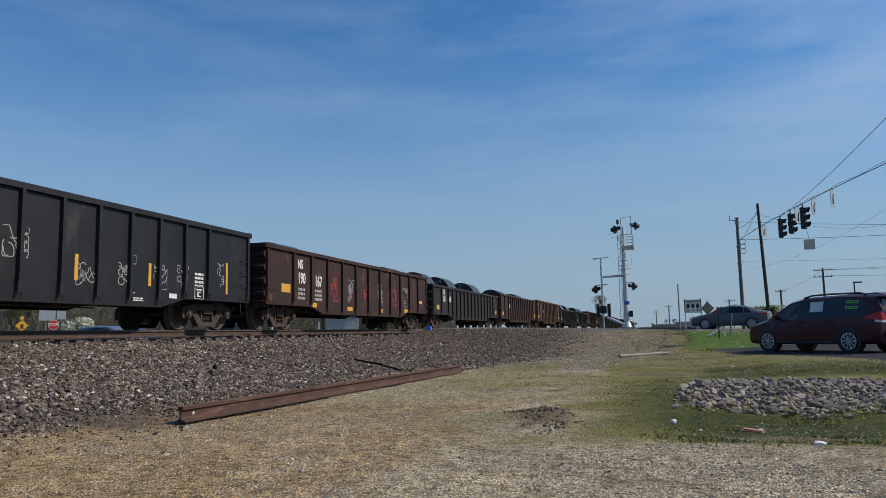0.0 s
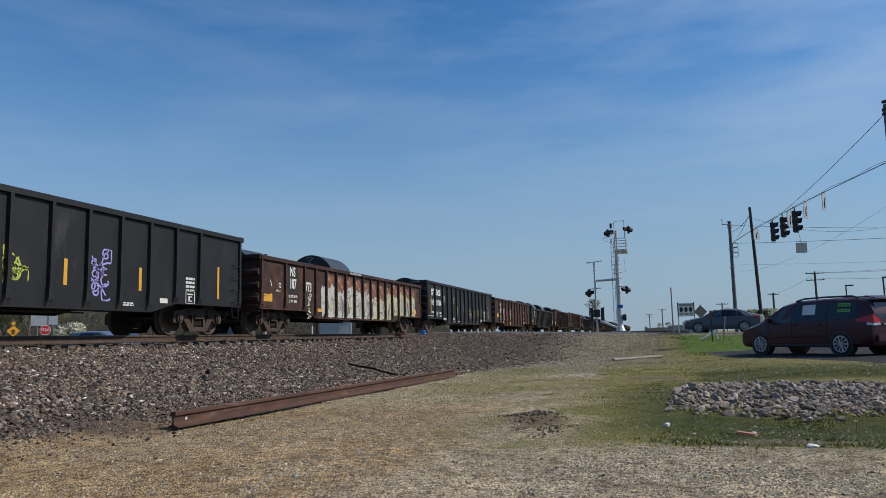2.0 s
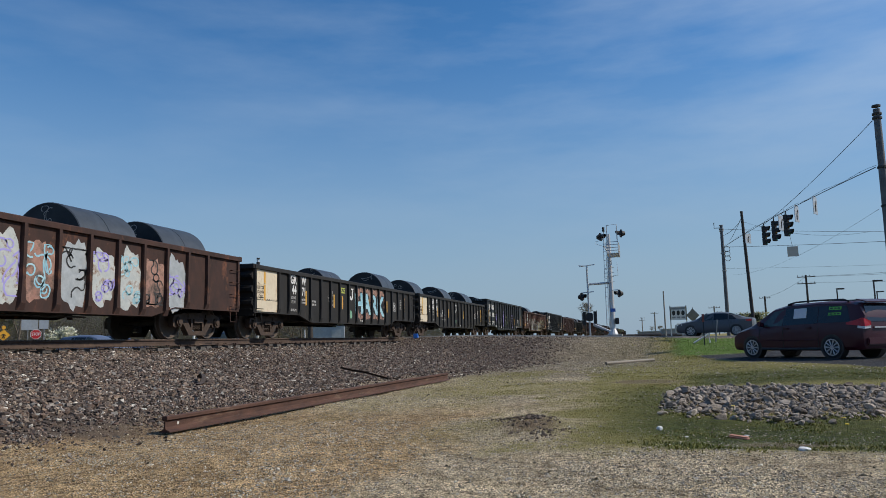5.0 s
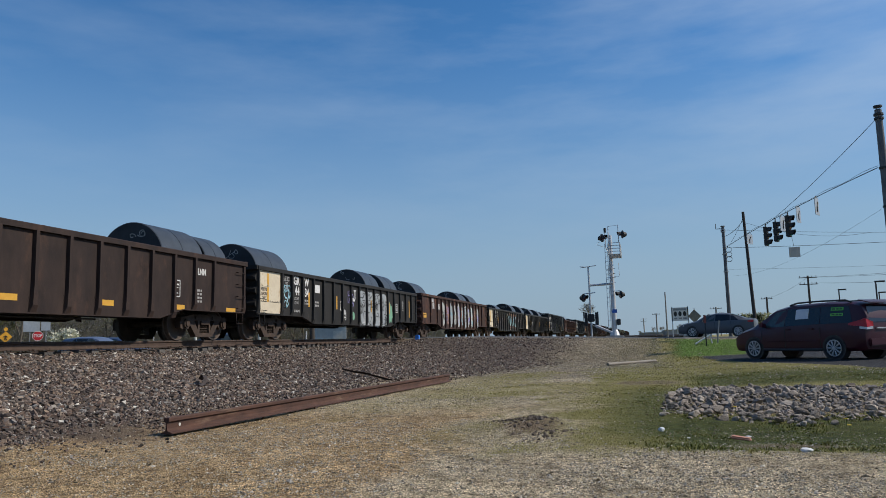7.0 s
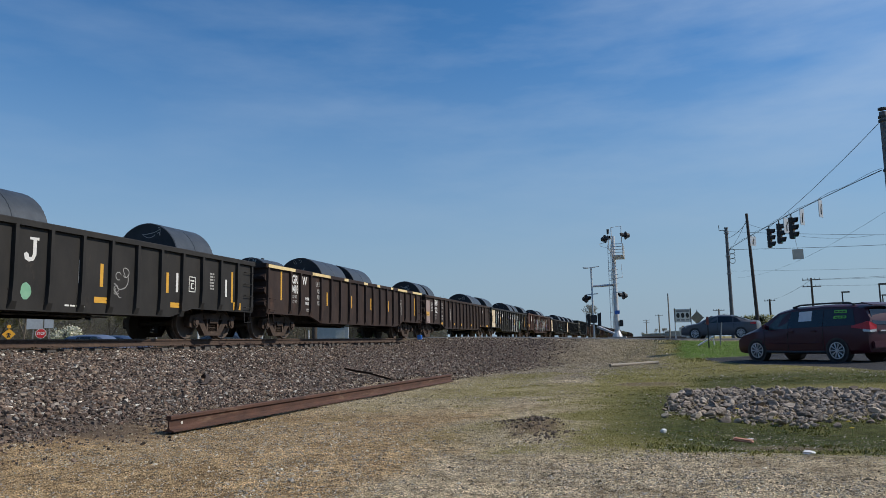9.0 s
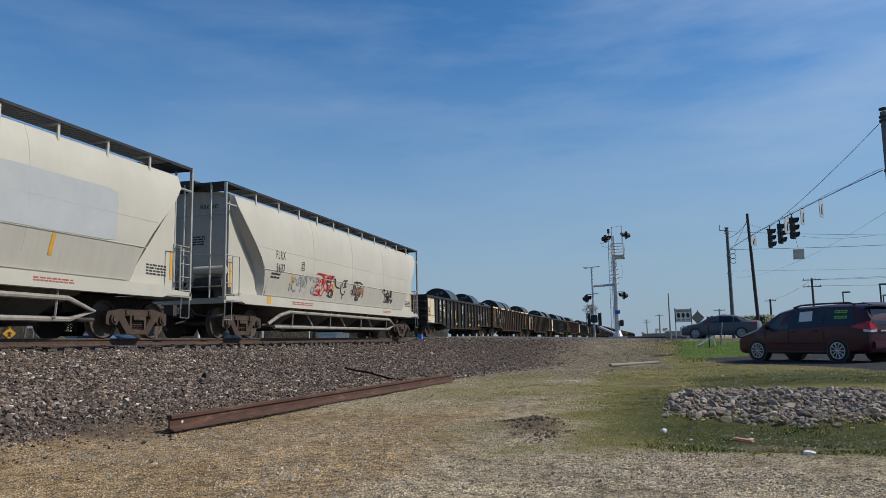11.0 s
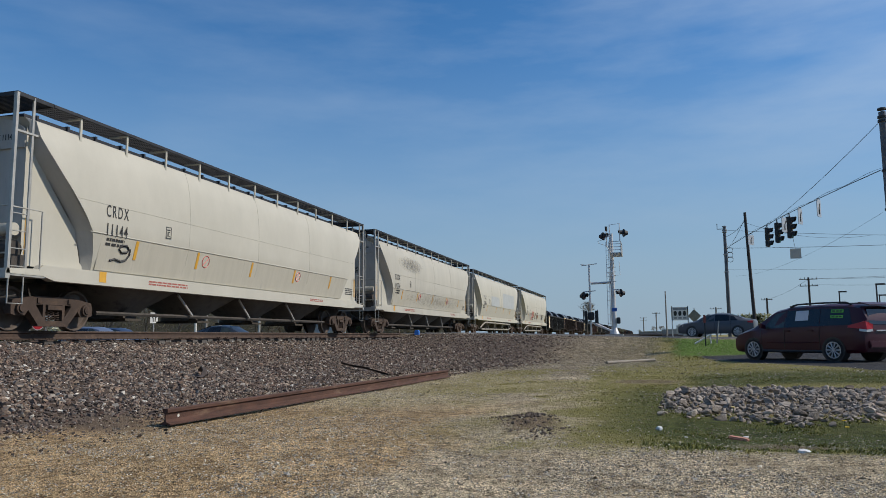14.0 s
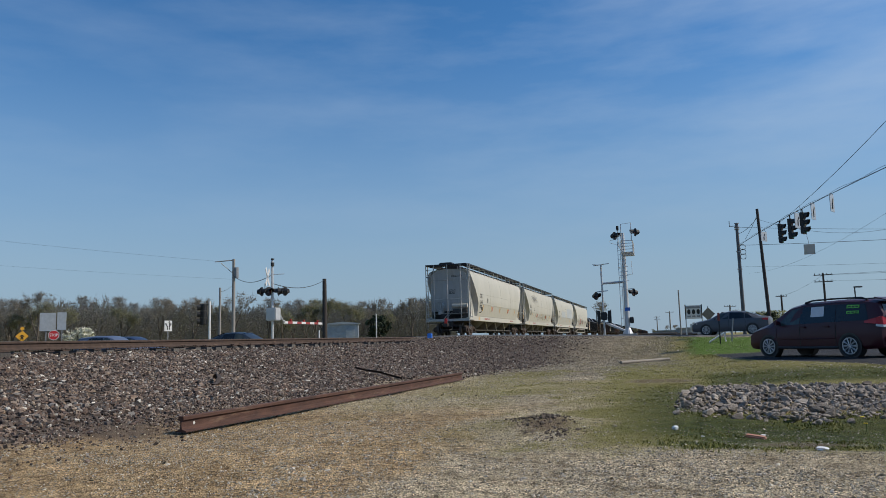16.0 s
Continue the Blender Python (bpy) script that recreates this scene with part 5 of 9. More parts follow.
def grw(t, a, b, y, top, second=0.80, size=0.42):
    words(t, "GR", size, y, top - 0.31)
    words(t, "W", size, y + second, top - 0.31)
    words(t, a, size, y + 0.05, top - 0.67)
    if b:
        words(t, b, size, y + second, top - 0.70)
    words(t, "LD LMT", 0.13, y, top - 0.93, DIM_WHITE)
    words(t, "LT WT", 0.13, y, top - 1.08, DIM_WHITE)
    on_side("small_print", bars(0.5, 0.22, 2, 3), DIM_WHITE, t, FACE, y + second, top - 1.02)
    on_side("small_print", bars(0.5, 0.10, 2, 5), DIM_WHITE, t, FACE, y, top - 1.36)
    on_side("small_print", bars(0.45, 0.24, 2, 15), DIM_WHITE, t, FACE, y + 2 * second, top - 1.05)


def coil_car(rear, label, top, a, b, last_stripe=15.32, paint=None):
    t = gondola(rear, label, paint or GRIMY_BLACK, top, posts=CLOSE)
    cream_corner(t, top)
    grw(t, a, b, 2.71, top)
    stripes(t, (3.69, 6.17, 9.95, 12.3), 1.42, 0.10, 0.52)
    stripes(t, (last_stripe,), 1.5, 0.09, 0.9)
    hook(t, 7.98, 1.72)
    on_side("notice", frame_box(0.3, 0.42), WHITE, t, FACE, 13.36, 1.45)
    on_side("small_print", bars(0.22, 0.5, 6, 25), DIM_WHITE, t, FACE, 14.3, 1.6)
    on_side("small_print", bars(0.6, 0.06, 1, 35), WHITE, t, FACE, 9.2, 0.70)
    return t


car = coil_car(R[4], "black gondola with a rusty cream corner, loaded with steel coils", 2.36, "44", "65")
for y in (5.2, 8.7, 11.4):
    on_side("reflector", patch(0.52, 0.13), YELLOW, car, FACE, y + 1.3, 0.86, "yellow reflective strip")
on_side("reflector", patch(0.4, 0.22), YELLOW, car, FACE, 15.6, 0.95, "yellow reflective panel")
for y in (5.2, 9.3, 12.7, 15.0):
    on_side("paint_dash", patch(0.09, 0.5), WHITE, car, FACE, y, 1.45)
words(car, "L3 3C", 0.26, 5.0, 1.95, DIM_WHITE), words(car, "919 927", 0.18, 5.0, 1.72, DIM_WHITE), words(car, "922", 0.18, 4.9, 1.52, DIM_WHITE)
on_side("spray_tag", strokes(12, 0.6, 0.7, 6, 0.02), DIM_WHITE, car, FACE, 10.6, 1.3, "chalked scrawl")
load(R[4], 7.0, 1.85), load(R[4], 13.3, 1.75)

car = gondola(R[5], "grimy brown gondola with pale yellow dashes along its top rail", GRIMY_BROWN, 2.40, posts=CLOSE)
for a, b in ((-0.02, 1.85), (3.2, 4.75), (6.1, 6.5), (8.2, 8.65), (9.8, 10.15), (11.6, 11.9), (12.6, 14.0), (14.9, 16.47)):
    bm = box(bmesh.new(), 1.535, 1.538, a, b, 2.28, 2.385)
    part("painted_dash", bm, PALE_YELLOW, car, "pale yellow paint on the top rail")
words(car, "GR", 0.40, 1.95, 2.02), words(car, "W", 0.40, 2.70, 2.02), words(car, "9410", 0.40, 1.94, 1.68, None, 0.62)
words(car, "LD LMT", 0.13, 1.95, 1.43, DIM_WHITE), words(car, "LT WT", 0.13, 1.95, 1.26, DIM_WHITE), words(car, "184800", 0.15, 2.9, 1.40, WHITE), words(car, "78200", 0.15, 2.9, 1.23, WHITE)
on_side("small_print", bars(0.3, 0.12, 2, 41), DIM_WHITE, car, FACE, 3.0, 1.0)
stripes(car, (0.97,), 1.76, 0.10, 0.98)
stripes(car, (4.6, 6.98, 9.15, 11.4), 1.48, 0.10, 0.5)
stripes(car, (15.39,), 1.6, 0.09, 0.9)
on_side("notice", frame_box(0.34, 0.75), WHITE, car, FACE, 13.1, 1.5)
words(car, "L4 3C", 0.24, 3.85, 1.98, DIM_WHITE), words(car, "929", 0.2, 3.85, 1.72, DIM_WHITE), words(car, "928", 0.2, 3.85, 1.50, DIM_WHITE), words(car, "927", 0.2, 3.85, 1.28, DIM_WHITE)
lettering("lettering", "GRW 9410", 0.12, WHITE, car, pose(0.8, -0.114, 2.34, 90, 0, 0))
load(R[5], 1.4, 1.5, 0.84), load(R[5], 5.2, 2.4), load(R[5], 8.4, 2.2)

car = gondola(R[6], "grimy brown gondola with a faded pink corner, loaded with coils", GRIMY_BROWN, 2.36, posts=PANEL)
on_side("corner_panel", patch(0.78, 1.25), PINK_GREY, car, FACE, 0.52, 1.45, "faded pink corner panel")
on_side("reflector", patch(0.62, 0.22), YELLOW, car, FACE + 0.004, 0.50, 1.34, "yellow reflective panel")
words(car, "GRW", 0.46, 2.10, 1.98, None, 0.66), words(car, "9022", 0.46, 2.10, 1.58, None, 0.66)
words(car, "LD LMT", 0.14, 2.05, 1.28, DIM_WHITE), words(car, "LT WT", 0.14, 2.05, 1.10, DIM_WHITE), words(car, "187320", 0.15, 3.3, 1.27, WHITE), words(car, "75600", 0.15, 3.3, 1.10, WHITE)
on_side("small_print", bars(0.4, 0.5, 6, 51), DIM_WHITE, car, FACE, 1.35, 1.75)
words(car, "LS-3C", 0.2, 3.4, 1.95, DIM_WHITE), words(car, "927 929", 0.16, 3.4, 1.74, DIM_WHITE), words(car, "930", 0.17, 3.4, 1.53, DIM_WHITE)
for y in (3.3, 6.0, 7.8, 10.5, 13.2, 15.7):
    on_side("reflector", patch(0.5, 0.13), YELLOW, car, FACE, y, 0.86, "yellow reflective strip")
on_side("spray_tag", strokes(71, 0.75, 0.7, 7, 0.03), WHITE, car, FACE, 4.95, 1.37, "white sprayed tag")
on_side("notice", frame_box(0.3, 0.45), WHITE, car, FACE, 13.1, 1.35)
words(car, "LNM", 0.24, 14.22, 1.86), on_side("small_print", bars(0.3, 0.4, 4, 52), DIM_WHITE, car, FACE, 14.1, 1.2)
load(R[6], 0.8, 1.15), load(R[6], 2.35, 1.2), load(R[6], 13.1, 1.85), load(R[6], 15.15, 1.1, 1.0)

car = coil_car(R[7], "black gondola with a rusty cream corner and silver graffiti", 2.34, "44", "34")
for k in range(4):
    on_side("spray_patch", blotch(41 + k, 0.80, 1.5, 0.05, 34, 8), CHROME_SPRAY, car, FACE - 0.0012, 8.875 + k * 0.89, 1.28, "silver spray-painted patch")
    on_side("spray_tag", strokes(140 + k, 0.78, 1.35, 12, 0.035), BLACK_INK, car, FACE + 0.003, 8.875 + k * 0.89, 1.28)
on_side("spray_patch", blotch(45, 0.6, 0.9, 0.2), GREEN_DOT, car, FACE - 0.0008, 12.4, 1.2, "faint green spray haze")
on_side("spray_tag", strokes(43, 0.6, 0.75, 9, 0.05), CYAN, car, FACE, 1.95, 1.45, "cyan sprayed tag")
on_side("spray_tag", strokes(44, 0.55, 0.85, 9, 0.045), WHITE, car, FACE, 6.8, 1.12, "white sprayed tag")
on_side("spray_tag", strokes(46, 0.6, 0.6, 7, 0.03), VIOLET, car, FACE, 7.6, 1.65, "violet sprayed tag")
words(car, "L6 3C", 0.22, 1.95, 2.05, DIM_WHITE), words(car, "932", 0.16, 1.98, 1.88, DIM_WHITE), words(car, "931", 0.16, 2.0, 1.72, DIM_WHITE)
on_side("paper_label", patch(0.4, 0.3), WHITE, car, FACE, 4.40, 1.85)
load(R[7], 0.75, 2.2), load(R[7], 10.5, 1.7), load(R[7], 13.0, 1.8)

car = gondola(R[8], "rusty red-brown gondola covered in pale graffiti", RUSTY_BROWN, 2.44, posts=PANEL)
words(car, "191", 0.46, 2.3, 1.80, None, 0.66), words(car, "506", 0.46, 3.4, 1.80, None, 0.66), words(car, "NS", 0.4, 2.2, 2.15, None, 0.7)
on_side("reflector", patch(0.55, 0.26), YELLOW, car, FACE, 0.6, 1.25, "yellow reflective panel")
for k in range(11):
    y = 4.35 + k * 0.905
    on_side("spray_patch", blotch(80 + k, 0.80, 1.2 if k % 2 else 1.4, 0.16), (CHALK_SPRAY, SALMON, CHROME_SPRAY, CHALK_SPRAY)[k % 4], car, FACE - 0.0008, y, 1.4, "pale sprayed patch")
    on_side("spray_tag", strokes(90 + k, 0.75, 1.1, 8, 0.04), (BLACK_INK, VIOLET, CYAN)[k % 3], car, FACE + 0.003, y, 1.4)
load(R[8], 0.6, 1.95), load(R[8], 10.5, 1.95), load(R[8], 13.5, 2.0)

car = coil_car(R[9], "black gondola with large light blue graffiti letters", 2.32, "44", "71", 14.9)
for k in range(1, 5):
    on_side("spray_patch", blotch(144 + k, 0.92, 1.3, 0.08, 40, 8), SALMON, car, FACE - 0.0024, 7.985 + k * 0.89, 1.45, "salmon sprayed background")
    on_side("spray_patch", blotch(154 + k, 0.55, 0.8, 0.22, 40, 3), BLACK_PAINT, car, FACE - 0.0018, 7.985 + k * 0.89 + 0.1, 1.42, "black sprayed haze")
for k, (ch, y, z, tilt) in enumerate((("H", 8.78, 1.38, 4), ("A", 9.68, 1.40, -2), ("R", 10.57, 1.39, 2), ("K", 11.40, 1.37, -3))):
    for size, mat, out, bold, dy, dz in ((1.22, BLACK_INK, 0.0004, 0.045, 0.05, -0.05), (1.22, BLACK_INK, 0.0008, 0.045, -0.035, 0.03), (1.18, CYAN, 0.002, 0.04, 0, 0)):
        lettering("lettering", ch, size, mat, car, pose(FACE + out, y + dy, z + dz, 90, 0, 90) @ pose(0, 0, 0, 0, 0, tilt), squeeze=1.12, bold=bold)
words(car, "EZE", 0.30, 7.06, 1.88, LIME)
stripes(car, (4.93, 7.0, 9.4), 1.40, 0.10, 0.52)
on_side("spray_tag", strokes(47, 0.6, 0.6, 8, 0.022), DIM_WHITE, car, FACE, 5.9, 1.5)
load(R[9], 6.8, 1.85, 0.86), load(R[9], 13.0, 1.75)

car = coil_car(R[10], "black gondola with a rusty cream corner and three coils", 2.34, "44", "89")
on_side("spray_tag", strokes(52, 0.6, 0.85, 10, 0.04), WHITE, car, FACE, 5.0, 1.35, "white sprayed tag")
on_side("spray_tag", strokes(53, 0.5, 0.4, 6, 0.02), WHITE, car, FACE, 1.9, 1.6)
load(R[10], 0.85, 1.65), load(R[10], 7.0, 1.75), load(R[10], 12.8, 1.95)


def tall_black(rear, number, tags, limit="209100", tare="76900"):
    t = gondola(rear, "tall black gondola with white lettering" + (" and violet graffiti tags" if tags else " and chalk tags"), BLACK_PAINT, 2.88, posts=TALL)
    emblem_bars(t, 1.12, 2.30)
    words(t, "NS", 0.43, 1.14, 1.70, None, 0.84)
    words(t, number, 0.43, 2.27, 1.70, None, 0.86)
    words(t, "LD LMT", 0.15, 1.98, 1.14, None, 0.85), words(t, "LT WT", 0.15, 1.94, 0.98, None, 0.85), words(t, limit, 0.15, 2.62, 1.14, None, 0.85), words(t, tare, 0.15, 2.66, 0.98, None, 0.85)
    on_side("notice", frame_box(0.24, 0.40), WHITE, t, FACE, 3.5, 1.95)
    stripes(t, (0.80,), 1.58, 0.10, 0.95)
    stripes(t, (4.25, 6.5, 9.65, 12.0), 1.33, 0.10, 0.56)
    stripes(t, (15.3,), 1.45, 0.09, 0.9)
    on_side("small_print", bars(1.1, 0.07, 1, 6), WHITE, t, FACE, 0.75, 0.95)
    on_side("small_print", bars(0.35, 0.12, 2, 16), WHITE, t, FACE, 1.15, 1.16)
    on_side("small_print", bars(0.6, 0.13, 2, 7), WHITE, t, FACE, 3.55, 0.82)
    on_side("small_print", bars(0.6, 0.06, 1, 27), WHITE, t, FACE, 5.6, 0.72), on_side("small_print", bars(0.7, 0.06, 1, 28), WHITE, t, FACE, 6.6, 0.72), on_side("small_print", bars(0.4, 0.1, 2, 29), WHITE, t, FACE, 11.6, 0.72)
    on_side("small_print", bars(0.4, 0.42, 4, 17), WHITE, t, FACE, 14.0, 1.32)
    on_side("notice", frame_box(0.4, 0.36), WHITE, t, FACE, 14.0, 0.98)
    on_side("paper_label", patch(0.3, 0.12), WHITE, t, FACE, 12.9, 0.85), on_side("paper_label", patch(0.3, 0.12), WHITE, t, FACE, 5.55, 0.86)
    for k in range(7):
        z = 1.02 + k * 0.23
        part("rung", wire(bmesh.new(), [(FACE, 0.20, z), (FACE + 0.06, 0.22, z), (FACE + 0.06, 0.60, z), (FACE, 0.62, z)], 0.014, 5), DARK_STEEL, t)
    lettering("lettering", "NS " + number, 0.13, DIM_WHITE, t, pose(0.85, -0.114, 2.81, 90, 0, 0))
    for i, (y, c, z, w, h) in enumerate(tags or ((8.1, DIM_WHITE, 1.7, 0.6, 0.6), (5.6, DIM_WHITE, 2.0, 0.5, 0.5), (10.0, DIM_WHITE, 1.1, 0.7, 0.9), (11.2, DIM_WHITE, 1.3, 0.6, 0.9), (12.4, DIM_WHITE, 1.3, 0.5, 0.6), (13.3, DIM_WHITE, 1.3, 0.5, 0.7), (15.0, DIM_WHITE, 1.4, 0.3, 0.9))):
        dim = c is DIM_WHITE
        on_side("spray_tag", strokes(int(number) % 97 + i, w, h, 8 if dim else 12, 0.02 if dim else 0.042), c, t, FACE, y, z, "sprayed tag")
    return t


tall_black(R[11], "210482", ((3.5, VIOLET, 1.50, 0.6, 0.5), (6.6, VIOLET, 1.65, 0.62, 0.95), (6.75, VIOLET, 0.92, 0.35, 0.3), (8.4, LIME, 1.25, 0.6, 0.95), (10.7, VIOLET, 1.35, 0.6, 1.15), (4.6, DIM_WHITE, 0.95, 0.6, 0.5), (5.5, DIM_WHITE, 1.35, 0.5, 0.5), (7.7, DIM_WHITE, 1.55, 0.4, 0.6)))
load(R[11], 0.6, 1.4, 0.99), load(R[11], 8.2, 1.6, 0.8)

car = gondola(R[12], "rusty brown gondola with running white graffiti", RUSTY_BROWN, 2.50, chord=RED_BROWN, posts=PANEL)
on_side("dark_panel", patch(0.72, 1.0), GRIMY_BLACK, car, FACE - 0.0028, 2.22, 1.85, "dark repaint behind the numbers")
words(car, "NS", 0.44, 2.18, 2.10, None, 0.72), words(car, "187", 0.46, 2.2, 1.69, None, 0.7), words(car, "773", 0.46, 3.38, 1.64, None, 0.7)
words(car, "LD LMT 186100", 0.13, 2.2, 1.27, WHITE, 0.72), words(car, "LT WT  76900", 0.13, 2.2, 1.10, WHITE, 0.72)
on_side("reflector", patch(0.55, 0.26), YELLOW, car, FACE, 0.5, 1.17, "yellow reflective panel")
on_side("reflector", patch(0.5, 0.12), YELLOW, car, FACE, 4.25, 0.86)
on_side("reflector", patch(0.35, 0.2), YELLOW, car, FACE, 15.5, 1.08)
for k in range(13):
    y = 4.32 + k * 0.905 if k else 4.5
    hgt = (1.15, 1.45, 1.3, 1.5, 1.35, 1.4, 1.2)[k % 7]
    if k == 0:
        on_side("spray_patch", blotch(200, 0.35, 1.1, 0.2, 40, 3), CHALK_SPRAY, car, FACE - 0.0008, 4.6, 1.25, "white running spray paint")
        continue
    pale = CHALK_SPRAY if k < 6 else CREAM_SPRAY
    on_side("spray_patch", drip_patch(180 + k, 0.66, 1.62 - 0.02 * k, 24, 0.10), SCORCHED, car, FACE - 0.0012, y, 0.72 if k < 9 else 0.86, "burnt red and cream paint")
    on_side("spray_patch", drip_patch(200 + k, 0.76, hgt - (0.16 if k < 9 else 0.34), 34, 0.20), pale, car, FACE - 0.0008, y, 0.62 if k < 9 else 0.84, "pale running spray paint")
    for i in range(3):
        on_side("spray_tag", swoop(500 + k * 3 + i, 0.42, 0.5 + 0.12 * i), (STEEL_GREY, SPRAY_SMOKE, CHALK_SPRAY if k >= 6 else CREAM_SPRAY)[(k + i) % 3], car, FACE - 0.0004 + 0.0004 * i, y - 0.2 + 0.2 * i, 1.0 + 0.09 * ((k * 2 + i) % 3) + (0.18 if k >= 9 else 0))
    on_side("spray_tag", strokes(540 + k, 0.62, 1.2, 4, 0.022, 0.35), BLACK_INK, car, FACE + 0.0024, y, 1.3, "thin black outline")
words(car, "COIL STEEL LOADING ONLY", 0.10, 7.6, 2.43, WHITE, 0.9, 1.5375)
on_side("spray_tag", strokes(240, 0.7, 0.5, 3, 0.03), WHITE, car, FACE, 1.0, 1.65)
on_side("spray_tag", strokes(241, 0.35, 1.0, 12, 0.025), WHITE, car, FACE, 3.45, 1.05, "white scribbled tag")
for k in range(4):
    on_side("red_paint", blotch(250 + k, 0.28, 0.5, 0.25), RED_BROWN, car, FACE - 0.0006, 0.35 + 0.4 * k, 2.0 - 0.3 * (k % 2), "patch of old red paint")
load(R[12], 0.5, 1.6, 0.86), load(R[12], 6.5, 1.95)

tall_black(R[13], "210386", (), "208800", "77200")
load(R[13], 0.5, 1.3, 0.98), load(R[13], 4.6, 1.9, 0.97)

car = gondola(R[14], "red-brown weathered gondola with white numbers and yellow reflectors", RED_BROWN, 2.72, posts=WIDE)
words(car, "NS", 0.44, 2.3, 2.22, None, 0.7), words(car, "190", 0.52, 2.4, 1.74, None, 0.72), words(car, "167", 0.52, 3.7, 1.70, None, 0.72)
on_side("small_print", bars(0.5, 0.45, 3, 8), DIM_WHITE, car, FACE, 2.4, 1.22), on_side("small_print", bars(0.6, 0.45, 3, 9), DIM_WHITE, car, FACE, 3.7, 1.22)
on_side("reflector", patch(0.6, 0.28), YELLOW, car, FACE, 1.28, 1.36, "yellow reflective panel")
for y, z in ((3.3, 0.86), (6.5, 0.8), (9.85, 0.8), (13.2, 0.86), (15.45, 1.35)):
    on_side("reflector", patch(0.5, 0.16), YELLOW, car, FACE, y, z, "yellow reflective strip")
for k in range(6):
    on_side("spray_tag", strokes(300 + k, 0.7, 0.9, 8, 0.03), (RED, DIM_WHITE)[k % 2], car, FACE, 5.1 + k * 1.6, 1.5)
load(R[14], 2.5, 1.6, 0.98), load(R[14], 13.4, 1.55, 0.98)

car = gondola(R[15], "black gondola loaded with two large coils", GRIMY_BLACK, 2.44, posts=PANEL)
words(car, "NS", 0.44, 2.2, 2.1), words(car, "185", 0.46, 2.2, 1.7), words(car, "360", 0.46, 3.4, 1.7)
on_side("reflector", patch(0.5, 0.25), YELLOW, car, FACE, 1.0, 1.2), on_side("reflector", patch(0.4, 0.25), YELLOW, car, FACE, 15.8, 1.2)
load(R[15], 0.8, 1.35), load(R[15], 5.0, 1.75), load(R[15], 11.2, 1.95)
for k in range(16):
    rear = 308.65 + 17.48 * k
    c = (RED_BROWN, BLACK_PAINT, GRIMY_BLACK, RUSTY_BROWN)[(k * 3) % 4 if k else 0]
    car = gondola(rear, {"red_brown": "red-brown weathered gondola far up the train", "black_paint": "black gondola far up the train", "grimy_black": "grimy black gondola far up the train",
                         "rusty_brown": "rusty brown gondola far up the train"}[c.name], c, (2.5, 2.85, 2.4)[k % 3] if k else 2.72, posts=(PANEL, TALL, CLOSE)[k % 3])
    on_side("reflector", patch(0.5, 0.25), YELLOW, car, FACE, 1.0, 1.2), on_side("reflector", patch(0.4, 0.25), YELLOW, car, FACE, 15.8, 1.2)
    words(car, str(190310 + 37 * k), 0.4, 3.6, 1.8)
    if k % 3 != 1:
        load(rear, 3.0 + (k * 5) % 4, 2.4), load(rear, 11.0, 2.4)

# ---- loose stone and grass ----
ICO = np.array([(0, 0, 1), (0.894, 0, 0.447), (0.276, 0.851, 0.447), (-0.724, 0.526, 0.447), (-0.724, -0.526, 0.447), (0.276, -0.851, 0.447),
                (0.724, 0.526, -0.447), (-0.276, 0.851, -0.447), (-0.894, 0, -0.447), (-0.276, -0.851, -0.447), (0.724, -0.526, -0.447), (0, 0, -1)])
ICO_F = np.array([(0, 1, 2), (0, 2, 3), (0, 3, 4), (0, 4, 5), (0, 5, 1), (1, 6, 2), (2, 7, 3), (3, 8, 4), (4, 9, 5), (5, 10, 1),
                  (6, 7, 2), (7, 8, 3), (8, 9, 4), (9, 10, 5), (10, 6, 1), (11, 7, 6), (11, 8, 7), (11, 9, 8), (11, 10, 9), (11, 6, 10)])
CUBE = np.array([(x, y, z) for z in (-0.62, 0.62) for x, y in ((-0.7, -0.7), (0.7, -0.7), (0.7, 0.7), (-0.7, 0.7))])
CUBE_F = np.array([(0, 2, 1), (0, 3, 2), (4, 5, 6), (4, 6, 7), (0, 1, 5), (0, 5, 4), (1, 2, 6), (1, 6, 5), (2, 3, 7), (2, 7, 6), (3, 0, 4), (3, 4, 7)])
PYR = np.array([(1, 0, -0.4), (0, 1, -0.4), (-1, 0, -0.4), (0, -1, -0.4), (0, 0, 0.9)])
PYR_F = np.array([(0, 1, 4), (1, 2, 4), (2, 3, 4), (3, 0, 4)])
OCT = np.array([(0, 0, 1), (1, 0, 0), (0, 1, 0), (-1, 0, 0), (0, -1, 0), (0, 0, -1)], float)
OCT_F = np.array([(0, 1, 2), (0, 2, 3), (0, 3, 4), (0, 4, 1), (5, 2, 1), (5, 3, 2), (5, 4, 3), (5, 1, 4)])


def tri_mesh(name, co, tris, material):
    me = bpy.data.meshes.new(name)
    me.vertices.add(len(co))
    me.vertices.foreach_set("co", np.ascontiguousarray(co, dtype=np.float32).ravel())
    me.loops.add(tris.size)
    me.loops.foreach_set("vertex_index", tris.ravel().astype(np.int32))
    me.polygons.add(len(tris))
    me.polygons.foreach_set("loop_start", np.arange(0, tris.size, 3, dtype=np.int32))
    me.polygons.foreach_set("use_smooth", np.zeros(len(tris), bool))
    me.update(calc_edges=True)
    me.materials.append(material)
    return me


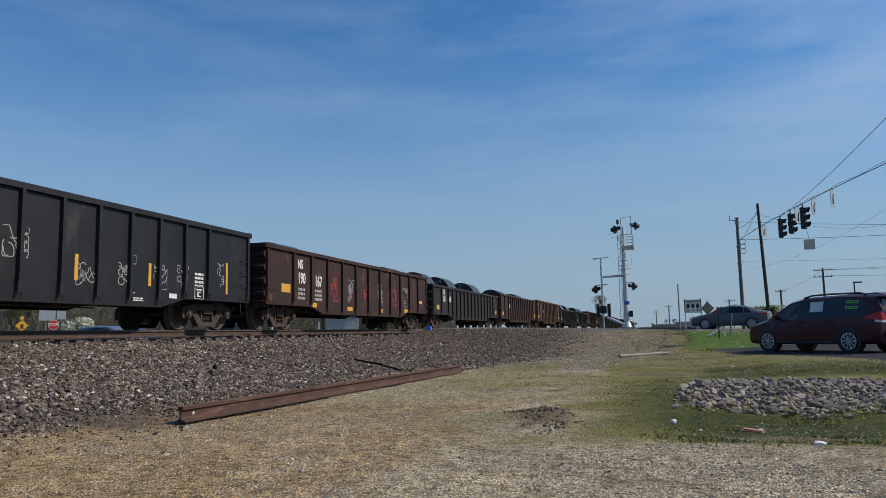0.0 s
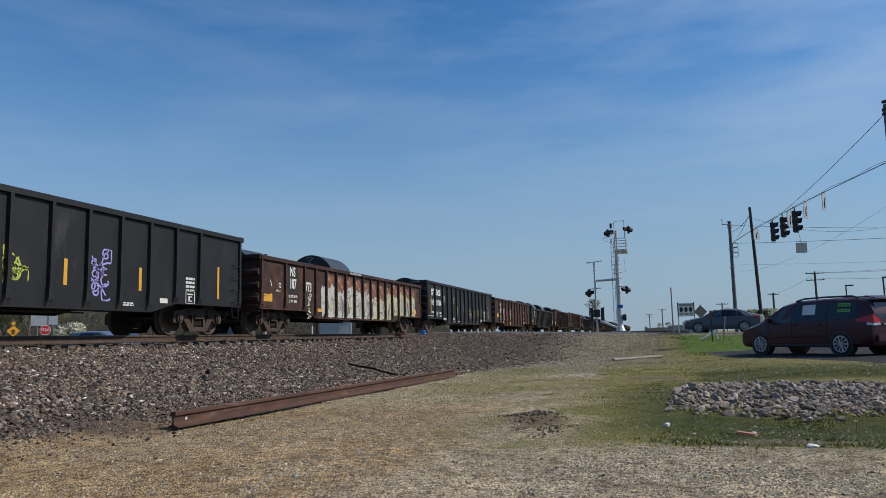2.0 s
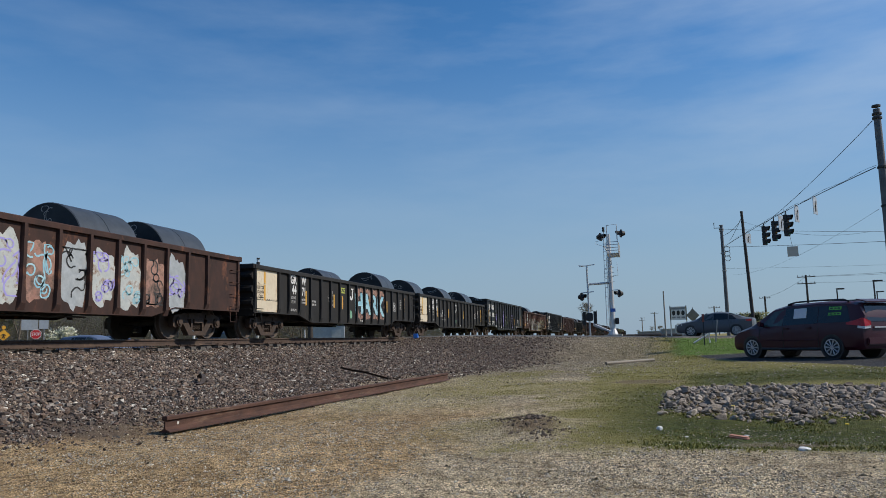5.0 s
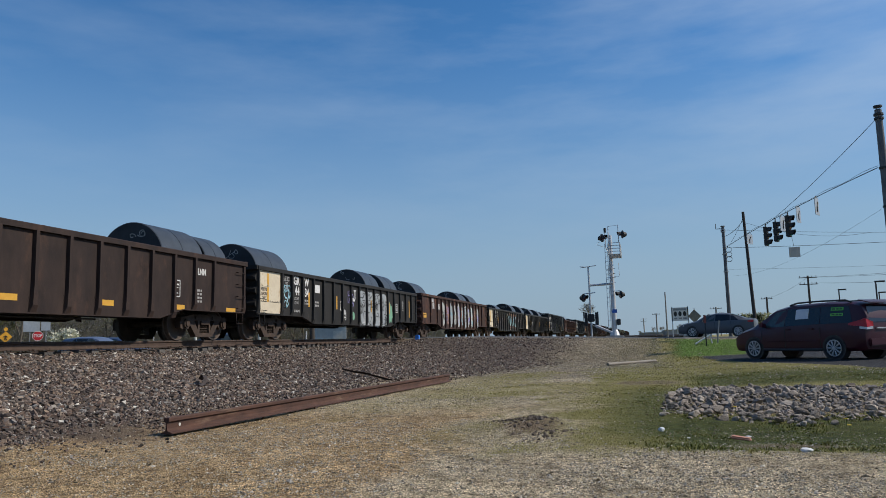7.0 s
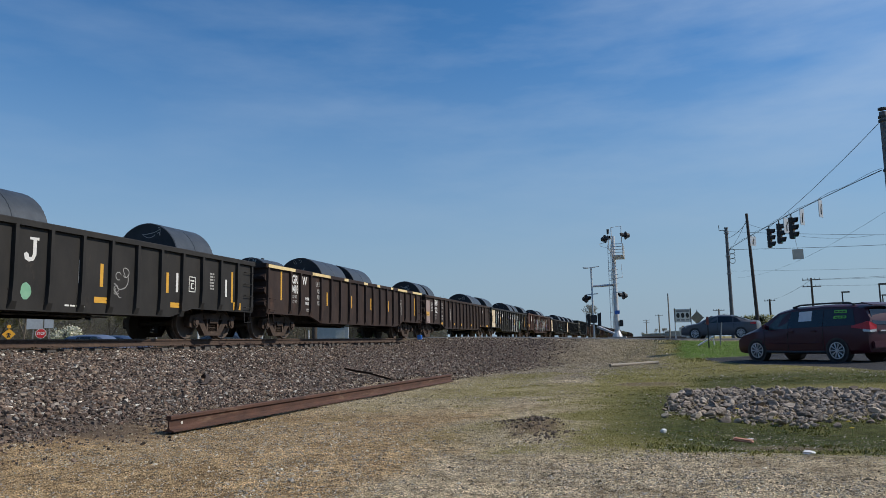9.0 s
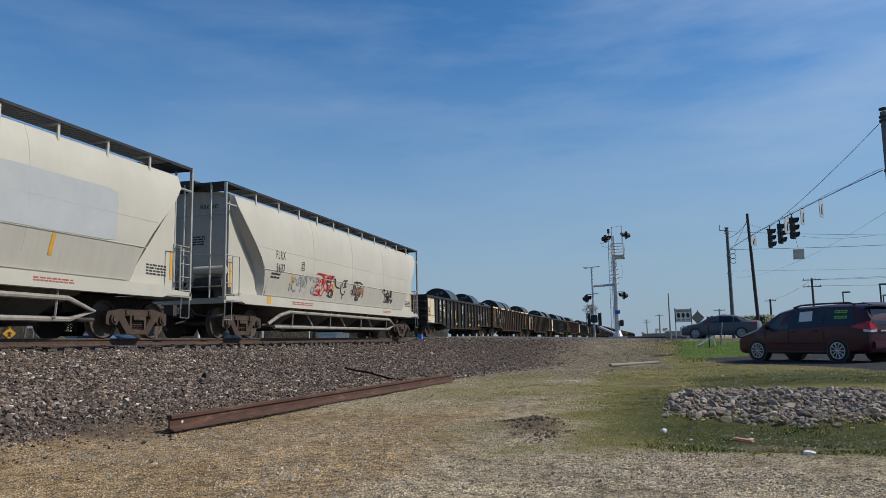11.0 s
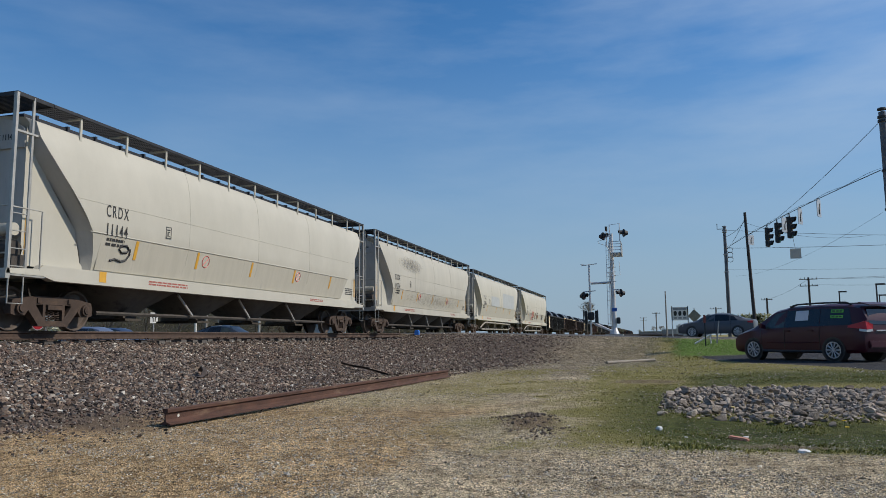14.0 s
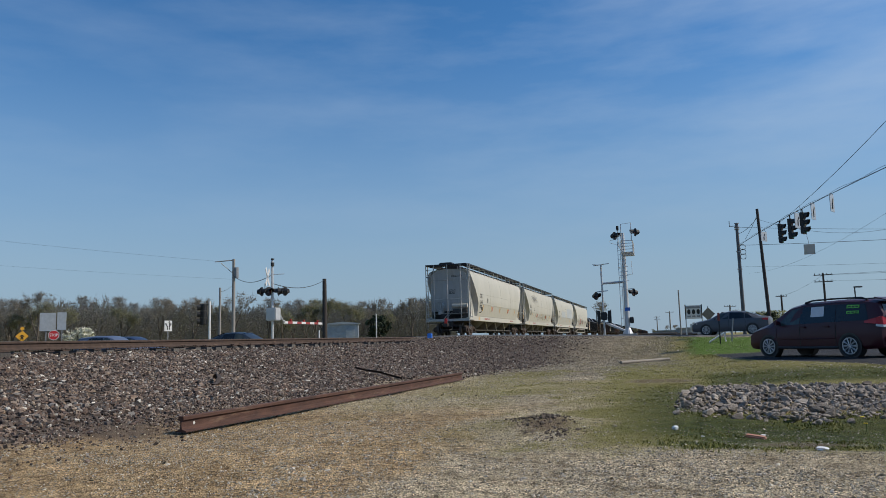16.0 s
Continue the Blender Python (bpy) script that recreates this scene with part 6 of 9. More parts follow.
def stones(name, x, y, size, material, base=ICO, faces=ICO_F, sink=0.25, flat=0.72, jag=0.28, seed=1, lift=0.0):
    """Many stones in one mesh, each of its own shape, lying on the ground."""
    rng = np.random.default_rng(seed)
    n, k = len(x), len(base)
    v = np.repeat(base[None], n, 0) * (1 + rng.uniform(-jag, jag, (n, k, 1))) + rng.uniform(-0.5, 0.5, (n, k, 3)) * jag
    v = v * rng.uniform(0.62, 1.35, (n, 1, 3)) * np.array([1, 1, flat])
    a, b = rng.uniform(0, 2 * np.pi, n), rng.uniform(-1.0, 1.0, n)
    ca, sa, cb, sb = np.cos(a)[:, None], np.sin(a)[:, None], np.cos(b)[:, None], np.sin(b)[:, None]
    y1, z1 = v[..., 1] * cb - v[..., 2] * sb, v[..., 1] * sb + v[..., 2] * cb
    vx, vy = v[..., 0] * ca - y1 * sa, v[..., 0] * sa + y1 * ca
    s = size[:, None]
    z = height(x, y) + size * flat * (1 - 2 * sink) + lift
    co = np.stack([x[:, None] + vx * s, y[:, None] + vy * s, z[:, None] + z1 * s], -1).reshape(-1, 3)
    tris = (faces[None] + (np.arange(n) * k)[:, None, None]).reshape(-1, 3)
    return tri_mesh(name, co, tris, material)


rng = np.random.default_rng(11)
BALLAST_STONE = island("ballast_stone", ((0.0406, 0.0293, 0.0229), (0.131, 0.0912, 0.0666), (0.181, 0.127, 0.0925), (0.0903, 0.0537, 0.0385), (0.217, 0.155, 0.115), (0.21, 0.19, 0.165), (0.0587, 0.0431, 0.034), (0.279, 0.211, 0.155), (0.172, 0.11, 0.0777), (0.0767, 0.057, 0.0459),
                                         (0.207, 0.167, 0.133), (0.108, 0.0798, 0.0629), (0.154, 0.122, 0.0999), (0.0677, 0.0488, 0.0385), (0.127, 0.0993, 0.0814), (0.244, 0.175, 0.118), (0.0948, 0.0692, 0.0533), (0.181, 0.146, 0.122), (0.117, 0.0766, 0.0548), (0.0542, 0.0407, 0.0318), (0.27, 0.235, 0.195), (0.0993, 0.0692, 0.0518), (0.135, 0.102, 0.0799), (0.189, 0.134, 0.0999), (0.0813, 0.057, 0.0429), (0.144, 0.0977, 0.0703), (0.05, 0.042, 0.036), (0.325, 0.252, 0.185), (0.57, 0.522, 0.437)), scale=22, steps=True)


def ballast_stones():
    parts = []
    for x0, x1, y0, y1, n in ((-12.08, -5.0, 3.5, 15, 72000), (-12.05, -4.0, 15, 25, 30000), (-12.05, -3.0, 25, 37, 20000), (-11.9, -11.2, 5, 37, 2500), (-14.5, -12.2, 4, 37, 4500), (-12.2, -11.9, 4, 30, 900)):
        x, y = rng.uniform(x0, x1, n), rng.uniform(y0, y1, n)
        keep = rng.random(n) < np.maximum(ballast(x, y) * (1 - 0.5 * bare(x, y)), 0.13 * np.exp(-np.maximum(0, x - TRACK - 7.2) / 0.7) * (y < 14))
        parts.append((x[keep], y[keep]))
    x, y = np.concatenate([p[0] for p in parts]), np.concatenate([p[1] for p in parts])
    size = np.exp(rng.normal(np.log(0.0195), 0.38, len(x))).clip(0.010, 0.045)
    size = size * (1 - 0.38 * ramp(5.8, 7.4, x - TRACK) * (1 - ramp(10, 14, y)))
    pick = rng.random(len(x))
    round_ones, blocky = (pick < 0.36) & (y < 12.5), (pick >= 0.36) & (y < 12.5)
    far = y >= 12.5
    for sel, base, faces, jag, seed in ((round_ones, ICO, ICO_F, 0.26, 2), (blocky, CUBE, CUBE_F, 0.34, 6), (far, OCT, OCT_F, 0.30, 4)):
        ob = new("ballast_stones", stones("ballast_stones", x[sel], y[sel], size[sel] * (1.2 if base is OCT else 1.0), BALLAST_STONE, base, faces, seed=seed, jag=jag, flat=0.6 if base is OCT else 0.8, sink=0.2))
        tagged(ob, "grey-brown crushed stone ballast heaped beside the track", "ballast", kind="stuff")


def gravel_stones():
    pale = island("gravel_stone", ((0.17, 0.138, 0.092), (0.36, 0.302, 0.2), (0.46, 0.395, 0.265), (0.24, 0.20, 0.14), (0.56, 0.49, 0.365), (0.42, 0.36, 0.255), (0.30, 0.25, 0.175), (0.33, 0.305, 0.265), (0.45, 0.40, 0.32), (0.27, 0.235, 0.185), (0.68, 0.61, 0.48)), scale=60, bump=0, steps=True)
    parts = []
    for y0, y1, per in ((3.4, 6, 2100), (6, 9, 1600), (9, 14, 650), (14, 22, 200), (22, 37, 150)):
        x0, x1 = -1.35 * y0 - 1.5, 0.5 * y1 + 1.0
        x0 = max(x0, -7.0)
        n = int((x1 - x0) * (y1 - y0) * per)
        x, y = rng.uniform(x0, x1, n), rng.uniform(y0, y1, n)
        far = (y - 3.4) / 20
        patchy = 0.35 + 0.65 * ramp(0.35, 0.6, fbm(x * 0.8, y * 0.8, 61))
        keep = rng.random(n) < patchy * (1 - 0.75 * grass(x, y)) * (1 - 0.7 * bare(x, y)) * (1 - 0.45 * tan(x, y)) * (1 - lot(x, y)) * (1 - 0.8 * ballast(x, y))
        parts.append((x[keep], y[keep]))
    x, y = np.concatenate([p[0] for p in parts]), np.concatenate([p[1] for p in parts])
    size = (np.exp(rng.normal(np.log(0.0075), 0.36, len(x))) * (1 + ramp(9, 25, y) * 1.2)).clip(0.004, 0.03)
    ob = new("gravel_stones", stones("gravel_stones", x, y, size, pale, PYR, PYR_F, seed=3, jag=0.35, sink=0.3, flat=0.5))
    tagged(ob, "pale limestone gravel scattered over the lot", "gravel", kind="stuff")


def grass_blades():
    olive = island("grass_blade", ((0.23, 0.215, 0.045), (0.30, 0.27, 0.068), (0.38, 0.33, 0.11), (0.20, 0.205, 0.036), (0.44, 0.38, 0.165), (0.27, 0.25, 0.06)), 0.85, 3, 0)
    green = island("lush_blade", ((0.07, 0.085, 0.012), (0.13, 0.145, 0.018), (0.20, 0.195, 0.03), (0.095, 0.115, 0.015), (0.27, 0.23, 0.065), (0.15, 0.15, 0.028)), 0.8, 3, 0)
    lawn = island("lawn_blade", ((0.10, 0.17, 0.02), (0.14, 0.22, 0.03), (0.18, 0.25, 0.045)), 0.8, 3, 0)
    parts = []
    for x0, x1, y0, y1, n, h in ((-2.2, 6.5, 6.0, 11, 110000, 0.019), (-3, 8.5, 11, 18, 90000, 0.018), (-4, 10, 18, 30, 50000, 0.024), (-1, 12, 30, 37.2, 34000, 0.06), (-6, 0, 7, 24, 24000, 0.018)):
        x, y = rng.uniform(x0, x1, n), rng.uniform(y0, y1, n)
        tuft = 0.25 + 0.75 * ramp(0.38, 0.58, fbm(x * 6, y * 6, 70))
        keep = rng.random(n) < grass(x, y) ** 1.3 * tuft
        parts.append((x[keep], y[keep], np.full(keep.sum(), h)))
    x, y, h = (np.concatenate([p[i] for p in parts]) for i in range(3))
    thick = rng.random(len(x)) < lush(x, y)
    mown = thick & (y > 29)
    for name, sel, mat, label in (("grass", ~thick, olive, "short dry olive-yellow spring grass over gravel"), ("lush_grass", thick & ~mown, green, "thick dark green grass in the ditch"),
                                  ("lawn_grass", mown, lawn, "bright green mown grass by the road")):
        bx, by = x[sel], y[sel]
        n = len(bx)
        bh = h[sel] * rng.uniform(0.5, 1.5, n) * (0.6 + 0.9 * ramp(0.4, 0.7, fbm(bx * 1.3, by * 1.3, 33))) * {"grass": 0.8, "lush_grass": 0.95, "lawn_grass": 0.3}[name]
        a, lean = rng.uniform(0, 2 * np.pi, n), rng.uniform(0.3, 1.3, n) * bh
        w = bh * 0.14 + 0.003
        z = height(bx, by) - 0.005
        dx, dy = np.cos(a), np.sin(a)
        lx, ly = np.cos(a + 1.4) * lean, np.sin(a + 1.4) * lean
        co = np.stack([np.stack([bx - dx * w, by - dy * w, z], -1), np.stack([bx + dx * w, by + dy * w, z], -1),
                       np.stack([bx + lx * 0.4 + dx * w * 0.7, by + ly * 0.4 + dy * w * 0.7, z + bh * 0.6], -1), np.stack([bx + lx, by + ly, z + bh], -1)], 1).reshape(-1, 3)
        tris = (np.array([(0, 1, 2), (0, 2, 3)])[None] + (np.arange(n) * 4)[:, None, None]).reshape(-1, 3)
        tagged(new(name, tri_mesh(name, co, tris, mat)), label, "grass", kind="stuff")


ballast_stones()
gravel_stones()
grass_blades()


def rock_pile():
    t = thing("rock_pile", "heap of pale grey limestone riprap on a ditch bank", "rocks", Matrix.Identity(4))
    stone = surface("riprap", (0.27, 0.218, 0.168), (0.49, 0.41, 0.325), 14, 0.95, 0, 0.9, 38, (0.085, 0.068, 0.054), 0.57, 7, per_object=0.5, dist=0.012)
    shapes = []
    r = np.random.default_rng(8)
    for k in range(10):
        bm = bmesh.new()
        bmesh.ops.create_icosphere(bm, subdivisions=2, radius=1.0)
        planes = [(Vector(r.normal(size=3)).normalized(), r.uniform(0.46, 0.80)) for _ in range(11)]
        for v in bm.verts:
            for nrm, d in planes:
                e = v.co.dot(nrm) - d
                if e > 0:
                    v.co -= nrm * e
            v.co *= 1 + r.uniform(-0.09, 0.09)
        me = bpy.data.meshes.new("rock")
        bm.to_mesh(me)
        bm.free()
        me.materials.append(stone)
        shapes.append(me)
    def inside(x, y):
        """The heap's outline on the ground."""
        front = np.interp(x, [0.1, 0.75, 1.5, 2.4, 3.2, 4.5, 6], [10.1, 9.75, 9.4, 9.7, 10.2, 11.2, 12.2])
        left = np.interp(y, [9, 10, 13.3, 15.4], [0.1, 0.12, 0.38, 0.95])
        return (x > left) & (y > front) & (y < 14.2 - 0.15 * (x - 1)) & (x < 5.8)

    placed, tries = [], 0
    while len(placed) < 2100 and tries < 24000:
        tries += 1
        x, y = r.uniform(0.0, 5.6), r.uniform(9.2, 14.3)
        if not inside(x + r.normal(0, 0.1), y + r.normal(0, 0.12)):
            continue
        s = float(np.clip(np.exp(r.normal(np.log(0.033), 0.45)), 0.02, 0.085))
        if placed:
            q = np.array(placed)
            if ((x - q[:, 0]) ** 2 + (y - q[:, 1]) ** 2 < (0.62 * (s + q[:, 2])) ** 2).any():
                continue
        placed.append((x, y, s))
    placed.sort(key=lambda p: p[1])
    for i, (x, y, s) in enumerate(placed[:300]):
        ob = part("rock", shapes[i % 10], None, t)
        ob.matrix_basis = Matrix.LocRotScale((x, y, float(height(x, y)) + s * r.uniform(0.15, 0.6)), Euler((r.uniform(-0.5, 0.5), r.uniform(-0.5, 0.5), r.uniform(0, 6.3))), (s * r.uniform(1.0, 1.5), s * 1.0, s * r.uniform(0.6, 0.9)))
    bases = []
    for me in shapes:
        co, ix = np.empty(len(me.vertices) * 3), np.empty(len(me.polygons) * 3, dtype=np.int32)
        me.vertices.foreach_get("co", co)
        me.polygons.foreach_get("vertices", ix)
        bases.append((co.reshape(-1, 3), ix.reshape(-1, 3)))
    rest = list(placed[300:])
    while len(rest) < 2500:
        x, y = r.uniform(-0.1, 6.2), r.uniform(8.5, 15.6)
        if inside(x, y):
            rest.append((x, y, float(np.clip(np.exp(r.normal(np.log(0.021), 0.4)), 0.012, 0.04))))
    cos, tris, start = [], [], 0
    for x, y, s in rest:
        co, ix = bases[int(r.integers(0, 10))]
        turn = np.array(Euler((r.uniform(-0.8, 0.8), r.uniform(-0.8, 0.8), r.uniform(0, 6.3))).to_matrix())
        cos.append((co * (s * r.uniform(1.0, 1.5), s, s * r.uniform(0.65, 0.95))) @ turn.T + (x, y, float(height(x, y)) + s * r.uniform(0.2, 0.6)))
        tris.append(ix + start)
        start += len(co)
    small = part("rubble", tri_mesh("rubble", np.concatenate(cos), np.concatenate(tris), island("rubble", ((0.11, 0.088, 0.067), (0.26, 0.212, 0.165), (0.43, 0.36, 0.285), (0.16, 0.13, 0.10), (0.34, 0.28, 0.22), (0.21, 0.17, 0.132)), scale=22, bump=0.8)), None, t)
    tagged(small, kind="stuff")


rock_pile()


def litter():
    spots = ((0.06, 8.45, "litter", "crumpled white paper cup on the grass", (0.75, 0.74, 0.72), 0.034),
             (1.24, 7.1, "litter", "flattened white wrapper on the grass", (0.7, 0.69, 0.66), 0.055),
             (0.32, 8.1, "litter", "scrap of white paper on the grass", (0.7, 0.69, 0.66), 0.022), (0.95, 8.6, "litter", "scrap of white paper on the grass", (0.7, 0.69, 0.66), 0.03))
    for k, (x, y, name, label, c, s) in enumerate(spots):
        bm = bmesh.new()
        bmesh.ops.create_icosphere(bm, subdivisions=2, radius=s)
        r = random.Random(k)
        for v in bm.verts:
            v.co *= r.uniform(0.7, 1.15)
            v.co.z *= 0.85 if k == 0 else 0.3
        ob = part(name, bm, surface("paper%d" % (k > 0), c, tuple(v * 1.05 for v in c), 8, 0.8), None)
        ob.location = (x, y, float(height(x, y)) + s * (0.6 if k == 0 else 0.25))
        tagged(ob, label, "litter")
    bm = bmesh.new()
    box(bm, -0.10, 0.10, -0.035, 0.035, 0, 0.035)
    bmesh.ops.bevel(bm, geom=bm.edges[:], offset=0.012, segments=2, affect="EDGES")
    ob = part("brick", bm, surface("salmon_brick", (0.45, 0.2, 0.13), (0.55, 0.28, 0.19), 12, 0.9, 0, 0.5, 60))
    ob.matrix_world = pose(0.85, 8.35, float(height(0.85, 8.35)), 8, 6, -18)
    tagged(ob, "single salmon-red brick lying in the grass", "brick")


litter()


def clods():
    r = np.random.default_rng(31)
    n = 300
    x, y = r.normal(-1.45, 0.20, n), r.normal(8.7, 0.18, n)
    x2, y2 = r.normal(-1.15, 0.12, 110), r.normal(7.9, 0.22, 110)
    x, y = np.concatenate([x, x2]), np.concatenate([y, y2])
    ob = new("soil_clods", stones("soil_clods", x, y, np.exp(r.normal(np.log(0.011), 0.5, len(x))).clip(0.005, 0.035), island("soil_clod", ((0.07, 0.052, 0.036), (0.17, 0.13, 0.095), (0.12, 0.09, 0.064)), scale=25), seed=33, sink=0.4, jag=0.35))
    tagged(ob, "dark clods of soil on a low bump in the gravel", "soil", kind="stuff")


clods()


def flower(x, y):
    t = thing("dandelion", "yellow dandelion flowers in the grass", "flower", Matrix.Translation((x, y, float(height(x, y)))), group="dandelions")
    bm = bmesh.new()
    wire(bm, [(0, 0, 0), (0.004, 0, 0.05), (0.008, 0.002, 0.09)], 0.003, 5)
    part("stem", bm, surface("stem", (0.08, 0.13, 0.03), (0.12, 0.17, 0.05)), t)
    bm = bmesh.new()
    for k in range(10):
        a = k * 0.628
        prism(bm, [(0, 0), (0.022 * math.cos(a), 0.022 * math.sin(a)), (0.022 * math.cos(a + 0.5), 0.022 * math.sin(a + 0.5))], "z", 0.088, 0.096)
    part("blossom", bm, surface("dandelion_yellow", (0.7, 0.5, 0.02), (0.8, 0.58, 0.04)), t)


for fx, fy in ((2.0, 8.9), (2.06, 9.3), (0.98, 10.1)):
    flower(fx, fy)


def log():
    t = thing("timber", "weathered grey timber lying at the gravel's edge", "timber")
    bm = bmesh.new()
    a, b = Vector((-1.5, 26.9, 0)), Vector((0.15, 29.6, 0))
    a.z, b.z = float(height(a.x, a.y)) + 0.06, float(height(b.x, b.y)) + 0.06
    rings = []
    q = (b - a).to_track_quat("Z", "Y")
    r = random.Random(2)
    for k in range(7):
        c = a.lerp(b, k / 6)
        rings.append([c + q @ Vector((0.06 * math.cos(i * math.pi / 5) * r.uniform(0.92, 1.06), 0.055 * math.sin(i * math.pi / 5) * r.uniform(0.92, 1.06), 0)) for i in range(10)])
    loft(bm, rings)
    part("beam", bm, surface("weathered_wood", (0.22, 0.195, 0.16), (0.36, 0.325, 0.27), 5, 0.9, 0, 0.4, 40, (0.18, 0.15, 0.12), 0.6, 2, stretch=(5, 1, 5)), t)


log()


def scrap(points, label, name, w):
    """A bent dark strip lying on the stones."""
    bm = bmesh.new()
    rings = []
    for x, y, h in points:
        z = float(height(x, y)) + h
        rings.append([(x - w, y, z), (x, y - w, z + 0.03), (x + w, y, z + 0.01), (x, y + w, z - 0.03)])
    loft(bm, rings)
    tagged(part(name, bm, surface("scrap_dark", (0.025, 0.02, 0.018), (0.07, 0.05, 0.04), 8, 0.8, 0, 0.3), None), label, "scrap")


scrap([(-8.12, 12.15, 0.10), (-8.02, 12.1, 0.17), (-7.92, 12.0, 0.13), (-7.86, 11.86, 0.05), (-7.84, 11.7, 0.03)], "torn black rubber scrap lying on the ballast", "rubber_scrap", 0.05)
scrap([(-7.6, 17.6, 0.10), (-7.2, 17.4, 0.09), (-6.9, 17.3, 0.10), (-6.2, 17.1, 0.03), (-6.0, 17.3, 0.02)], "split dark wooden stick lying on the ballast", "broken_stick", 0.045)


def blue_marker():
    t = thing("survey_marker", "small bright blue marker standing by the rail", "marker", Matrix.Translation((-11.5, 36.2, float(height(-11.5, 36.2)))))
    bm = bmesh.new()
    box(bm, -0.12, 0.12, -0.08, 0.08, 0.0, 0.26)
    bmesh.ops.bevel(bm, geom=bm.edges[:], offset=0.03, segments=2, affect="EDGES")
    part("marker_body", bm, surface("marker_blue", (0.05, 0.25, 0.75), (0.08, 0.32, 0.85), 5, 0.5), t)


blue_marker()

# ---- crossing, poles and signals ----
GALV = surface("pole_steel", (0.22, 0.225, 0.23), (0.31, 0.315, 0.32), 3, 0.55, 0.3, 0.08, 30, (0.3, 0.29, 0.28), 0.6, 2)
ALU = surface("signal_aluminium", (0.50, 0.51, 0.51), (0.60, 0.61, 0.61), 3, 0.5, 0.3, 0.08, 30, (0.38, 0.37, 0.35), 0.6, 2)
POLE_WOOD = surface("pole_wood", (0.035, 0.03, 0.026), (0.075, 0.062, 0.053), 3, 0.95, 0, 0.4, 30, stretch=(6, 6, 0.6))
GREY_WOOD = surface("grey_pole_wood", (0.24, 0.22, 0.20), (0.34, 0.32, 0.29), 3, 0.95, 0, 0.4, 30, stretch=(6, 6, 0.6))
MATT_BLACK = surface("matt_black", (0.015, 0.015, 0.015), (0.03, 0.03, 0.03), 6, 0.6)
CONCRETE = surface("concrete", (0.36, 0.35, 0.33), (0.48, 0.47, 0.44), 4, 0.9, 0, 0.3, 40)
SIGN_WHITE = surface("sign_white", (0.62, 0.62, 0.60), (0.70, 0.70, 0.68), 4, 0.5)
SIGN_BACK = surface("sign_back", (0.40, 0.42, 0.43), (0.50, 0.52, 0.53), 4, 0.45, 0.5)
CABLE = surface("cable", (0.02, 0.02, 0.02), (0.035, 0.035, 0.035), 4, 0.7)


def lens_material(name, colour):
    return surface(name, colour, tuple(min(1, c * 1.2) for c in colour), 6, 0.2, 0, 0)


RED_LENS, AMBER_LENS, GREEN_LENS = lens_material("red_lens", (0.05, 0.008, 0.008)), lens_material("amber_lens", (0.16, 0.08, 0.01)), lens_material("green_lens", (0.01, 0.10, 0.06))


def flasher(parent, x, y, z, turn):
    """One crossing light: a round black background, a hooded red lens."""
    bm = bmesh.new()
    tube(bm, (0, 0, 0), (0, -0.03, 0), 0.25, 22)
    tube(bm, (0, 0.22, 0), (0, 0, 0), 0.12, 12, 0.2)
    ob = part("crossing_light", bm, MATT_BLACK, parent, "round black crossing light")
    ob.matrix_basis = pose(x, y, z, 0, 0, turn)
    bm = bmesh.new()
    seg = 14
    rings = []
    for d, r in ((-0.03, 0.165), (-0.36, 0.165)):
        rings.append([(r * math.cos(math.pi * (i / (seg - 1) * 1.25 - 0.125)), d + (0.12 * (1 - math.sin(math.pi * i / (seg - 1))) if d < -0.1 else 0), r * math.sin(math.pi * (i / (seg - 1) * 1.25 - 0.125))) for i in range(seg)])
    loft(bm, rings, close=False, caps=False)
    part("hood", bm, MATT_BLACK, ob)
    bm = bmesh.new()
    tube(bm, (0, -0.03, 0), (0, -0.06, 0), 0.15, 16)
    part("lens", bm, RED_LENS, ob, "dark red lens")
    return ob


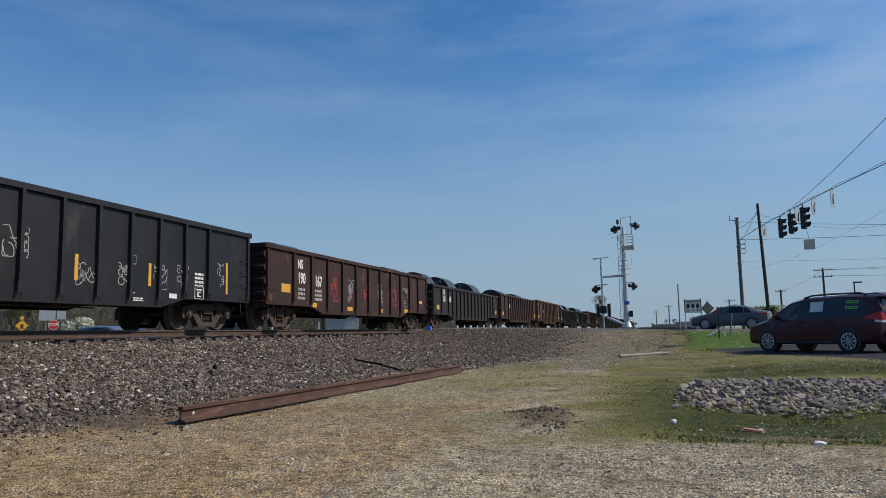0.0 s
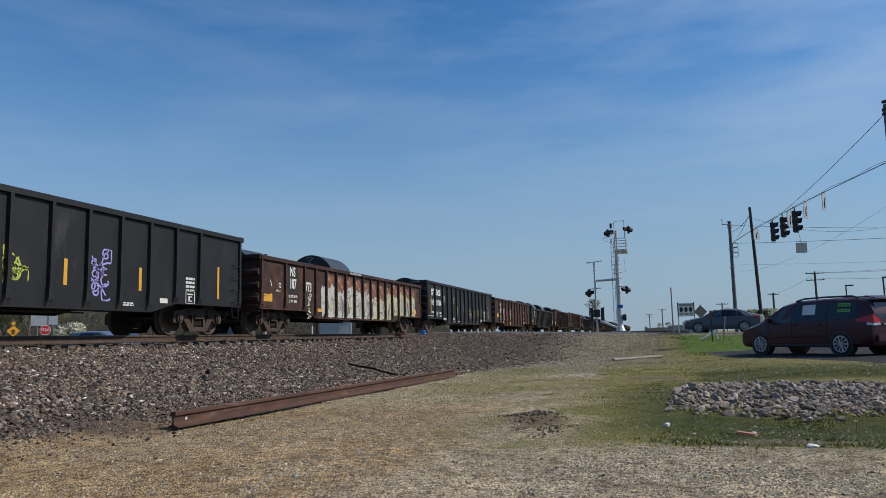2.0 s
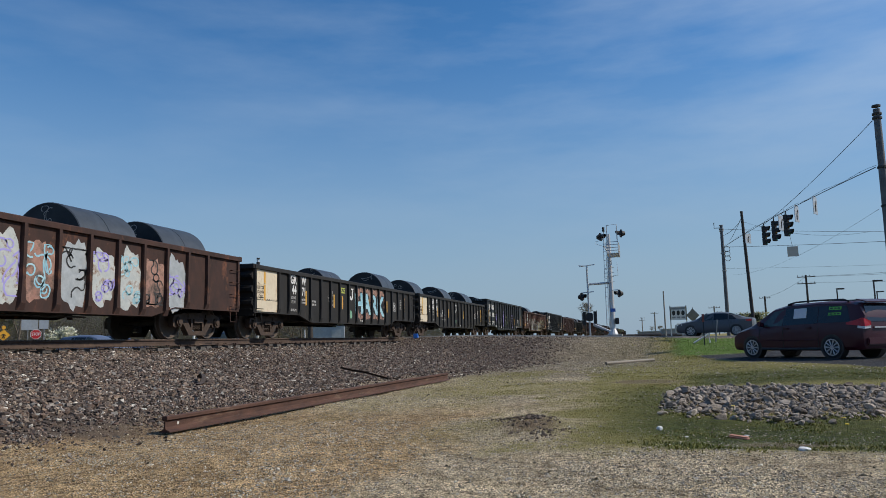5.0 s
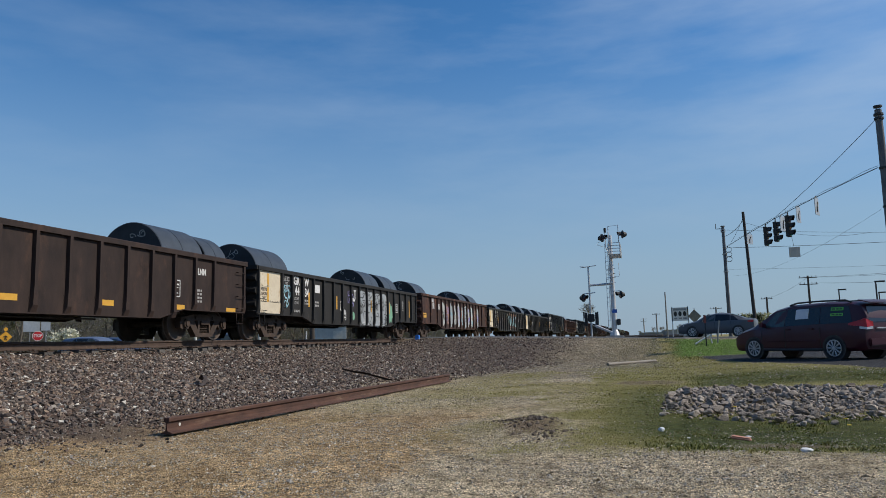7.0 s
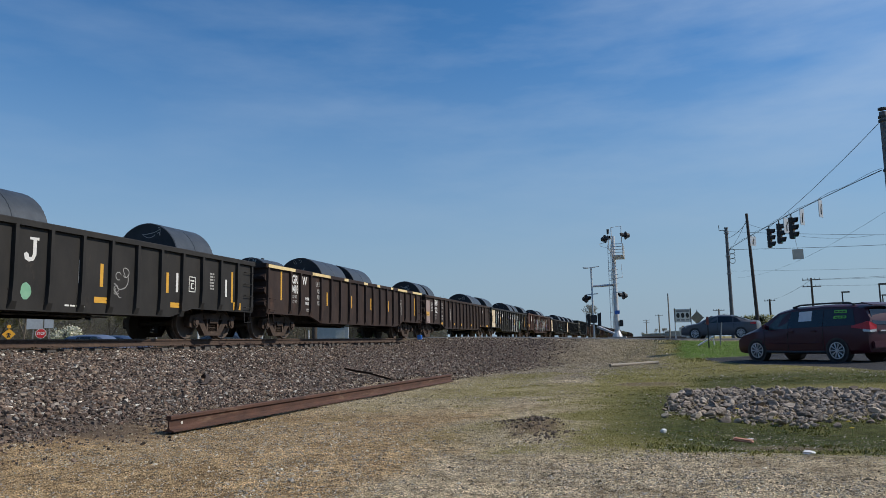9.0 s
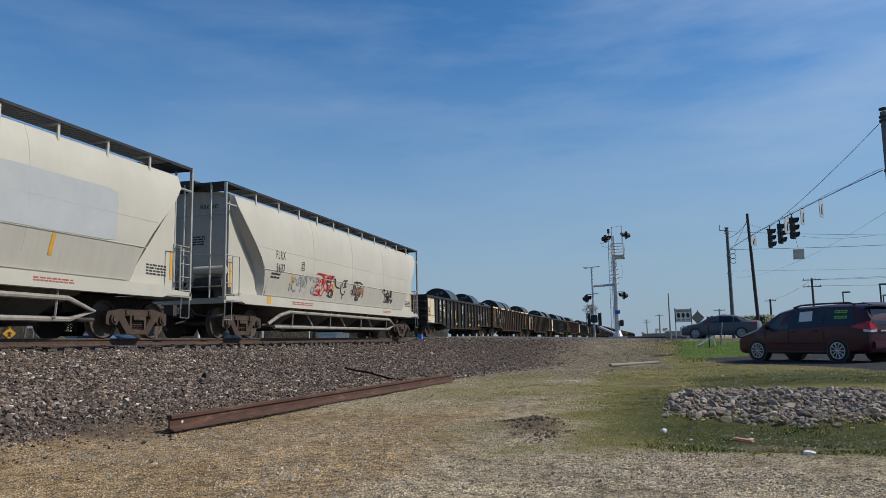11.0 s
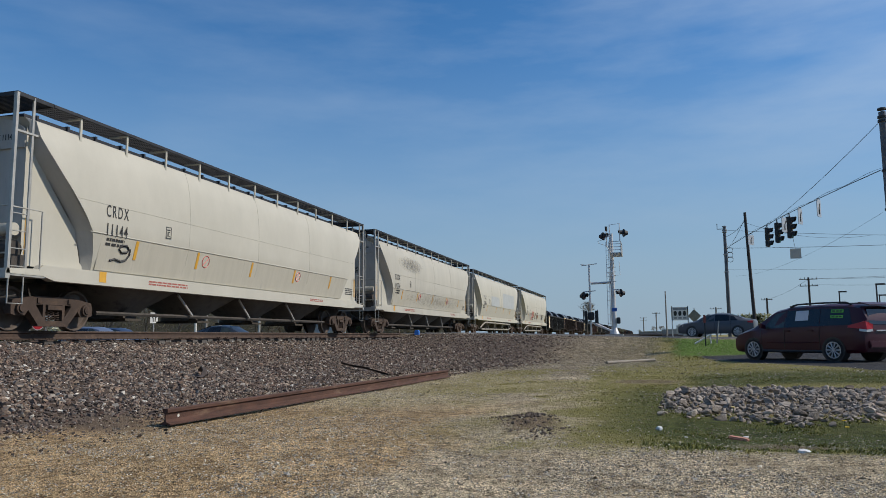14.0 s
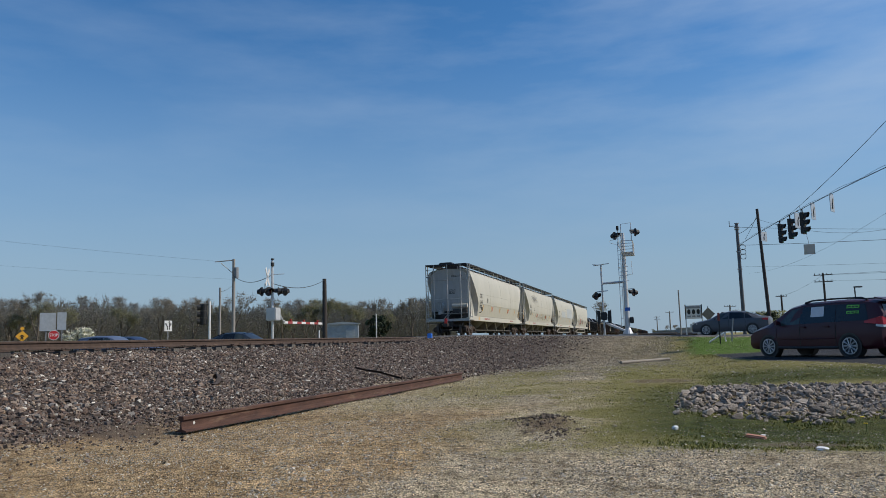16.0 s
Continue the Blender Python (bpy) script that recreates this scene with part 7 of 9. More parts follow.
def cantilever():
    """The tall signal mast beside the road: ladder, short platform with railing, and hooded lights on two levels."""
    x0, y0 = -2.12, 47.95
    z0 = float(height(x0, y0))
    t = thing("crossing_signal_mast", "tall grey crossing signal mast with a ladder and hooded lights", "crossing signal", Matrix.Translation((x0, y0, z0)))
    top = 6.9
    bm = bmesh.new()
    tube(bm, (0, 0, 0), (0, 0, top - 0.35), 0.17, 16, 0.12)
    part("mast", bm, ALU, t, "tapered aluminium mast", smooth=True)
    bm = bmesh.new()
    box(bm, -0.55, 0.55, -0.45, 0.45, -0.3, 0.14)
    part("footing", bm, CONCRETE, t)
    bm = bmesh.new()
    tube(bm, (0, 0, 0.1), (0, 0, 0.5), 0.34, 12, 0.18)
    part("base_casting", bm, ALU, t)
    bm = bmesh.new()
    for xx in (-0.36, -0.20):
        wire(bm, [(xx, -0.14, 0.6), (xx + 0.03, -0.14, top - 0.9)], 0.018, 5)
    for k in range(17):
        z = 0.8 + k * 0.29
        wire(bm, [(-0.36 + z * 0.005, -0.14, z), (-0.20 + z * 0.005, -0.14, z)], 0.012, 5)
    part("ladder", bm, ALU, t, "steel climbing ladder")
    bm = bmesh.new()
    for k in range(9):
        box(bm, -0.02, 0.66, -2.2 + k * 0.28, -2.06 + k * 0.28, 5.05, 5.08)
    for xx in (-0.02, 0.66):
        for z in (5.07, 5.30, 5.53, 5.77):
            wire(bm, [(xx, -2.2, z), (xx, 0.3, z)], 0.025, 6)
        for yy in (-2.2, -1.4, -0.6, 0.3):
            wire(bm, [(xx, yy, 5.07), (xx, yy, 5.79)], 0.022, 6)
    for z in (5.07, 5.25, 5.43, 5.61, 5.77):
        wire(bm, [(-0.02, -2.2, z), (0.66, -2.2, z)], 0.022, 6)
    part("walkway", bm, ALU, t, "cantilevered walkway with slatted sides")
    bm = bmesh.new()
    wire(bm, [(0.02, -2.2, 5.75), (0.02, -2.2, 6.80), (0.62, -2.2, 6.86), (0.62, -2.2, 5.75)], 0.028, 6)
    wire(bm, [(-0.18, -2.1, 6.7), (-0.18, -2.1, 5.5), (0.0, -2.0, 5.2)], 0.028, 6)
    wire(bm, [(-0.24, -2.1, 5.95), (-0.72, -1.9, 5.85), (-0.68, -1.9, 5.73), (-0.04, -2.0, 5.48)], 0.014, 5)
    part("hand_rail", bm, ALU, t)
    bm = bmesh.new()
    tube(bm, (-0.18, -2.1, 6.45), (-0.18, -2.1, 6.72), 0.075, 10)
    part("bell", bm, MATT_BLACK, t, "black crossing bell")
    for x, z, turn in ((-0.38, 6.12, 62), (0.88, 6.27, -68)):
        flasher(t, x, -2.1, z, turn)
        bm = bmesh.new()
        wire(bm, [(x, -2.1, z), (0.02 if x < 0 else 0.62, -2.1, z)], 0.03, 6)
        part("light_arm", bm, ALU, t)
    flasher(t, 0.52, -0.3, 2.70, -62)
    bm = bmesh.new()
    wire(bm, [(0, -0.1, 2.94), (0.46, -0.25, 2.94), (0.46, -0.25, 2.72)], 0.03, 6)
    for z in (3.45, 3.8, 4.05, 4.35):
        wire(bm, [(-0.3, -0.16, z), (0.24, -0.16, z + 0.02)], 0.022, 5)
    wire(bm, [(0.14, -0.2, 3.85), (0.50, -0.3, 3.85), (0.46, -0.3, 4.72)], 0.016, 5)
    part("bracket", bm, ALU, t)
    bm = bmesh.new()
    box(bm, -0.09, 0.22, -0.24, -0.22, 1.56, 1.78)
    part("blue_sign", bm, surface("sign_blue", (0.03, 0.12, 0.42), (0.05, 0.16, 0.5), 5, 0.5), t, "small blue notice")
    bm = bmesh.new()
    box(bm, 0.17, 0.40, -0.2, 0.05, 0.78, 1.18)
    bmesh.ops.bevel(bm, geom=bm.edges[:], offset=0.03, segments=2, affect="EDGES")
    part("junction_box", bm, MATT_BLACK, t)
    bm = bmesh.new()
    wire(bm, [(0, 0, 3.42), (-1.38, -0.05, 3.38)], 0.075, 8)
    part("cross_arm", bm, ALU, t, "stout horizontal arm")


def gate_mast():
    x0, y0 = -3.55, 47.85
    z0 = float(height(x0, y0))
    t = thing("crossing_gate", "crossing gate on a slim mast with hooded lights, arm lowered", "crossing gate", Matrix.Translation((x0, y0, z0)))
    bm = bmesh.new()
    tube(bm, (0, 0, 0), (-0.02, 0, 4.56), 0.06, 10)
    wire(bm, [(-0.5, 0, 4.50), (0.5, 0, 4.60)], 0.03, 5)
    wire(bm, [(-0.55, 0, 4.58), (-0.02, 0, 4.52)], 0.02, 5)
    part("mast", bm, ALU, t)
    bm = bmesh.new()
    wire(bm, [(-0.45, 0, 2.80), (0.35, 0, 2.86)], 0.035, 6)
    part("light_arm", bm, ALU, t)
    flasher(t, -0.42, -0.1, 2.54, 55)
    bm = bmesh.new()
    box(bm, -0.18, 0.22, -0.25, 0.25, 1.0, 1.5)
    bmesh.ops.bevel(bm, geom=bm.edges[:], offset=0.04, segments=2, affect="EDGES")
    box(bm, -0.4, -0.22, -0.06, 0.06, 0.75, 1.6)
    box(bm, 0.26, 0.44, -0.06, 0.06, 0.75, 1.6)
    for xx in (-0.45, 0.45):
        wire(bm, [(xx, 0, 0.8), (xx, 0, 1.65)], 0.03, 5)
    part("gate_machine", bm, MATT_BLACK, t, "dark gate machine with counterweights")
    bm = bmesh.new()
    loft(bm, [[(0.25 - 0.05, 0, 0.68), (0.25 + 0.05, 0, 0.68), (0.25 + 0.05, 0, 0.82), (0.25 - 0.05, 0, 0.82)], [(1.42, -3.9, 0.22), (1.5, -3.9, 0.22), (1.5, -3.9, 0.32), (1.42, -3.9, 0.32)]])
    part("gate_arm", bm, SIGN_WHITE, t, "white lowered gate arm")


cantilever()
gate_mast()


def utility_pole(name, label, x, y, top, r, material, arm=0.0, lean=(0, 0), base=None, category="utility pole"):
    z = float(height(x, y)) if base is None else base
    t = thing(name, label, category, Matrix.Translation((x, y, z)))
    bm = bmesh.new()
    h = top - z
    tube(bm, (0, 0, -0.2), (lean[0], lean[1], h), r, 14, r * 0.72)
    part("pole", bm, material, t, smooth=True)
    if arm:
        for dz in ((0.25,) if arm < 2.2 else (0.2, 1.1)):
            bm = bmesh.new()
            box(bm, -arm / 2, arm / 2, -0.06, 0.06, h - dz - 0.1, h - dz)
            c = part("crossarm", bm, material, t)
            for k in (-0.45, -0.2, 0.2, 0.45):
                bm = bmesh.new()
                tube(bm, (k * arm, 0, h - dz), (k * arm, 0, h - dz + 0.2), 0.045, 8, 0.03)
                part("insulator", bm, MATT_BLACK, c)
    return t


# pole steel in a darker tone for the two signal poles
DARK_POLE = surface("dark_pole_steel", (0.085, 0.088, 0.095), (0.14, 0.143, 0.15), 3, 0.6, 0.3, 0.08, 30, (0.18, 0.175, 0.17), 0.62, 2)
POLE_A = utility_pole("signal_pole", "dark steel pole holding the signal wires", 5.70, 57.7, 8.95, 0.145, DARK_POLE, category="signal pole")
POLE_B = utility_pole("utility_pole", "dark leaning wooden utility pole", 6.42, 49.6, 8.7, 0.115, POLE_WOOD, lean=(-0.25, 0))
POLE_C = utility_pole("signal_pole", "tall dark steel pole holding the signal wires", 7.80, 26.9, 8.33, 0.15, DARK_POLE, lean=(0.0, 0), category="signal pole")
for p, h, r in ((POLE_A, 8.95, 0.14), (POLE_C, 8.4, 0.115)):
    z = h - p.location.z
    part("pole_cap", tube(bmesh.new(), (0, 0, z), (0, 0, z + 0.06), r + 0.02, 14), MATT_BLACK if p is POLE_C else GALV, p, "steel pole cap")
    for dz in (0.28, 0.42, 2.1, 3.4):
        part("clamp_band", tube(bmesh.new(), (0, 0, z - dz), (0, 0, z - dz + 0.07), r + 0.035, 14), MATT_BLACK if p is POLE_C else GALV, p, "steel clamp band")
bm = bmesh.new()
z = 8.95 - POLE_A.location.z
wire(bm, [(0, 0, z - 0.15), (-0.5, 0, z - 0.15), (-0.5, 0, z + 0.25)], 0.03, 5)
for k in range(3):
    wire(bm, [(0.3 + 0.2 * math.cos(a * 0.6), 0.0, z - 1.75 - 0.35 * k + 0.2 * math.sin(a * 0.6)) for a in range(11)], 0.02, 4)
part("cable_coil", bm, CABLE, POLE_A, "coiled spare cable")


def sag(a, b, drop, n=14):
    a, b = Vector(a), Vector(b)
    return [a.lerp(b, i / n) - Vector((0, 0, drop * 4 * (i / n) * (1 - i / n))) for i in range(n + 1)]


def line(a, b, drop, r, label="thin black wire strung between poles", name="overhead_wire"):
    ob = part(name, wire(bmesh.new(), sag(a, b, drop), r, 5), CABLE)
    return tagged(ob, label, "wire", group="overhead wires")


SPAN = sag((7.62, 26.95, 6.36), (5.80, 57.6, 7.36), -0.17, 40)
ob = part("span_wire", wire(bmesh.new(), SPAN, 0.015, 6), CABLE)
tagged(ob, "thick black span wire carrying the traffic signals", "wire", group="overhead wires")
ob = part("span_wire", wire(bmesh.new(), [p + Vector((0.03, 0, 0.07 + 0.03 * math.sin(i))) for i, p in enumerate(SPAN)], 0.007, 5), CABLE)
tagged(ob, "signal cable lashed to the span wire", "wire", group="overhead wires")
line((7.66, 26.95, 7.95), (6.55, 45.0, 6.98), 0.15, 0.011)
line((7.6, 26.95, 4.95), (6.2, 57, 5.2), 0.5, 0.004)
line((5.75, 57.7, 8.7), (40, 66, 8.4), 0.5, 0.012)
line((5.75, 57.7, 7.35), (30, 50, 6.6), 0.25, 0.014)
line((5.75, 57.7, 5.75), (40, 60, 5.9), 0.3, 0.006)
line((6.25, 49.6, 8.0), (14, 52, 7.2), 0.5, 0.008)
line((6.25, 49.6, 8.3), (5.75, 57.7, 8.2), 0.2, 0.015)
line((6.25, 49.6, 8.55), (5.6, 52, 7.1), 0.1, 0.012)


def on_span(y):
    for a, b in zip(SPAN, SPAN[1:]):
        if a.y <= y <= b.y:
            return a.lerp(b, (y - a.y) / (b.y - a.y))
    return SPAN[0]


def traffic_light(place, turn, sections=3, hang=0.18):
    t = thing("traffic_light", "black three-lamp traffic signal hanging from the span wire", "traffic light", Matrix.Translation(place) @ pose(0, 0, 0, 0, 0, turn), group="traffic lights")
    bm = bmesh.new()
    tube(bm, (0, 0, 0), (0, 0, -hang), 0.03, 8)
    part("hanger", bm, MATT_BLACK, t)
    for k in range(sections):
        z = -hang - 0.18 - 0.355 * k
        bm = bmesh.new()
        box(bm, -0.17, 0.17, -0.10, 0.10, z - 0.175, z + 0.175)
        bmesh.ops.bevel(bm, geom=bm.edges[:], offset=0.025, segments=2, affect="EDGES")
        s = part("lamp_housing", bm, MATT_BLACK, t)
        bm = bmesh.new()
        tube(bm, (0, -0.10, z), (0, -0.125, z), 0.145, 18)
        part("lens", bm, (RED_LENS, AMBER_LENS, GREEN_LENS)[k % 3], s)
        bm = bmesh.new()
        rings = [[(0.16 * math.cos(math.pi * (i / 13 * 1.3 - 0.15)), d - (0.10 * math.sin(math.pi * i / 13) if d < -0.2 else 0), z + 0.16 * math.sin(math.pi * (i / 13 * 1.3 - 0.15))) for i in range(14)] for d in (-0.10, -0.22)]
        loft(bm, rings, close=False, caps=False)
        part("visor", bm, MATT_BLACK, s)
    return t


for y, turn in ((44.1, 68), (41.7, 64), (39.1, 62)):
    traffic_light(on_span(y), turn)


def hanging_sign(y, w, h, turn, label="grey lane sign hanging from the span wire", drop=0.1):
    p = on_span(y)
    t = thing("hanging_sign", label, "sign", Matrix.Translation(p) @ pose(0, 0, 0, 0, 0, turn), group="signs on the span wire")
    bm = bmesh.new()
    box(bm, -w / 2, w / 2, -0.012, 0.012, -drop - h, -drop)
    part("panel", bm, SIGN_BACK, t)
    bm = bmesh.new()
    for x in (-w * 0.4, w * 0.4):
        wire(bm, [(0, 0, 0.03), (x, 0, -drop)], 0.012, 5)
    part("strap", bm, CABLE, t)
    bm = bmesh.new()
    wire(bm, [(-0.02, -0.016, -drop - h * 0.85), (-0.02, -0.016, -drop - h * 0.5), (0.1, -0.016, -drop - h * 0.25)], 0.03, 5)
    part("arrow", bm, MATT_BLACK, t, "black arrow")
    return t


hanging_sign(40.1, 0.6, 0.75, 55)
hanging_sign(37.1, 0.5, 0.75, 60, drop=0.02)
hanging_sign(34.1, 0.5, 0.75, 62, drop=0.02)
hanging_sign(48.7, 0.6, 0.6, 50)
t = thing("hanging_sign", "pale translucent square sign hanging below the wires", "sign", Matrix.Translation((7.16, 39.55, 4.70)), group="signs on the span wire")
part("panel", box(bmesh.new(), -0.25, 0.25, -0.012, 0.012, 0, 0.5), surface("faded_sign", (0.52, 0.46, 0.38), (0.62, 0.55, 0.46), 4, 0.6), t)
part("strap", wire(bmesh.new(), [(0, 0, 0.5), (-0.28, 0, 2.42)], 0.008, 4), CABLE, t)

utility_pole("service_pole", "thin grey wooden service pole", 1.33, 60.0, 4.4, 0.065, GREY_WOOD)
utility_pole("utility_pole", "distant wooden utility pole with crossarms", 20.9, 108, 8.5, 0.17, POLE_WOOD, 2.25)
utility_pole("utility_pole", "distant wooden utility pole with a crossarm", 19.9, 138, 7.2, 0.2, POLE_WOOD, 1.8)
utility_pole("utility_pole", "distant wooden utility pole with a crossarm", 12.5, 150, 6.2, 0.2, GREY_WOOD, 2.1)
utility_pole("utility_pole", "far wooden utility pole with a crossarm", 2.0, 210, 7.2, 0.22, GREY_WOOD, 2.1)
utility_pole("utility_pole", "far wooden utility pole with a crossarm", -2.0, 300, 8.0, 0.25, GREY_WOOD, 2.4)
for x, y, top in ((15.5, 68.3, 4.45), (15.55, 58.0, 4.4), (20.3, 75, 4.4)):
    t = utility_pole("lot_lamp", "slim dark parking lot lamp post", x, y, top, 0.07, MATT_BLACK, category="street lamp")
    bm = bmesh.new()
    z = top - t.location.z
    box(bm, -0.05, 0.55, -0.12, 0.12, z - 0.05, z + 0.06)
    part("lamp_head", bm, MATT_BLACK, t)
line((20.9, 108, 8.3), (60, 60, 9.5), 1.2, 0.015)
line((20.3, 108, 8.3), (60, 58, 9.0), 1.4, 0.015)
line((21.5, 108, 7.5), (60, 56, 8.2), 1.6, 0.015)
line((20.9, 108, 8.3), (19.9, 138, 7.0), 0.4, 0.015)


def board_sign():
    t = thing("roadside_sign", "white roadside board with oval panels on two posts", "sign", Matrix.Translation((2.85, 72.9, float(height(2.85, 72.9)))))
    bm = bmesh.new()
    box(bm, -0.76, 0.76, -0.05, 0.05, 1.75, 3.0)
    part("board", bm, SIGN_WHITE, t)
    for x in (-0.72, 0.72):
        bm = bmesh.new()
        box(bm, x - 0.05, x + 0.05, -0.05, 0.05, -0.2, 3.1)
        part("post", bm, SIGN_WHITE, t)
    bm = bmesh.new()
    box(bm, -0.6, 0.6, -0.06, -0.05, 2.72, 2.92)
    part("heading", bm, GALV, t)
    for x in (-0.42, 0.0, 0.42):
        bm = bmesh.new()
        vs = [bm.verts.new((x + 0.15 * math.cos(a * math.pi / 10), -0.056, 2.40 + 0.24 * math.sin(a * math.pi / 10))) for a in range(20)]
        bm.faces.new(vs)
        part("oval_panel", bm, MATT_BLACK, t, "dark oval panel")
        bm = bmesh.new()
        box(bm, x - 0.15, x + 0.15, -0.06, -0.052, 1.9, 2.05)
        part("caption_bar", bm, GALV, t)


board_sign()
t = thing("diamond_sign", "diamond road sign seen from behind", "sign", Matrix.Translation((4.2, 74.0, float(height(4.2, 74)))))
bm = bmesh.new()
prism(bm, [(-0.6, 2.15), (0, 1.5), (0.6, 2.15), (0, 2.8)], "y", -0.02, 0.0)
part("panel", bm, surface("dull_sign_back", (0.16, 0.15, 0.12), (0.22, 0.21, 0.17), 4, 0.6), t)
part("post", box(bmesh.new(), -0.04, 0.04, 0.0, 0.05, -0.2, 2.9), GALV, t)


def bent_pipe():
    x, y = 2.34, 34.6
    z = float(height(x, y))
    t = thing("bent_post", "white bent pipe marker fallen in the grass", "post", Matrix.Translation((x, y, z)))
    bm = bmesh.new()
    wire(bm, [(-0.42, -0.1, 0.04), (0.22, 0.1, 0.42), (0.28, 0.1, 0.05)], 0.04, 8)
    part("pipe", bm, SIGN_WHITE, t)
    t = thing("marker_stake", "thin dark stake with a red reflector", "post", Matrix.Translation((x + 0.02, y - 0.3, z)))
    part("stake", box(bmesh.new(), -0.025, 0.025, -0.02, 0.02, -0.1, 1.3), MATT_BLACK, t)
    part("reflector", box(bmesh.new(), -0.05, 0.05, -0.035, -0.022, 0.95, 1.3), surface("dull_red", (0.22, 0.05, 0.04), (0.3, 0.08, 0.06)), t, "dull red reflector")
    t = thing("marker_stake", "leaning grey stake in the grass", "post", Matrix.Translation((x + 0.55, y + 0.6, z)))
    part("stake", wire(bmesh.new(), [(0, 0, -0.05), (0.13, 0, 1.05)], 0.03, 6), GALV, t)


bent_pipe()


# ---- vehicles ----
TYRE = surface("tyre", (0.015, 0.015, 0.015), (0.03, 0.03, 0.03), 8, 0.85)
ALLOY = surface("alloy", (0.52, 0.52, 0.52), (0.62, 0.62, 0.62), 4, 0.35, 0.3, 0)
GLASS = surface("dark_glass", (0.012, 0.014, 0.016), (0.02, 0.022, 0.025), 2, 0.06, 0, 0)
# opaque; light seen through the front windows is put into the colour
PALE_GLASS = surface("front_glass", (0.035, 0.045, 0.042), (0.075, 0.09, 0.083), 3, 0.08, 0, 0)
PLASTIC = surface("black_plastic", (0.02, 0.02, 0.02), (0.035, 0.035, 0.035), 6, 0.5)
TAIL = surface("tail_lamp", (0.42, 0.004, 0.012), (0.5, 0.008, 0.018), 4, 0.3, 0, 0)


def car_paint(name, c):
    m = surface(name, c, tuple(v * 1.12 for v in c), 1.2, 0.42, 0.0, 0.0, coat=0.12)
    m.node_tree.nodes["Principled BSDF"].inputs["Specular IOR Level"].default_value = 0.4
    return m


def vehicle(name, label, category, stations, paint, m, axles, wheel_r, glass, extras=()):
    """A car body skinned over stations (y, bottom, belt, roof, half width, half roof width); glass: spans along y with the share of the side they fill."""
    t = thing(name, label, category, m)

    def ring(st):
        y, zb, zt, zr, w, wr = st
        side = [(w * 0.90, zb), (w * 0.985, zb + 0.10), (w, zb + (zt - zb) * 0.45), (w * 0.975, zt), (wr + (w * 0.975 - wr) * 0.12, zt + (zr - zt) * 0.88), (wr * 0.82, zr - 0.01), (0, zr + 0.015)]
        return [(x, y, z) for x, z in side] + [(-x, y, z) for x, z in side[-2::-1]]
    bm = bmesh.new()
    loft(bm, [ring(s) for s in stations])
    body = part("body", bm, paint, t, smooth=True)
    ys = [s[0] for s in stations]

    def at(y):
        return [float(np.interp(y, ys, [s[k] for s in stations])) for k in range(1, 6)]

    def skin(y, k):
        """A point of the side between belt (k = 0) and roof edge (k = 1)."""
        zb, zt, zr, w, wr = at(y)
        return (w * 0.975 + (wr + (w * 0.975 - wr) * 0.12 - w * 0.975) * k, y, zt + (zr - zt) * 0.88 * k)
    for y0, y1, k0, a0, a1 in glass:
        for s in (1, -1):
            bm = bmesh.new()
            n = 8
            rows = []
            for i in range(n + 1):
                f = i / n
                yb, yt = y0 + (y1 - y0) * f, (y0 + a0) + (y1 + a1 - y0 - a0) * f
                lo, hi = skin(yb, k0), skin(yt, 0.90)
                rows.append((bm.verts.new((s * (lo[0] + 0.008), lo[1], lo[2])), bm.verts.new((s * (hi[0] + 0.008), hi[1], hi[2]))))
            for a, b in zip(rows, rows[1:]):
                bm.faces.new((a[0], b[0], b[1], a[1]))
            part("side_window", bm, PALE_GLASS if y1 > 0.9 else GLASS, t, "pale front window, light through it put into the colour" if y1 > 0.9 else "dark side window", smooth=True)
    for ay in axles:
        for s in (1, -1):
            w = at(ay)[3]
            bm = bmesh.new()
            tube(bm, (s * (w - 0.24), 0, 0), (s * (w + 0.004), 0, 0), wheel_r * 1.14, 26)
            arch = part("wheel_arch", bm, PLASTIC, t)
            arch.location = (0, ay, wheel_r)
            bm = bmesh.new()
            revolve(bm, [(s * (w - 0.22), wheel_r * 0.7), (s * (w - 0.215), wheel_r * 0.96), (s * (w - 0.17), wheel_r), (s * (w - 0.03), wheel_r), (s * (w + 0.015), wheel_r * 0.95), (s * (w + 0.02), wheel_r * 0.78), (s * (w + 0.0), wheel_r * 0.74)], (0, 0), 30)
            wheel = part("wheel", bm, TYRE, t, smooth=True)
            wheel.location = (0, ay, wheel_r)
            bm = bmesh.new()
            rr = wheel_r * 0.74
            revolve(bm, [(s * (w - 0.02), rr), (s * (w + 0.018), rr), (s * (w + 0.018), rr * 0.9), (s * (w - 0.01), rr * 0.88)], (0, 0), 30)
            for k in range(10):
                a = k * math.pi / 5
                for d in (-0.07, 0.07):
                    wire(bm, [(s * (w + 0.012), math.cos(a) * rr * 0.15, math.sin(a) * rr * 0.15), (s * (w + 0.012), math.cos(a + d) * rr * 0.9, math.sin(a + d) * rr * 0.9)], 0.012, 4)
            tube(bm, (s * (w - 0.01), 0, 0), (s * (w + 0.02), 0, 0), rr * 0.2, 12)
            part("rim", bm, ALLOY, wheel, "silver multi-spoke alloy rim")
    return t, body, at, skin


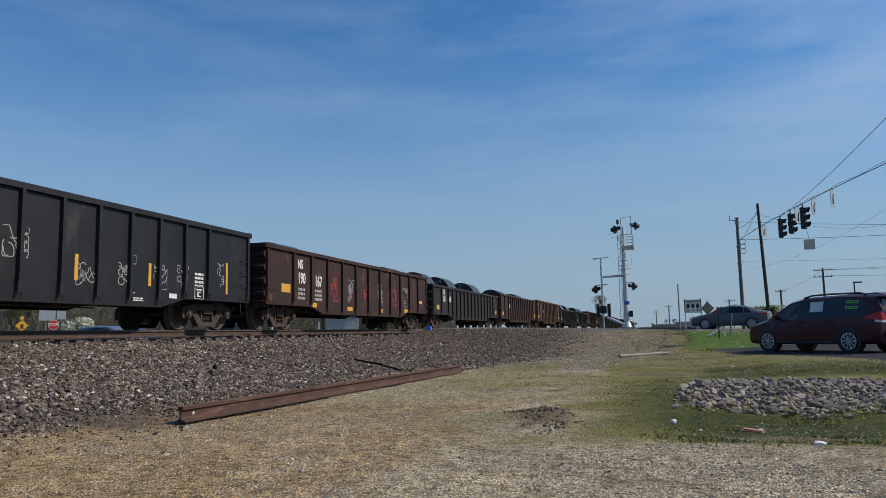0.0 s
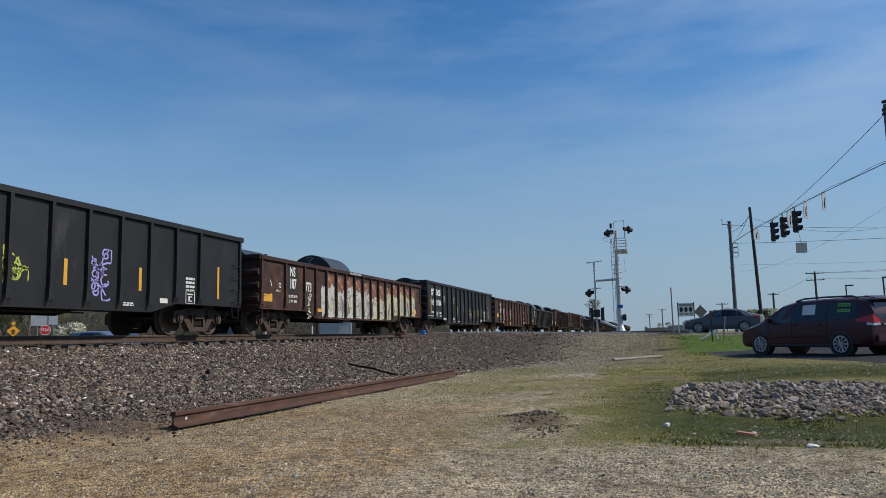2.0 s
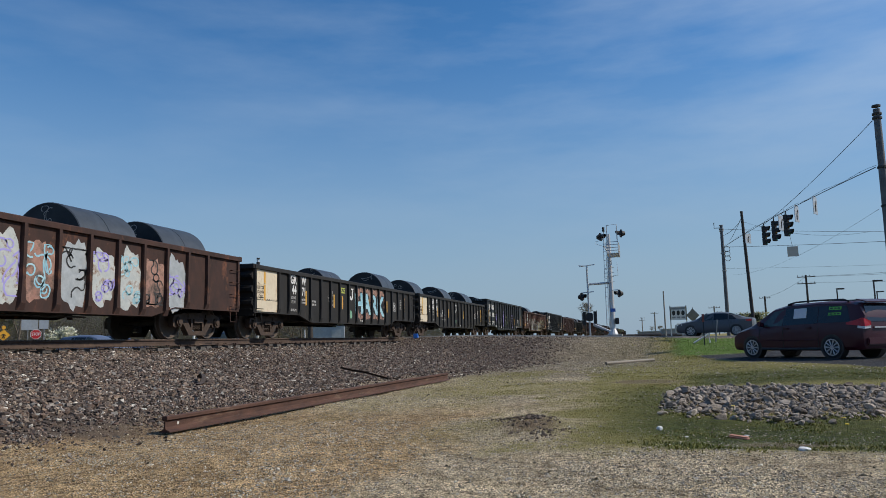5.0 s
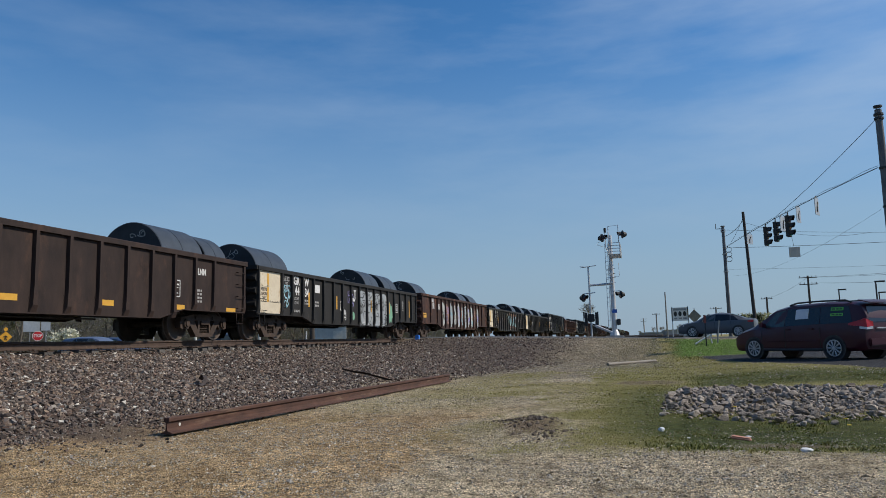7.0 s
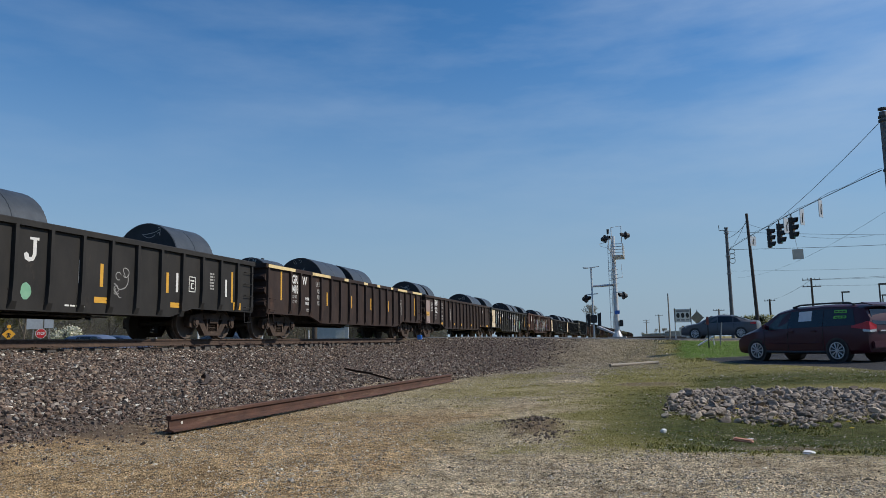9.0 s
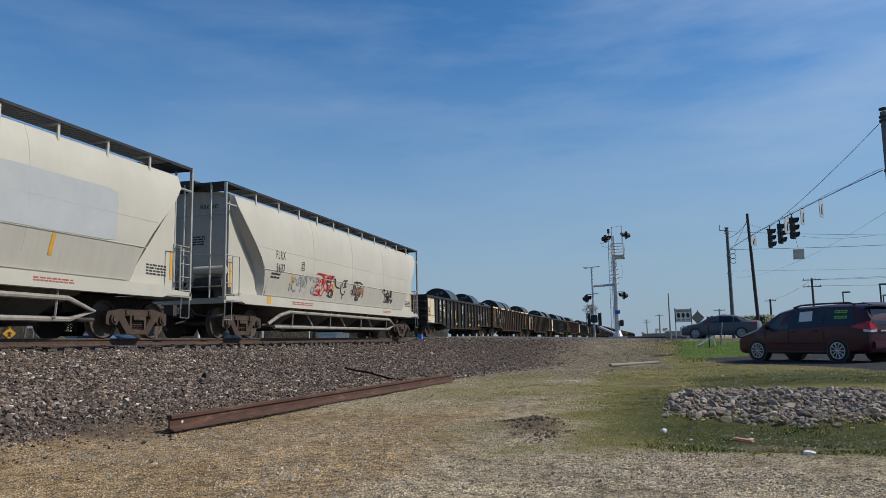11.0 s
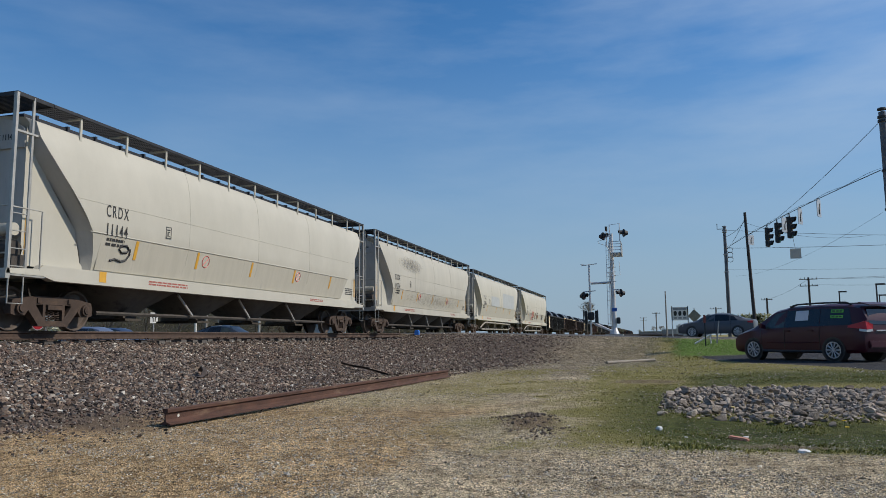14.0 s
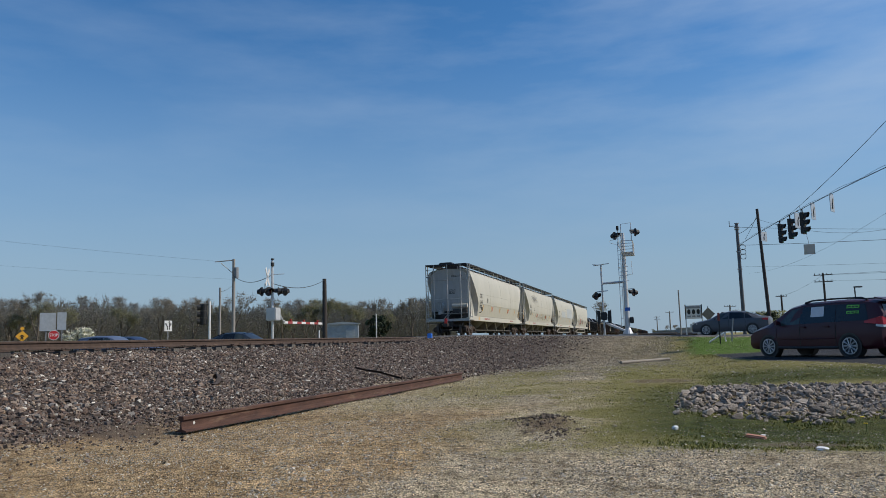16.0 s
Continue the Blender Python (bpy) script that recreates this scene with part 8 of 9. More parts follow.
def minivan():
    st = [(-2.54, 0.45, 0.95, 1.02, 0.78, 0.70), (-2.50, 0.30, 1.02, 1.30, 0.90, 0.72), (-2.36, 0.26, 1.06, 1.64, 0.96, 0.74), (-2.10, 0.25, 1.07, 1.72, 0.98, 0.76), (-1.0, 0.24, 1.05, 1.76, 0.99, 0.78), (0.1, 0.24, 1.02, 1.74, 0.99, 0.77),
          (0.75, 0.24, 1.00, 1.62, 0.99, 0.72), (1.25, 0.24, 0.98, 1.34, 0.98, 0.66), (1.62, 0.24, 0.96, 1.10, 0.97, 0.70), (2.15, 0.25, 0.84, 0.95, 0.93, 0.66), (2.42, 0.28, 0.70, 0.80, 0.84, 0.56), (2.53, 0.36, 0.58, 0.64, 0.66, 0.4)]
    front, back = Vector((3.41, 27.17)), Vector((5.36, 24.89))
    way = (front - back).normalized()
    # the near wheels stand on the line from back to front; the body's middle lies to their right
    mid = (front + back) / 2 + Vector((way.y, -way.x)) * 0.99
    turn = math.degrees(math.atan2(-way.x, way.y))
    m = pose(mid.x, mid.y, float(height(mid.x, mid.y, False)) + 0.02, 0, 0, turn)
    t, body, at, skin = vehicle("minivan", "dark maroon minivan with a paper window sign, parked", "minivan", st, car_paint("maroon_paint", (0.042, 0.0035, 0.011)), m, (1.515, -1.515), 0.345,
                                ((0.25, 1.15, 0.05, 0.0, -0.5), (-1.05, 0.235, 0.05, 0.0, 0.0), (-2.16, -1.065, 0.05, 0.15, 0.0)))
    bm = bmesh.new()
    vs = [bm.verts.new(p) for p in ((-0.70, -2.545, 1.10), (0.70, -2.545, 1.10), (0.62, -2.40, 1.60), (-0.62, -2.40, 1.60))]
    bm.faces.new(vs)
    part("rear_window", bm, GLASS, t, "dark liftgate window")
    bm = bmesh.new()
    loft(bm, [[(-0.68, -2.56, 1.66), (0.68, -2.56, 1.66), (0.66, -2.2, 1.75), (-0.66, -2.2, 1.75)], [(-0.68, -2.56, 1.69), (0.68, -2.56, 1.69), (0.66, -2.2, 1.78), (-0.66, -2.2, 1.78)]])
    part("spoiler", bm, MATS["maroon_paint"], t)
    for s in (1, -1):
        bm = bmesh.new()
        loft(bm, [[(s * 0.60, -2.575, 0.98), (s * 0.60, -2.575, 1.10), (s * 0.60, -2.52, 1.10), (s * 0.60, -2.52, 0.98)], [(s * 0.86, -2.56, 0.95), (s * 0.86, -2.53, 1.20), (s * 0.82, -2.42, 1.20), (s * 0.82, -2.42, 0.95)],
                  [(s * 0.978, -2.42, 0.98), (s * 0.955, -2.40, 1.16), (s * 0.90, -2.36, 1.16), (s * 0.90, -2.36, 0.98)], [(s * 1.0, -2.05, 1.02), (s * 0.99, -2.05, 1.08), (s * 0.95, -2.05, 1.08), (s * 0.95, -2.05, 1.02)]])
        part("tail_lamp", bm, TAIL, t, "red wrap-round tail lamp")
        bm = bmesh.new()
        wire(bm, [(s * 0.66, -2.0, 1.71), (s * 0.68, -1.8, 1.785), (s * 0.68, -0.8, 1.80), (s * 0.68, -0.1, 1.785), (s * 0.66, 0.2, 1.72)], 0.03, 6)
        part("roof_rail", bm, PLASTIC, t, "black roof rail")
        bm = bmesh.new()
        loft(bm, [[(s * 0.96, 0.98, 1.02), (s * 0.96, 0.98, 1.14), (s * 0.96, 1.05, 1.14), (s * 0.96, 1.05, 1.02)], [(s * 1.16, 0.98, 1.05), (s * 1.16, 0.98, 1.20), (s * 1.14, 1.10, 1.18), (s * 1.14, 1.10, 1.05)]])
        part("door_mirror", bm, MATS["maroon_paint"], t)
        bm = bmesh.new()
        loft(bm, [[(s * 0.60, 2.46, 0.62), (s * 0.60, 2.46, 0.74), (s * 0.55, 2.40, 0.74), (s * 0.55, 2.40, 0.62)], [(s * 0.90, 2.20, 0.72), (s * 0.89, 2.18, 0.86), (s * 0.84, 2.14, 0.86), (s * 0.84, 2.14, 0.72)]])
        part("headlight", bm, ALLOY, t, "clear headlight")
        for y in (1.18, 0.24, -1.06):
            bm = bmesh.new()
            box(bm, *sorted((s * 0.985, s * (0.978 if y > 1 else 0.9925))), y - 0.006, y + 0.006, 0.36, 1.0)
            part("door_gap", bm, PLASTIC, t)
        bm = bmesh.new()
        wire(bm, [(s * 0.965, 1.12, 0.30), (s * 0.972, 0.0, 0.29), (s * 0.965, -1.12, 0.30)], 0.045, 8)
        part("rocker_panel", bm, PLASTIC, t, "black lower sill")
        bm = bmesh.new()
        wire(bm, [(s * 0.993, 0.95, 0.58), (s * 0.999, 0.0, 0.57), (s * 0.998, -1.05, 0.585)], 0.014, 6)
        part("body_moulding", bm, MATS["maroon_paint"], t)
        bm = bmesh.new()
        loft(bm, [[(s * 0.62, -2.578, 0.90), (s * 0.62, -2.578, 0.97), (s * 0.62, -2.53, 0.97), (s * 0.62, -2.53, 0.90)], [(s * 0.87, -2.562, 0.88), (s * 0.87, -2.552, 0.95), (s * 0.83, -2.43, 0.95), (s * 0.83, -2.43, 0.88)], [(s * 0.984, -2.40, 0.91), (s * 0.976, -2.40, 0.975), (s * 0.91, -2.36, 0.975), (s * 0.91, -2.36, 0.91)]])
        part("reversing_lamp", bm, ALLOY, t, "clear lower lens of the tail lamp")
        for y in (0.10, -0.75):
            bm = bmesh.new()
            box(bm, *sorted((s * 0.985, s * 1.025)), y - 0.09, y + 0.09, 0.93, 0.97)
            part("door_handle", bm, MATS["maroon_paint"], t)
    bm = bmesh.new()
    box(bm, -0.80, 0.80, -2.60, -2.50, 0.40, 0.62)
    bmesh.ops.bevel(bm, geom=bm.edges[:], offset=0.03, segments=2, affect="EDGES")
    part("rear_bumper", bm, MATS["maroon_paint"], t)
    part("chrome_strip", box(bmesh.new(), -0.45, 0.45, -2.585, -2.55, 0.90, 0.94), ALLOY, t)
    bm = bmesh.new()
    a, b = skin(-0.16, 0.36), skin(-0.16, 0.86)
    c, d = skin(-0.64, 0.36), skin(-0.64, 0.86)
    vs = [bm.verts.new((-(p[0] + 0.016), p[1], p[2])) for p in (a, c, d, b)]
    bm.faces.new(vs)
    part("window_notice", bm, surface("notice_paper", (0.62, 0.64, 0.68), (0.70, 0.72, 0.75), 6, 0.8), t, "white paper notice in the window")
    for k0, k1 in ((0.42, 0.56), (0.70, 0.86)):
        bm = bmesh.new()
        vs = [bm.verts.new((-(p[0] + 0.016), p[1], p[2])) for p in (skin(-1.42, k0), skin(-1.84, k0), skin(-1.84, k1), skin(-1.42, k1))]
        bm.faces.new(vs)
        sticker = part("window_sticker", bm, surface("sticker_green", (0.12, 0.45, 0.06), (0.18, 0.55, 0.08), 6, 0.6), t, "bright green window sticker")
        bm = bmesh.new()
        for y0, y1 in ((-1.46, -1.56), (-1.60, -1.68), (-1.71, -1.80)):
            ks = (k0 + (k1 - k0) * 0.3, k0 + (k1 - k0) * 0.7)
            bm.faces.new([bm.verts.new((-(p[0] + 0.019), p[1], p[2])) for p in (skin(y0, ks[0]), skin(y1, ks[0]), skin(y1, ks[1]), skin(y0, ks[1]))])
        part("small_print", bm, PLASTIC, sticker)


SEDAN = [(-2.30, 0.42, 0.86, 0.94, 0.70, 0.60), (-2.24, 0.28, 0.94, 1.04, 0.84, 0.62), (-1.75, 0.22, 0.97, 1.10, 0.89, 0.64), (-1.35, 0.20, 0.97, 1.26, 0.90, 0.58), (-0.75, 0.20, 0.95, 1.43, 0.90, 0.58), (-0.1, 0.20, 0.93, 1.46, 0.90, 0.59),
         (0.55, 0.20, 0.92, 1.34, 0.90, 0.57), (1.05, 0.20, 0.91, 1.06, 0.89, 0.60), (1.35, 0.20, 0.88, 0.96, 0.88, 0.62), (1.95, 0.22, 0.78, 0.86, 0.84, 0.56), (2.22, 0.26, 0.66, 0.72, 0.74, 0.44), (2.31, 0.34, 0.55, 0.60, 0.56, 0.34)]


def sedan(x, y, z, turn, colour, paint_name, label, category="car", name="sedan_car", shape=SEDAN):
    t, body, at, skin = vehicle(name, label, category, shape, car_paint(paint_name, colour), pose(x, y, z, 0, 0, turn), (1.36, -1.34), 0.325,
                                ((0.02, 0.92, 0.08, -0.02, -0.5), (-0.88, -0.04, 0.08, 0.0, 0.0), (-1.38, -0.94, 0.10, 0.28, 0.02)))
    for nm, pts in (("windscreen", ((-0.70, 1.02, 1.0), (0.70, 1.02, 1.0), (0.52, 0.42, 1.405), (-0.52, 0.42, 1.405))), ("rear_window", ((-0.66, -1.62, 1.15), (0.66, -1.62, 1.15), (0.52, -0.92, 1.42), (-0.52, -0.92, 1.42)))):
        bm = bmesh.new()
        bm.faces.new([bm.verts.new(p) for p in pts])
        part(nm, bm, GLASS, t)
    for s in (1, -1):
        bm = bmesh.new()
        loft(bm, [[(s * 0.45, -2.30, 0.80), (s * 0.45, -2.30, 0.94), (s * 0.45, -2.22, 0.96), (s * 0.45, -2.22, 0.80)], [(s * 0.82, -2.24, 0.82), (s * 0.82, -2.24, 0.95), (s * 0.8, -2.1, 0.97), (s * 0.8, -2.1, 0.82)],
                  [(s * 0.905, -1.95, 0.86), (s * 0.90, -1.95, 0.95), (s * 0.85, -1.9, 0.95), (s * 0.85, -1.9, 0.86)]])
        part("tail_lamp", bm, TAIL, t, "red tail lamp")
        bm = bmesh.new()
        loft(bm, [[(s * 0.50, 2.26, 0.60), (s * 0.50, 2.24, 0.70), (s * 0.48, 2.16, 0.72), (s * 0.48, 2.16, 0.60)], [(s * 0.85, 1.92, 0.68), (s * 0.845, 1.90, 0.79), (s * 0.8, 1.86, 0.80), (s * 0.8, 1.86, 0.68)]])
        part("headlight", bm, ALLOY, t, "clear headlight")
        bm = bmesh.new()
        loft(bm, [[(s * 0.86, 0.70, 0.93), (s * 0.86, 0.70, 1.02), (s * 0.86, 0.76, 1.02), (s * 0.86, 0.76, 0.93)], [(s * 1.03, 0.68, 0.95), (s * 1.03, 0.68, 1.07), (s * 1.02, 0.79, 1.05), (s * 1.02, 0.79, 0.95)]])
        part("door_mirror", bm, MATS[paint_name], t)
        for y0 in (0.0, -0.95):
            bm = bmesh.new()
            box(bm, *sorted((s * 0.885, s * 0.903)), y0 - 0.008, y0 + 0.008, 0.35, 0.93)
            part("door_gap", bm, PLASTIC, t)
        for y0 in (-0.1, -1.0):
            bm = bmesh.new()
            box(bm, *sorted((s * 0.88, s * 0.92)), y0 - 0.16, y0 - 0.02, 0.80, 0.835)
            part("door_handle", bm, MATS[paint_name], t)
    return t


WAGON = [(-2.20, 0.42, 0.92, 1.05, 0.74, 0.62), (-2.15, 0.28, 0.98, 1.36, 0.86, 0.62), (-1.9, 0.22, 0.99, 1.52, 0.90, 0.62), (-0.9, 0.20, 0.97, 1.60, 0.90, 0.62), (0.2, 0.20, 0.95, 1.58, 0.90, 0.62),
         (0.65, 0.20, 0.95, 1.46, 0.90, 0.60), (1.15, 0.20, 0.94, 1.10, 0.89, 0.62), (1.35, 0.20, 0.92, 1.02, 0.88, 0.62), (1.95, 0.22, 0.82, 0.92, 0.84, 0.56), (2.22, 0.26, 0.70, 0.78, 0.74, 0.44), (2.31, 0.34, 0.55, 0.60, 0.56, 0.34)]
minivan()
sedan(4.12, 49.2, float(road_height(4.2)) + 0.055, 75, (0.085, 0.09, 0.10), "slate_paint", "slate-grey sedan waiting at the crossing")
sedan(-34.4, 39.9, float(road_height(-34.4)) + 0.05, -90, (0.10, 0.13, 0.20), "blue_paint", "silver-blue wagon waiting beyond the track", name="wagon_car", shape=WAGON)
sedan(-36.4, 44.4, float(road_height(-36.4)) + 0.05, -90, (0.03, 0.05, 0.10), "deep_blue_paint", "deep blue wagon waiting beyond the track", name="wagon_car", shape=WAGON)
sedan(-24.6, 39.6, float(road_height(-24.6)) + 0.05, -90, (0.025, 0.035, 0.05), "navy_paint", "dark blue sedan waiting beyond the track")

# ---- beyond the track ----
def crossing_signal():
    x0, y0 = -20.5, 36.1
    z0 = float(height(x0, y0))
    t = thing("crossing_signal", "crossing signal with crossbuck, hooded lights and a lowered striped gate", "crossing signal", Matrix.Translation((x0, y0, z0)))
    up = 5.7 - z0
    part("mast", tube(bmesh.new(), (0, 0, 0), (-0.02, 0, up), 0.065, 12), ALU, t)
    bm = bmesh.new()
    tube(bm, (0, 0, up), (0, 0, up + 0.08), 0.09, 10)
    part("mast_cap", bm, MATT_BLACK, t)
    part("bell", tube(bmesh.new(), (0, 0, up - 0.35), (0, 0, up - 0.15), 0.10, 10), MATT_BLACK, t)
    bm = bmesh.new()
    wire(bm, [(0, 0, 4.9 - z0), (0.55, 0.35, 4.92 - z0)], 0.02, 5)
    part("side_arm", bm, ALU, t)
    for a in (50, -50):
        bm = bmesh.new()
        box(bm, -0.6, 0.6, -0.012, 0.012, -0.11, 0.11)
        ob = part("crossbuck_board", bm, SIGN_WHITE, t, "white crossbuck board seen edge on")
        ob.matrix_basis = Matrix.Translation((-0.25, -0.1, 4.55 - z0 + 0.2)) @ pose(0, 0, 0, 0, 0, 106) @ pose(0, 0, 0, 0, a, 0)
    bm = bmesh.new()
    wire(bm, [(-0.55, -0.3, 4.05 - z0), (0.65, 0.35, 4.1 - z0)], 0.035, 6)
    wire(bm, [(-0.3, -0.3, 4.4 - z0), (-0.3, -0.3, 4.05 - z0)], 0.02, 5)
    part("light_arm", bm, MATT_BLACK, t)
    for x, y, turn in ((-0.52, -0.28, 95), (-0.16, -0.15, 62), (0.30, 0.15, -70), (0.62, 0.3, -100)):
        flasher(t, x, y, 3.95 - z0, turn)
    bm = bmesh.new()
    box(bm, -0.25, 0.35, -0.3, 0.3, 2.35 - z0, 3.05 - z0)
    bmesh.ops.bevel(bm, geom=bm.edges[:], offset=0.04, segments=2, affect="EDGES")
    part("gate_machine", bm, ALU, t, "grey gate machine box")
    bm = bmesh.new()
    wire(bm, [(0.3, 0.2, 2.7 - z0), (0.35, 0.5, 2.35 - z0), (0.2, 1.0, 2.3 - z0)], 0.06, 6)
    part("gate_bracket", bm, ALU, t)
    for k in range(9):
        bm = bmesh.new()
        y = 0.9 + k * 0.55
        box(bm, 0.12, 0.16, y, y + 0.55, 2.20 - z0, 2.33 - z0)
        part("gate_arm", bm, (SIGN_WHITE, surface("gate_red", (0.26, 0.04, 0.04), (0.34, 0.06, 0.05)))[k % 2], t, "white and red striped gate arm")
    for y in (1.8, 3.4, 5.2):
        part("gate_lamp", tube(bmesh.new(), (0.14, y, 2.33 - z0), (0.14, y, 2.45 - z0), 0.06, 8), RED, t)


crossing_signal()


def post_sign(name, label, x, y, z, make, posts=((0, 0),), turn=None):
    g = float(height(x, y))
    a = math.degrees(math.atan2(-x, y)) if turn is None else turn
    t = thing(name, label, "sign", Matrix.Translation((x, y, g)) @ pose(0, 0, 0, 0, 0, a))
    for px, extra in posts:
        part("post", box(bmesh.new(), px - 0.035, px + 0.035, 0.03, 0.08, -0.2, z - g + extra), GALV, t)
    make(t, z - g)
    return t


def stop_face(t, z):
    bm = bmesh.new()
    prism(bm, [(0.36 * math.cos(math.pi / 8 + k * math.pi / 4), z + 0.36 * math.sin(math.pi / 8 + k * math.pi / 4)) for k in range(8)], "y", 0.0, 0.03)
    part("border", bm, SIGN_WHITE, t, "white border")
    bm = bmesh.new()
    prism(bm, [(0.33 * math.cos(math.pi / 8 + k * math.pi / 4), z + 0.33 * math.sin(math.pi / 8 + k * math.pi / 4)) for k in range(8)], "y", -0.004, 0.0)
    part("face", bm, surface("stop_red", (0.45, 0.015, 0.02), (0.52, 0.03, 0.03), 4, 0.45), t, "red octagon")
    lettering("lettering", "STOP", 0.28, SIGN_WHITE, t, pose(0, -0.007, z, 90, 0, 0), squeeze=0.78)


def arrow_face(t, z):
    part("panel", box(bmesh.new(), -0.31, 0.31, 0.0, 0.02, z - 0.4, z + 0.4), SIGN_WHITE, t)
    for pts in ([(-0.08, z - 0.3), (-0.08, z - 0.05), (-0.2, z + 0.12)], [(0.08, z - 0.3), (0.08, z + 0.22)], [(0.08, z - 0.1), (0.2, z + 0.12)]):
        part("arrow", wire(bmesh.new(), [(a, -0.01, b) for a, b in pts], 0.03, 5), MATT_BLACK, t, "black lane arrow")
    for a, b in ((-0.2, 0.12), (0.08, 0.25), (0.2, 0.12)):
        bm = bmesh.new()
        prism(bm, [(a - 0.08, z + b), (a + 0.08, z + b), (a, z + b + 0.11)], "y", -0.02, 0.0)
        part("arrow_head", bm, MATT_BLACK, t)


AMBER_SIGN = surface("amber_sign", (0.70, 0.33, 0.02), (0.78, 0.40, 0.04), 4, 0.5)


def walker_face(t, z):
    bm = bmesh.new()
    prism(bm, [(-0.42, z), (0, z - 0.42), (0.42, z), (0, z + 0.42)], "y", 0.0, 0.02)
    part("panel", bm, AMBER_SIGN, t, "amber diamond panel")
    bm = bmesh.new()
    for a, b in (((0, z + 0.10), (0, z - 0.06)), ((0, z - 0.06), (0.10, z - 0.22)), ((0, z - 0.06), (-0.08, z - 0.22)), ((0, z + 0.08), (0.13, z - 0.02)), ((0, z + 0.08), (-0.12, z))):
        wire(bm, [(a[0], -0.01, a[1]), (b[0], -0.01, b[1])], 0.03, 5)
    part("symbol", bm, MATT_BLACK, t, "black plain symbol")
    bm = bmesh.new()
    tube(bm, (0.0, 0.02, z + 0.54), (0.0, -0.10, z + 0.54), 0.13, 14)
    part("beacon", bm, AMBER_SIGN, t, "round amber beacon")


post_sign("stop_sign", "red octagonal stop sign on a post beside the road", -41.2, 48.0 - 5.9, 2.15, stop_face)
post_sign("lane_sign", "white lane arrow sign on a post", -36.1, 47.9, 2.7, arrow_face, turn=66)
post_sign("warning_sign", "amber diamond warning sign with a beacon on top", -43.8, 41.9, 2.15, walker_face)
post_sign("sign_panel", "large grey sign panel seen from behind", -44.3, 44.6, 3.9, lambda t, z: part("panel", box(bmesh.new(), -0.50, 0.58, 0, 0.03, z - 1.35, z), SIGN_BACK, t), ((-0.05, 0),))
post_sign("sign_panel", "narrow pale sign panel seen from behind", -43.0, 44.7, 3.9, lambda t, z: part("panel", box(bmesh.new(), -0.34, 0.27, 0, 0.03, z - 1.3, z), SIGN_BACK, t), ((-0.0, 0),))


def post_light():
    x, y = -22.45, 33.1
    g = float(height(x, y))
    t = thing("traffic_light", "black traffic signal on a white post beyond the track", "traffic light", Matrix.Translation((x, y, g)), group="traffic lights")
    part("post", tube(bmesh.new(), (0, 0, 0), (0, 0, 3.35 - g), 0.06, 10), SIGN_WHITE, t)
    part("bracket", wire(bmesh.new(), [(0, 0, 3.2 - g), (-0.35, -0.2, 3.15 - g)], 0.03, 5), MATT_BLACK, t)
    for k in range(3):
        z = 3.05 - g - 0.36 * k
        bm = bmesh.new()
        box(bm, -0.42, -0.12, -0.30, -0.02, z - 0.17, z + 0.17)
        bmesh.ops.bevel(bm, geom=bm.edges[:], offset=0.03, segments=2, affect="EDGES")
        tube(bm, (-0.38, -0.26, z), (-0.50, -0.36, z), 0.14, 12)
        part("lamp_housing", bm, MATT_BLACK, t)


post_light()
t = utility_pole("street_lamp", "grey pole with a long lamp arm beyond the track", -34.9, 54.9, 8.45, 0.17, GREY_WOOD, category="street lamp")
z = 8.4 - t.location.z
part("lamp_arm", wire(bmesh.new(), [(0, 0, z - 0.05), (-1.3, -0.8, z - 0.2)], 0.05, 6), GALV, t)
part("arm_brace", wire(bmesh.new(), [(-0.05, 0, z - 1.2), (-0.9, -0.55, z - 0.3)], 0.03, 5), GALV, t)
bm = tube(bmesh.new(), (0.25, 0, z - 1.6), (0.25, 0, z - 0.7), 0.2, 12)
part("transformer", bm, GALV, t, "grey pole transformer")
utility_pole("service_pole", "thin grey wooden pole beyond the track", -33.05, 50.1, 5.6, 0.11, GREY_WOOD)
utility_pole("utility_pole", "dark wooden pole beyond the track", -23.85, 49.6, 5.8, 0.20, POLE_WOOD)
utility_pole("service_pole", "thin white pole beyond the track", -27.8, 69.7, 3.9, 0.07, SIGN_WHITE)
utility_pole("marker_post", "short white marker post by the crossing", -20.0, 40.8, 1.85, 0.05, SIGN_WHITE, category="post")
line((-34.9, 54.9, 7.0), (-20.5, 36.1, 4.9), 0.5, 0.02)
line((-20.5, 36.1, 4.4), (-23.85, 49.6, 5.7), 0.4, 0.02)
line((-36.1, 54.0, 8.25), (-75, 20, 14.0), 0.6, 0.006)
line((-34.9, 54.9, 6.7), (-75, 20, 10.8), 0.5, 0.004)
line((-33.05, 50.1, 5.3), (-34.9, 54.9, 6.3), 0.15, 0.015)


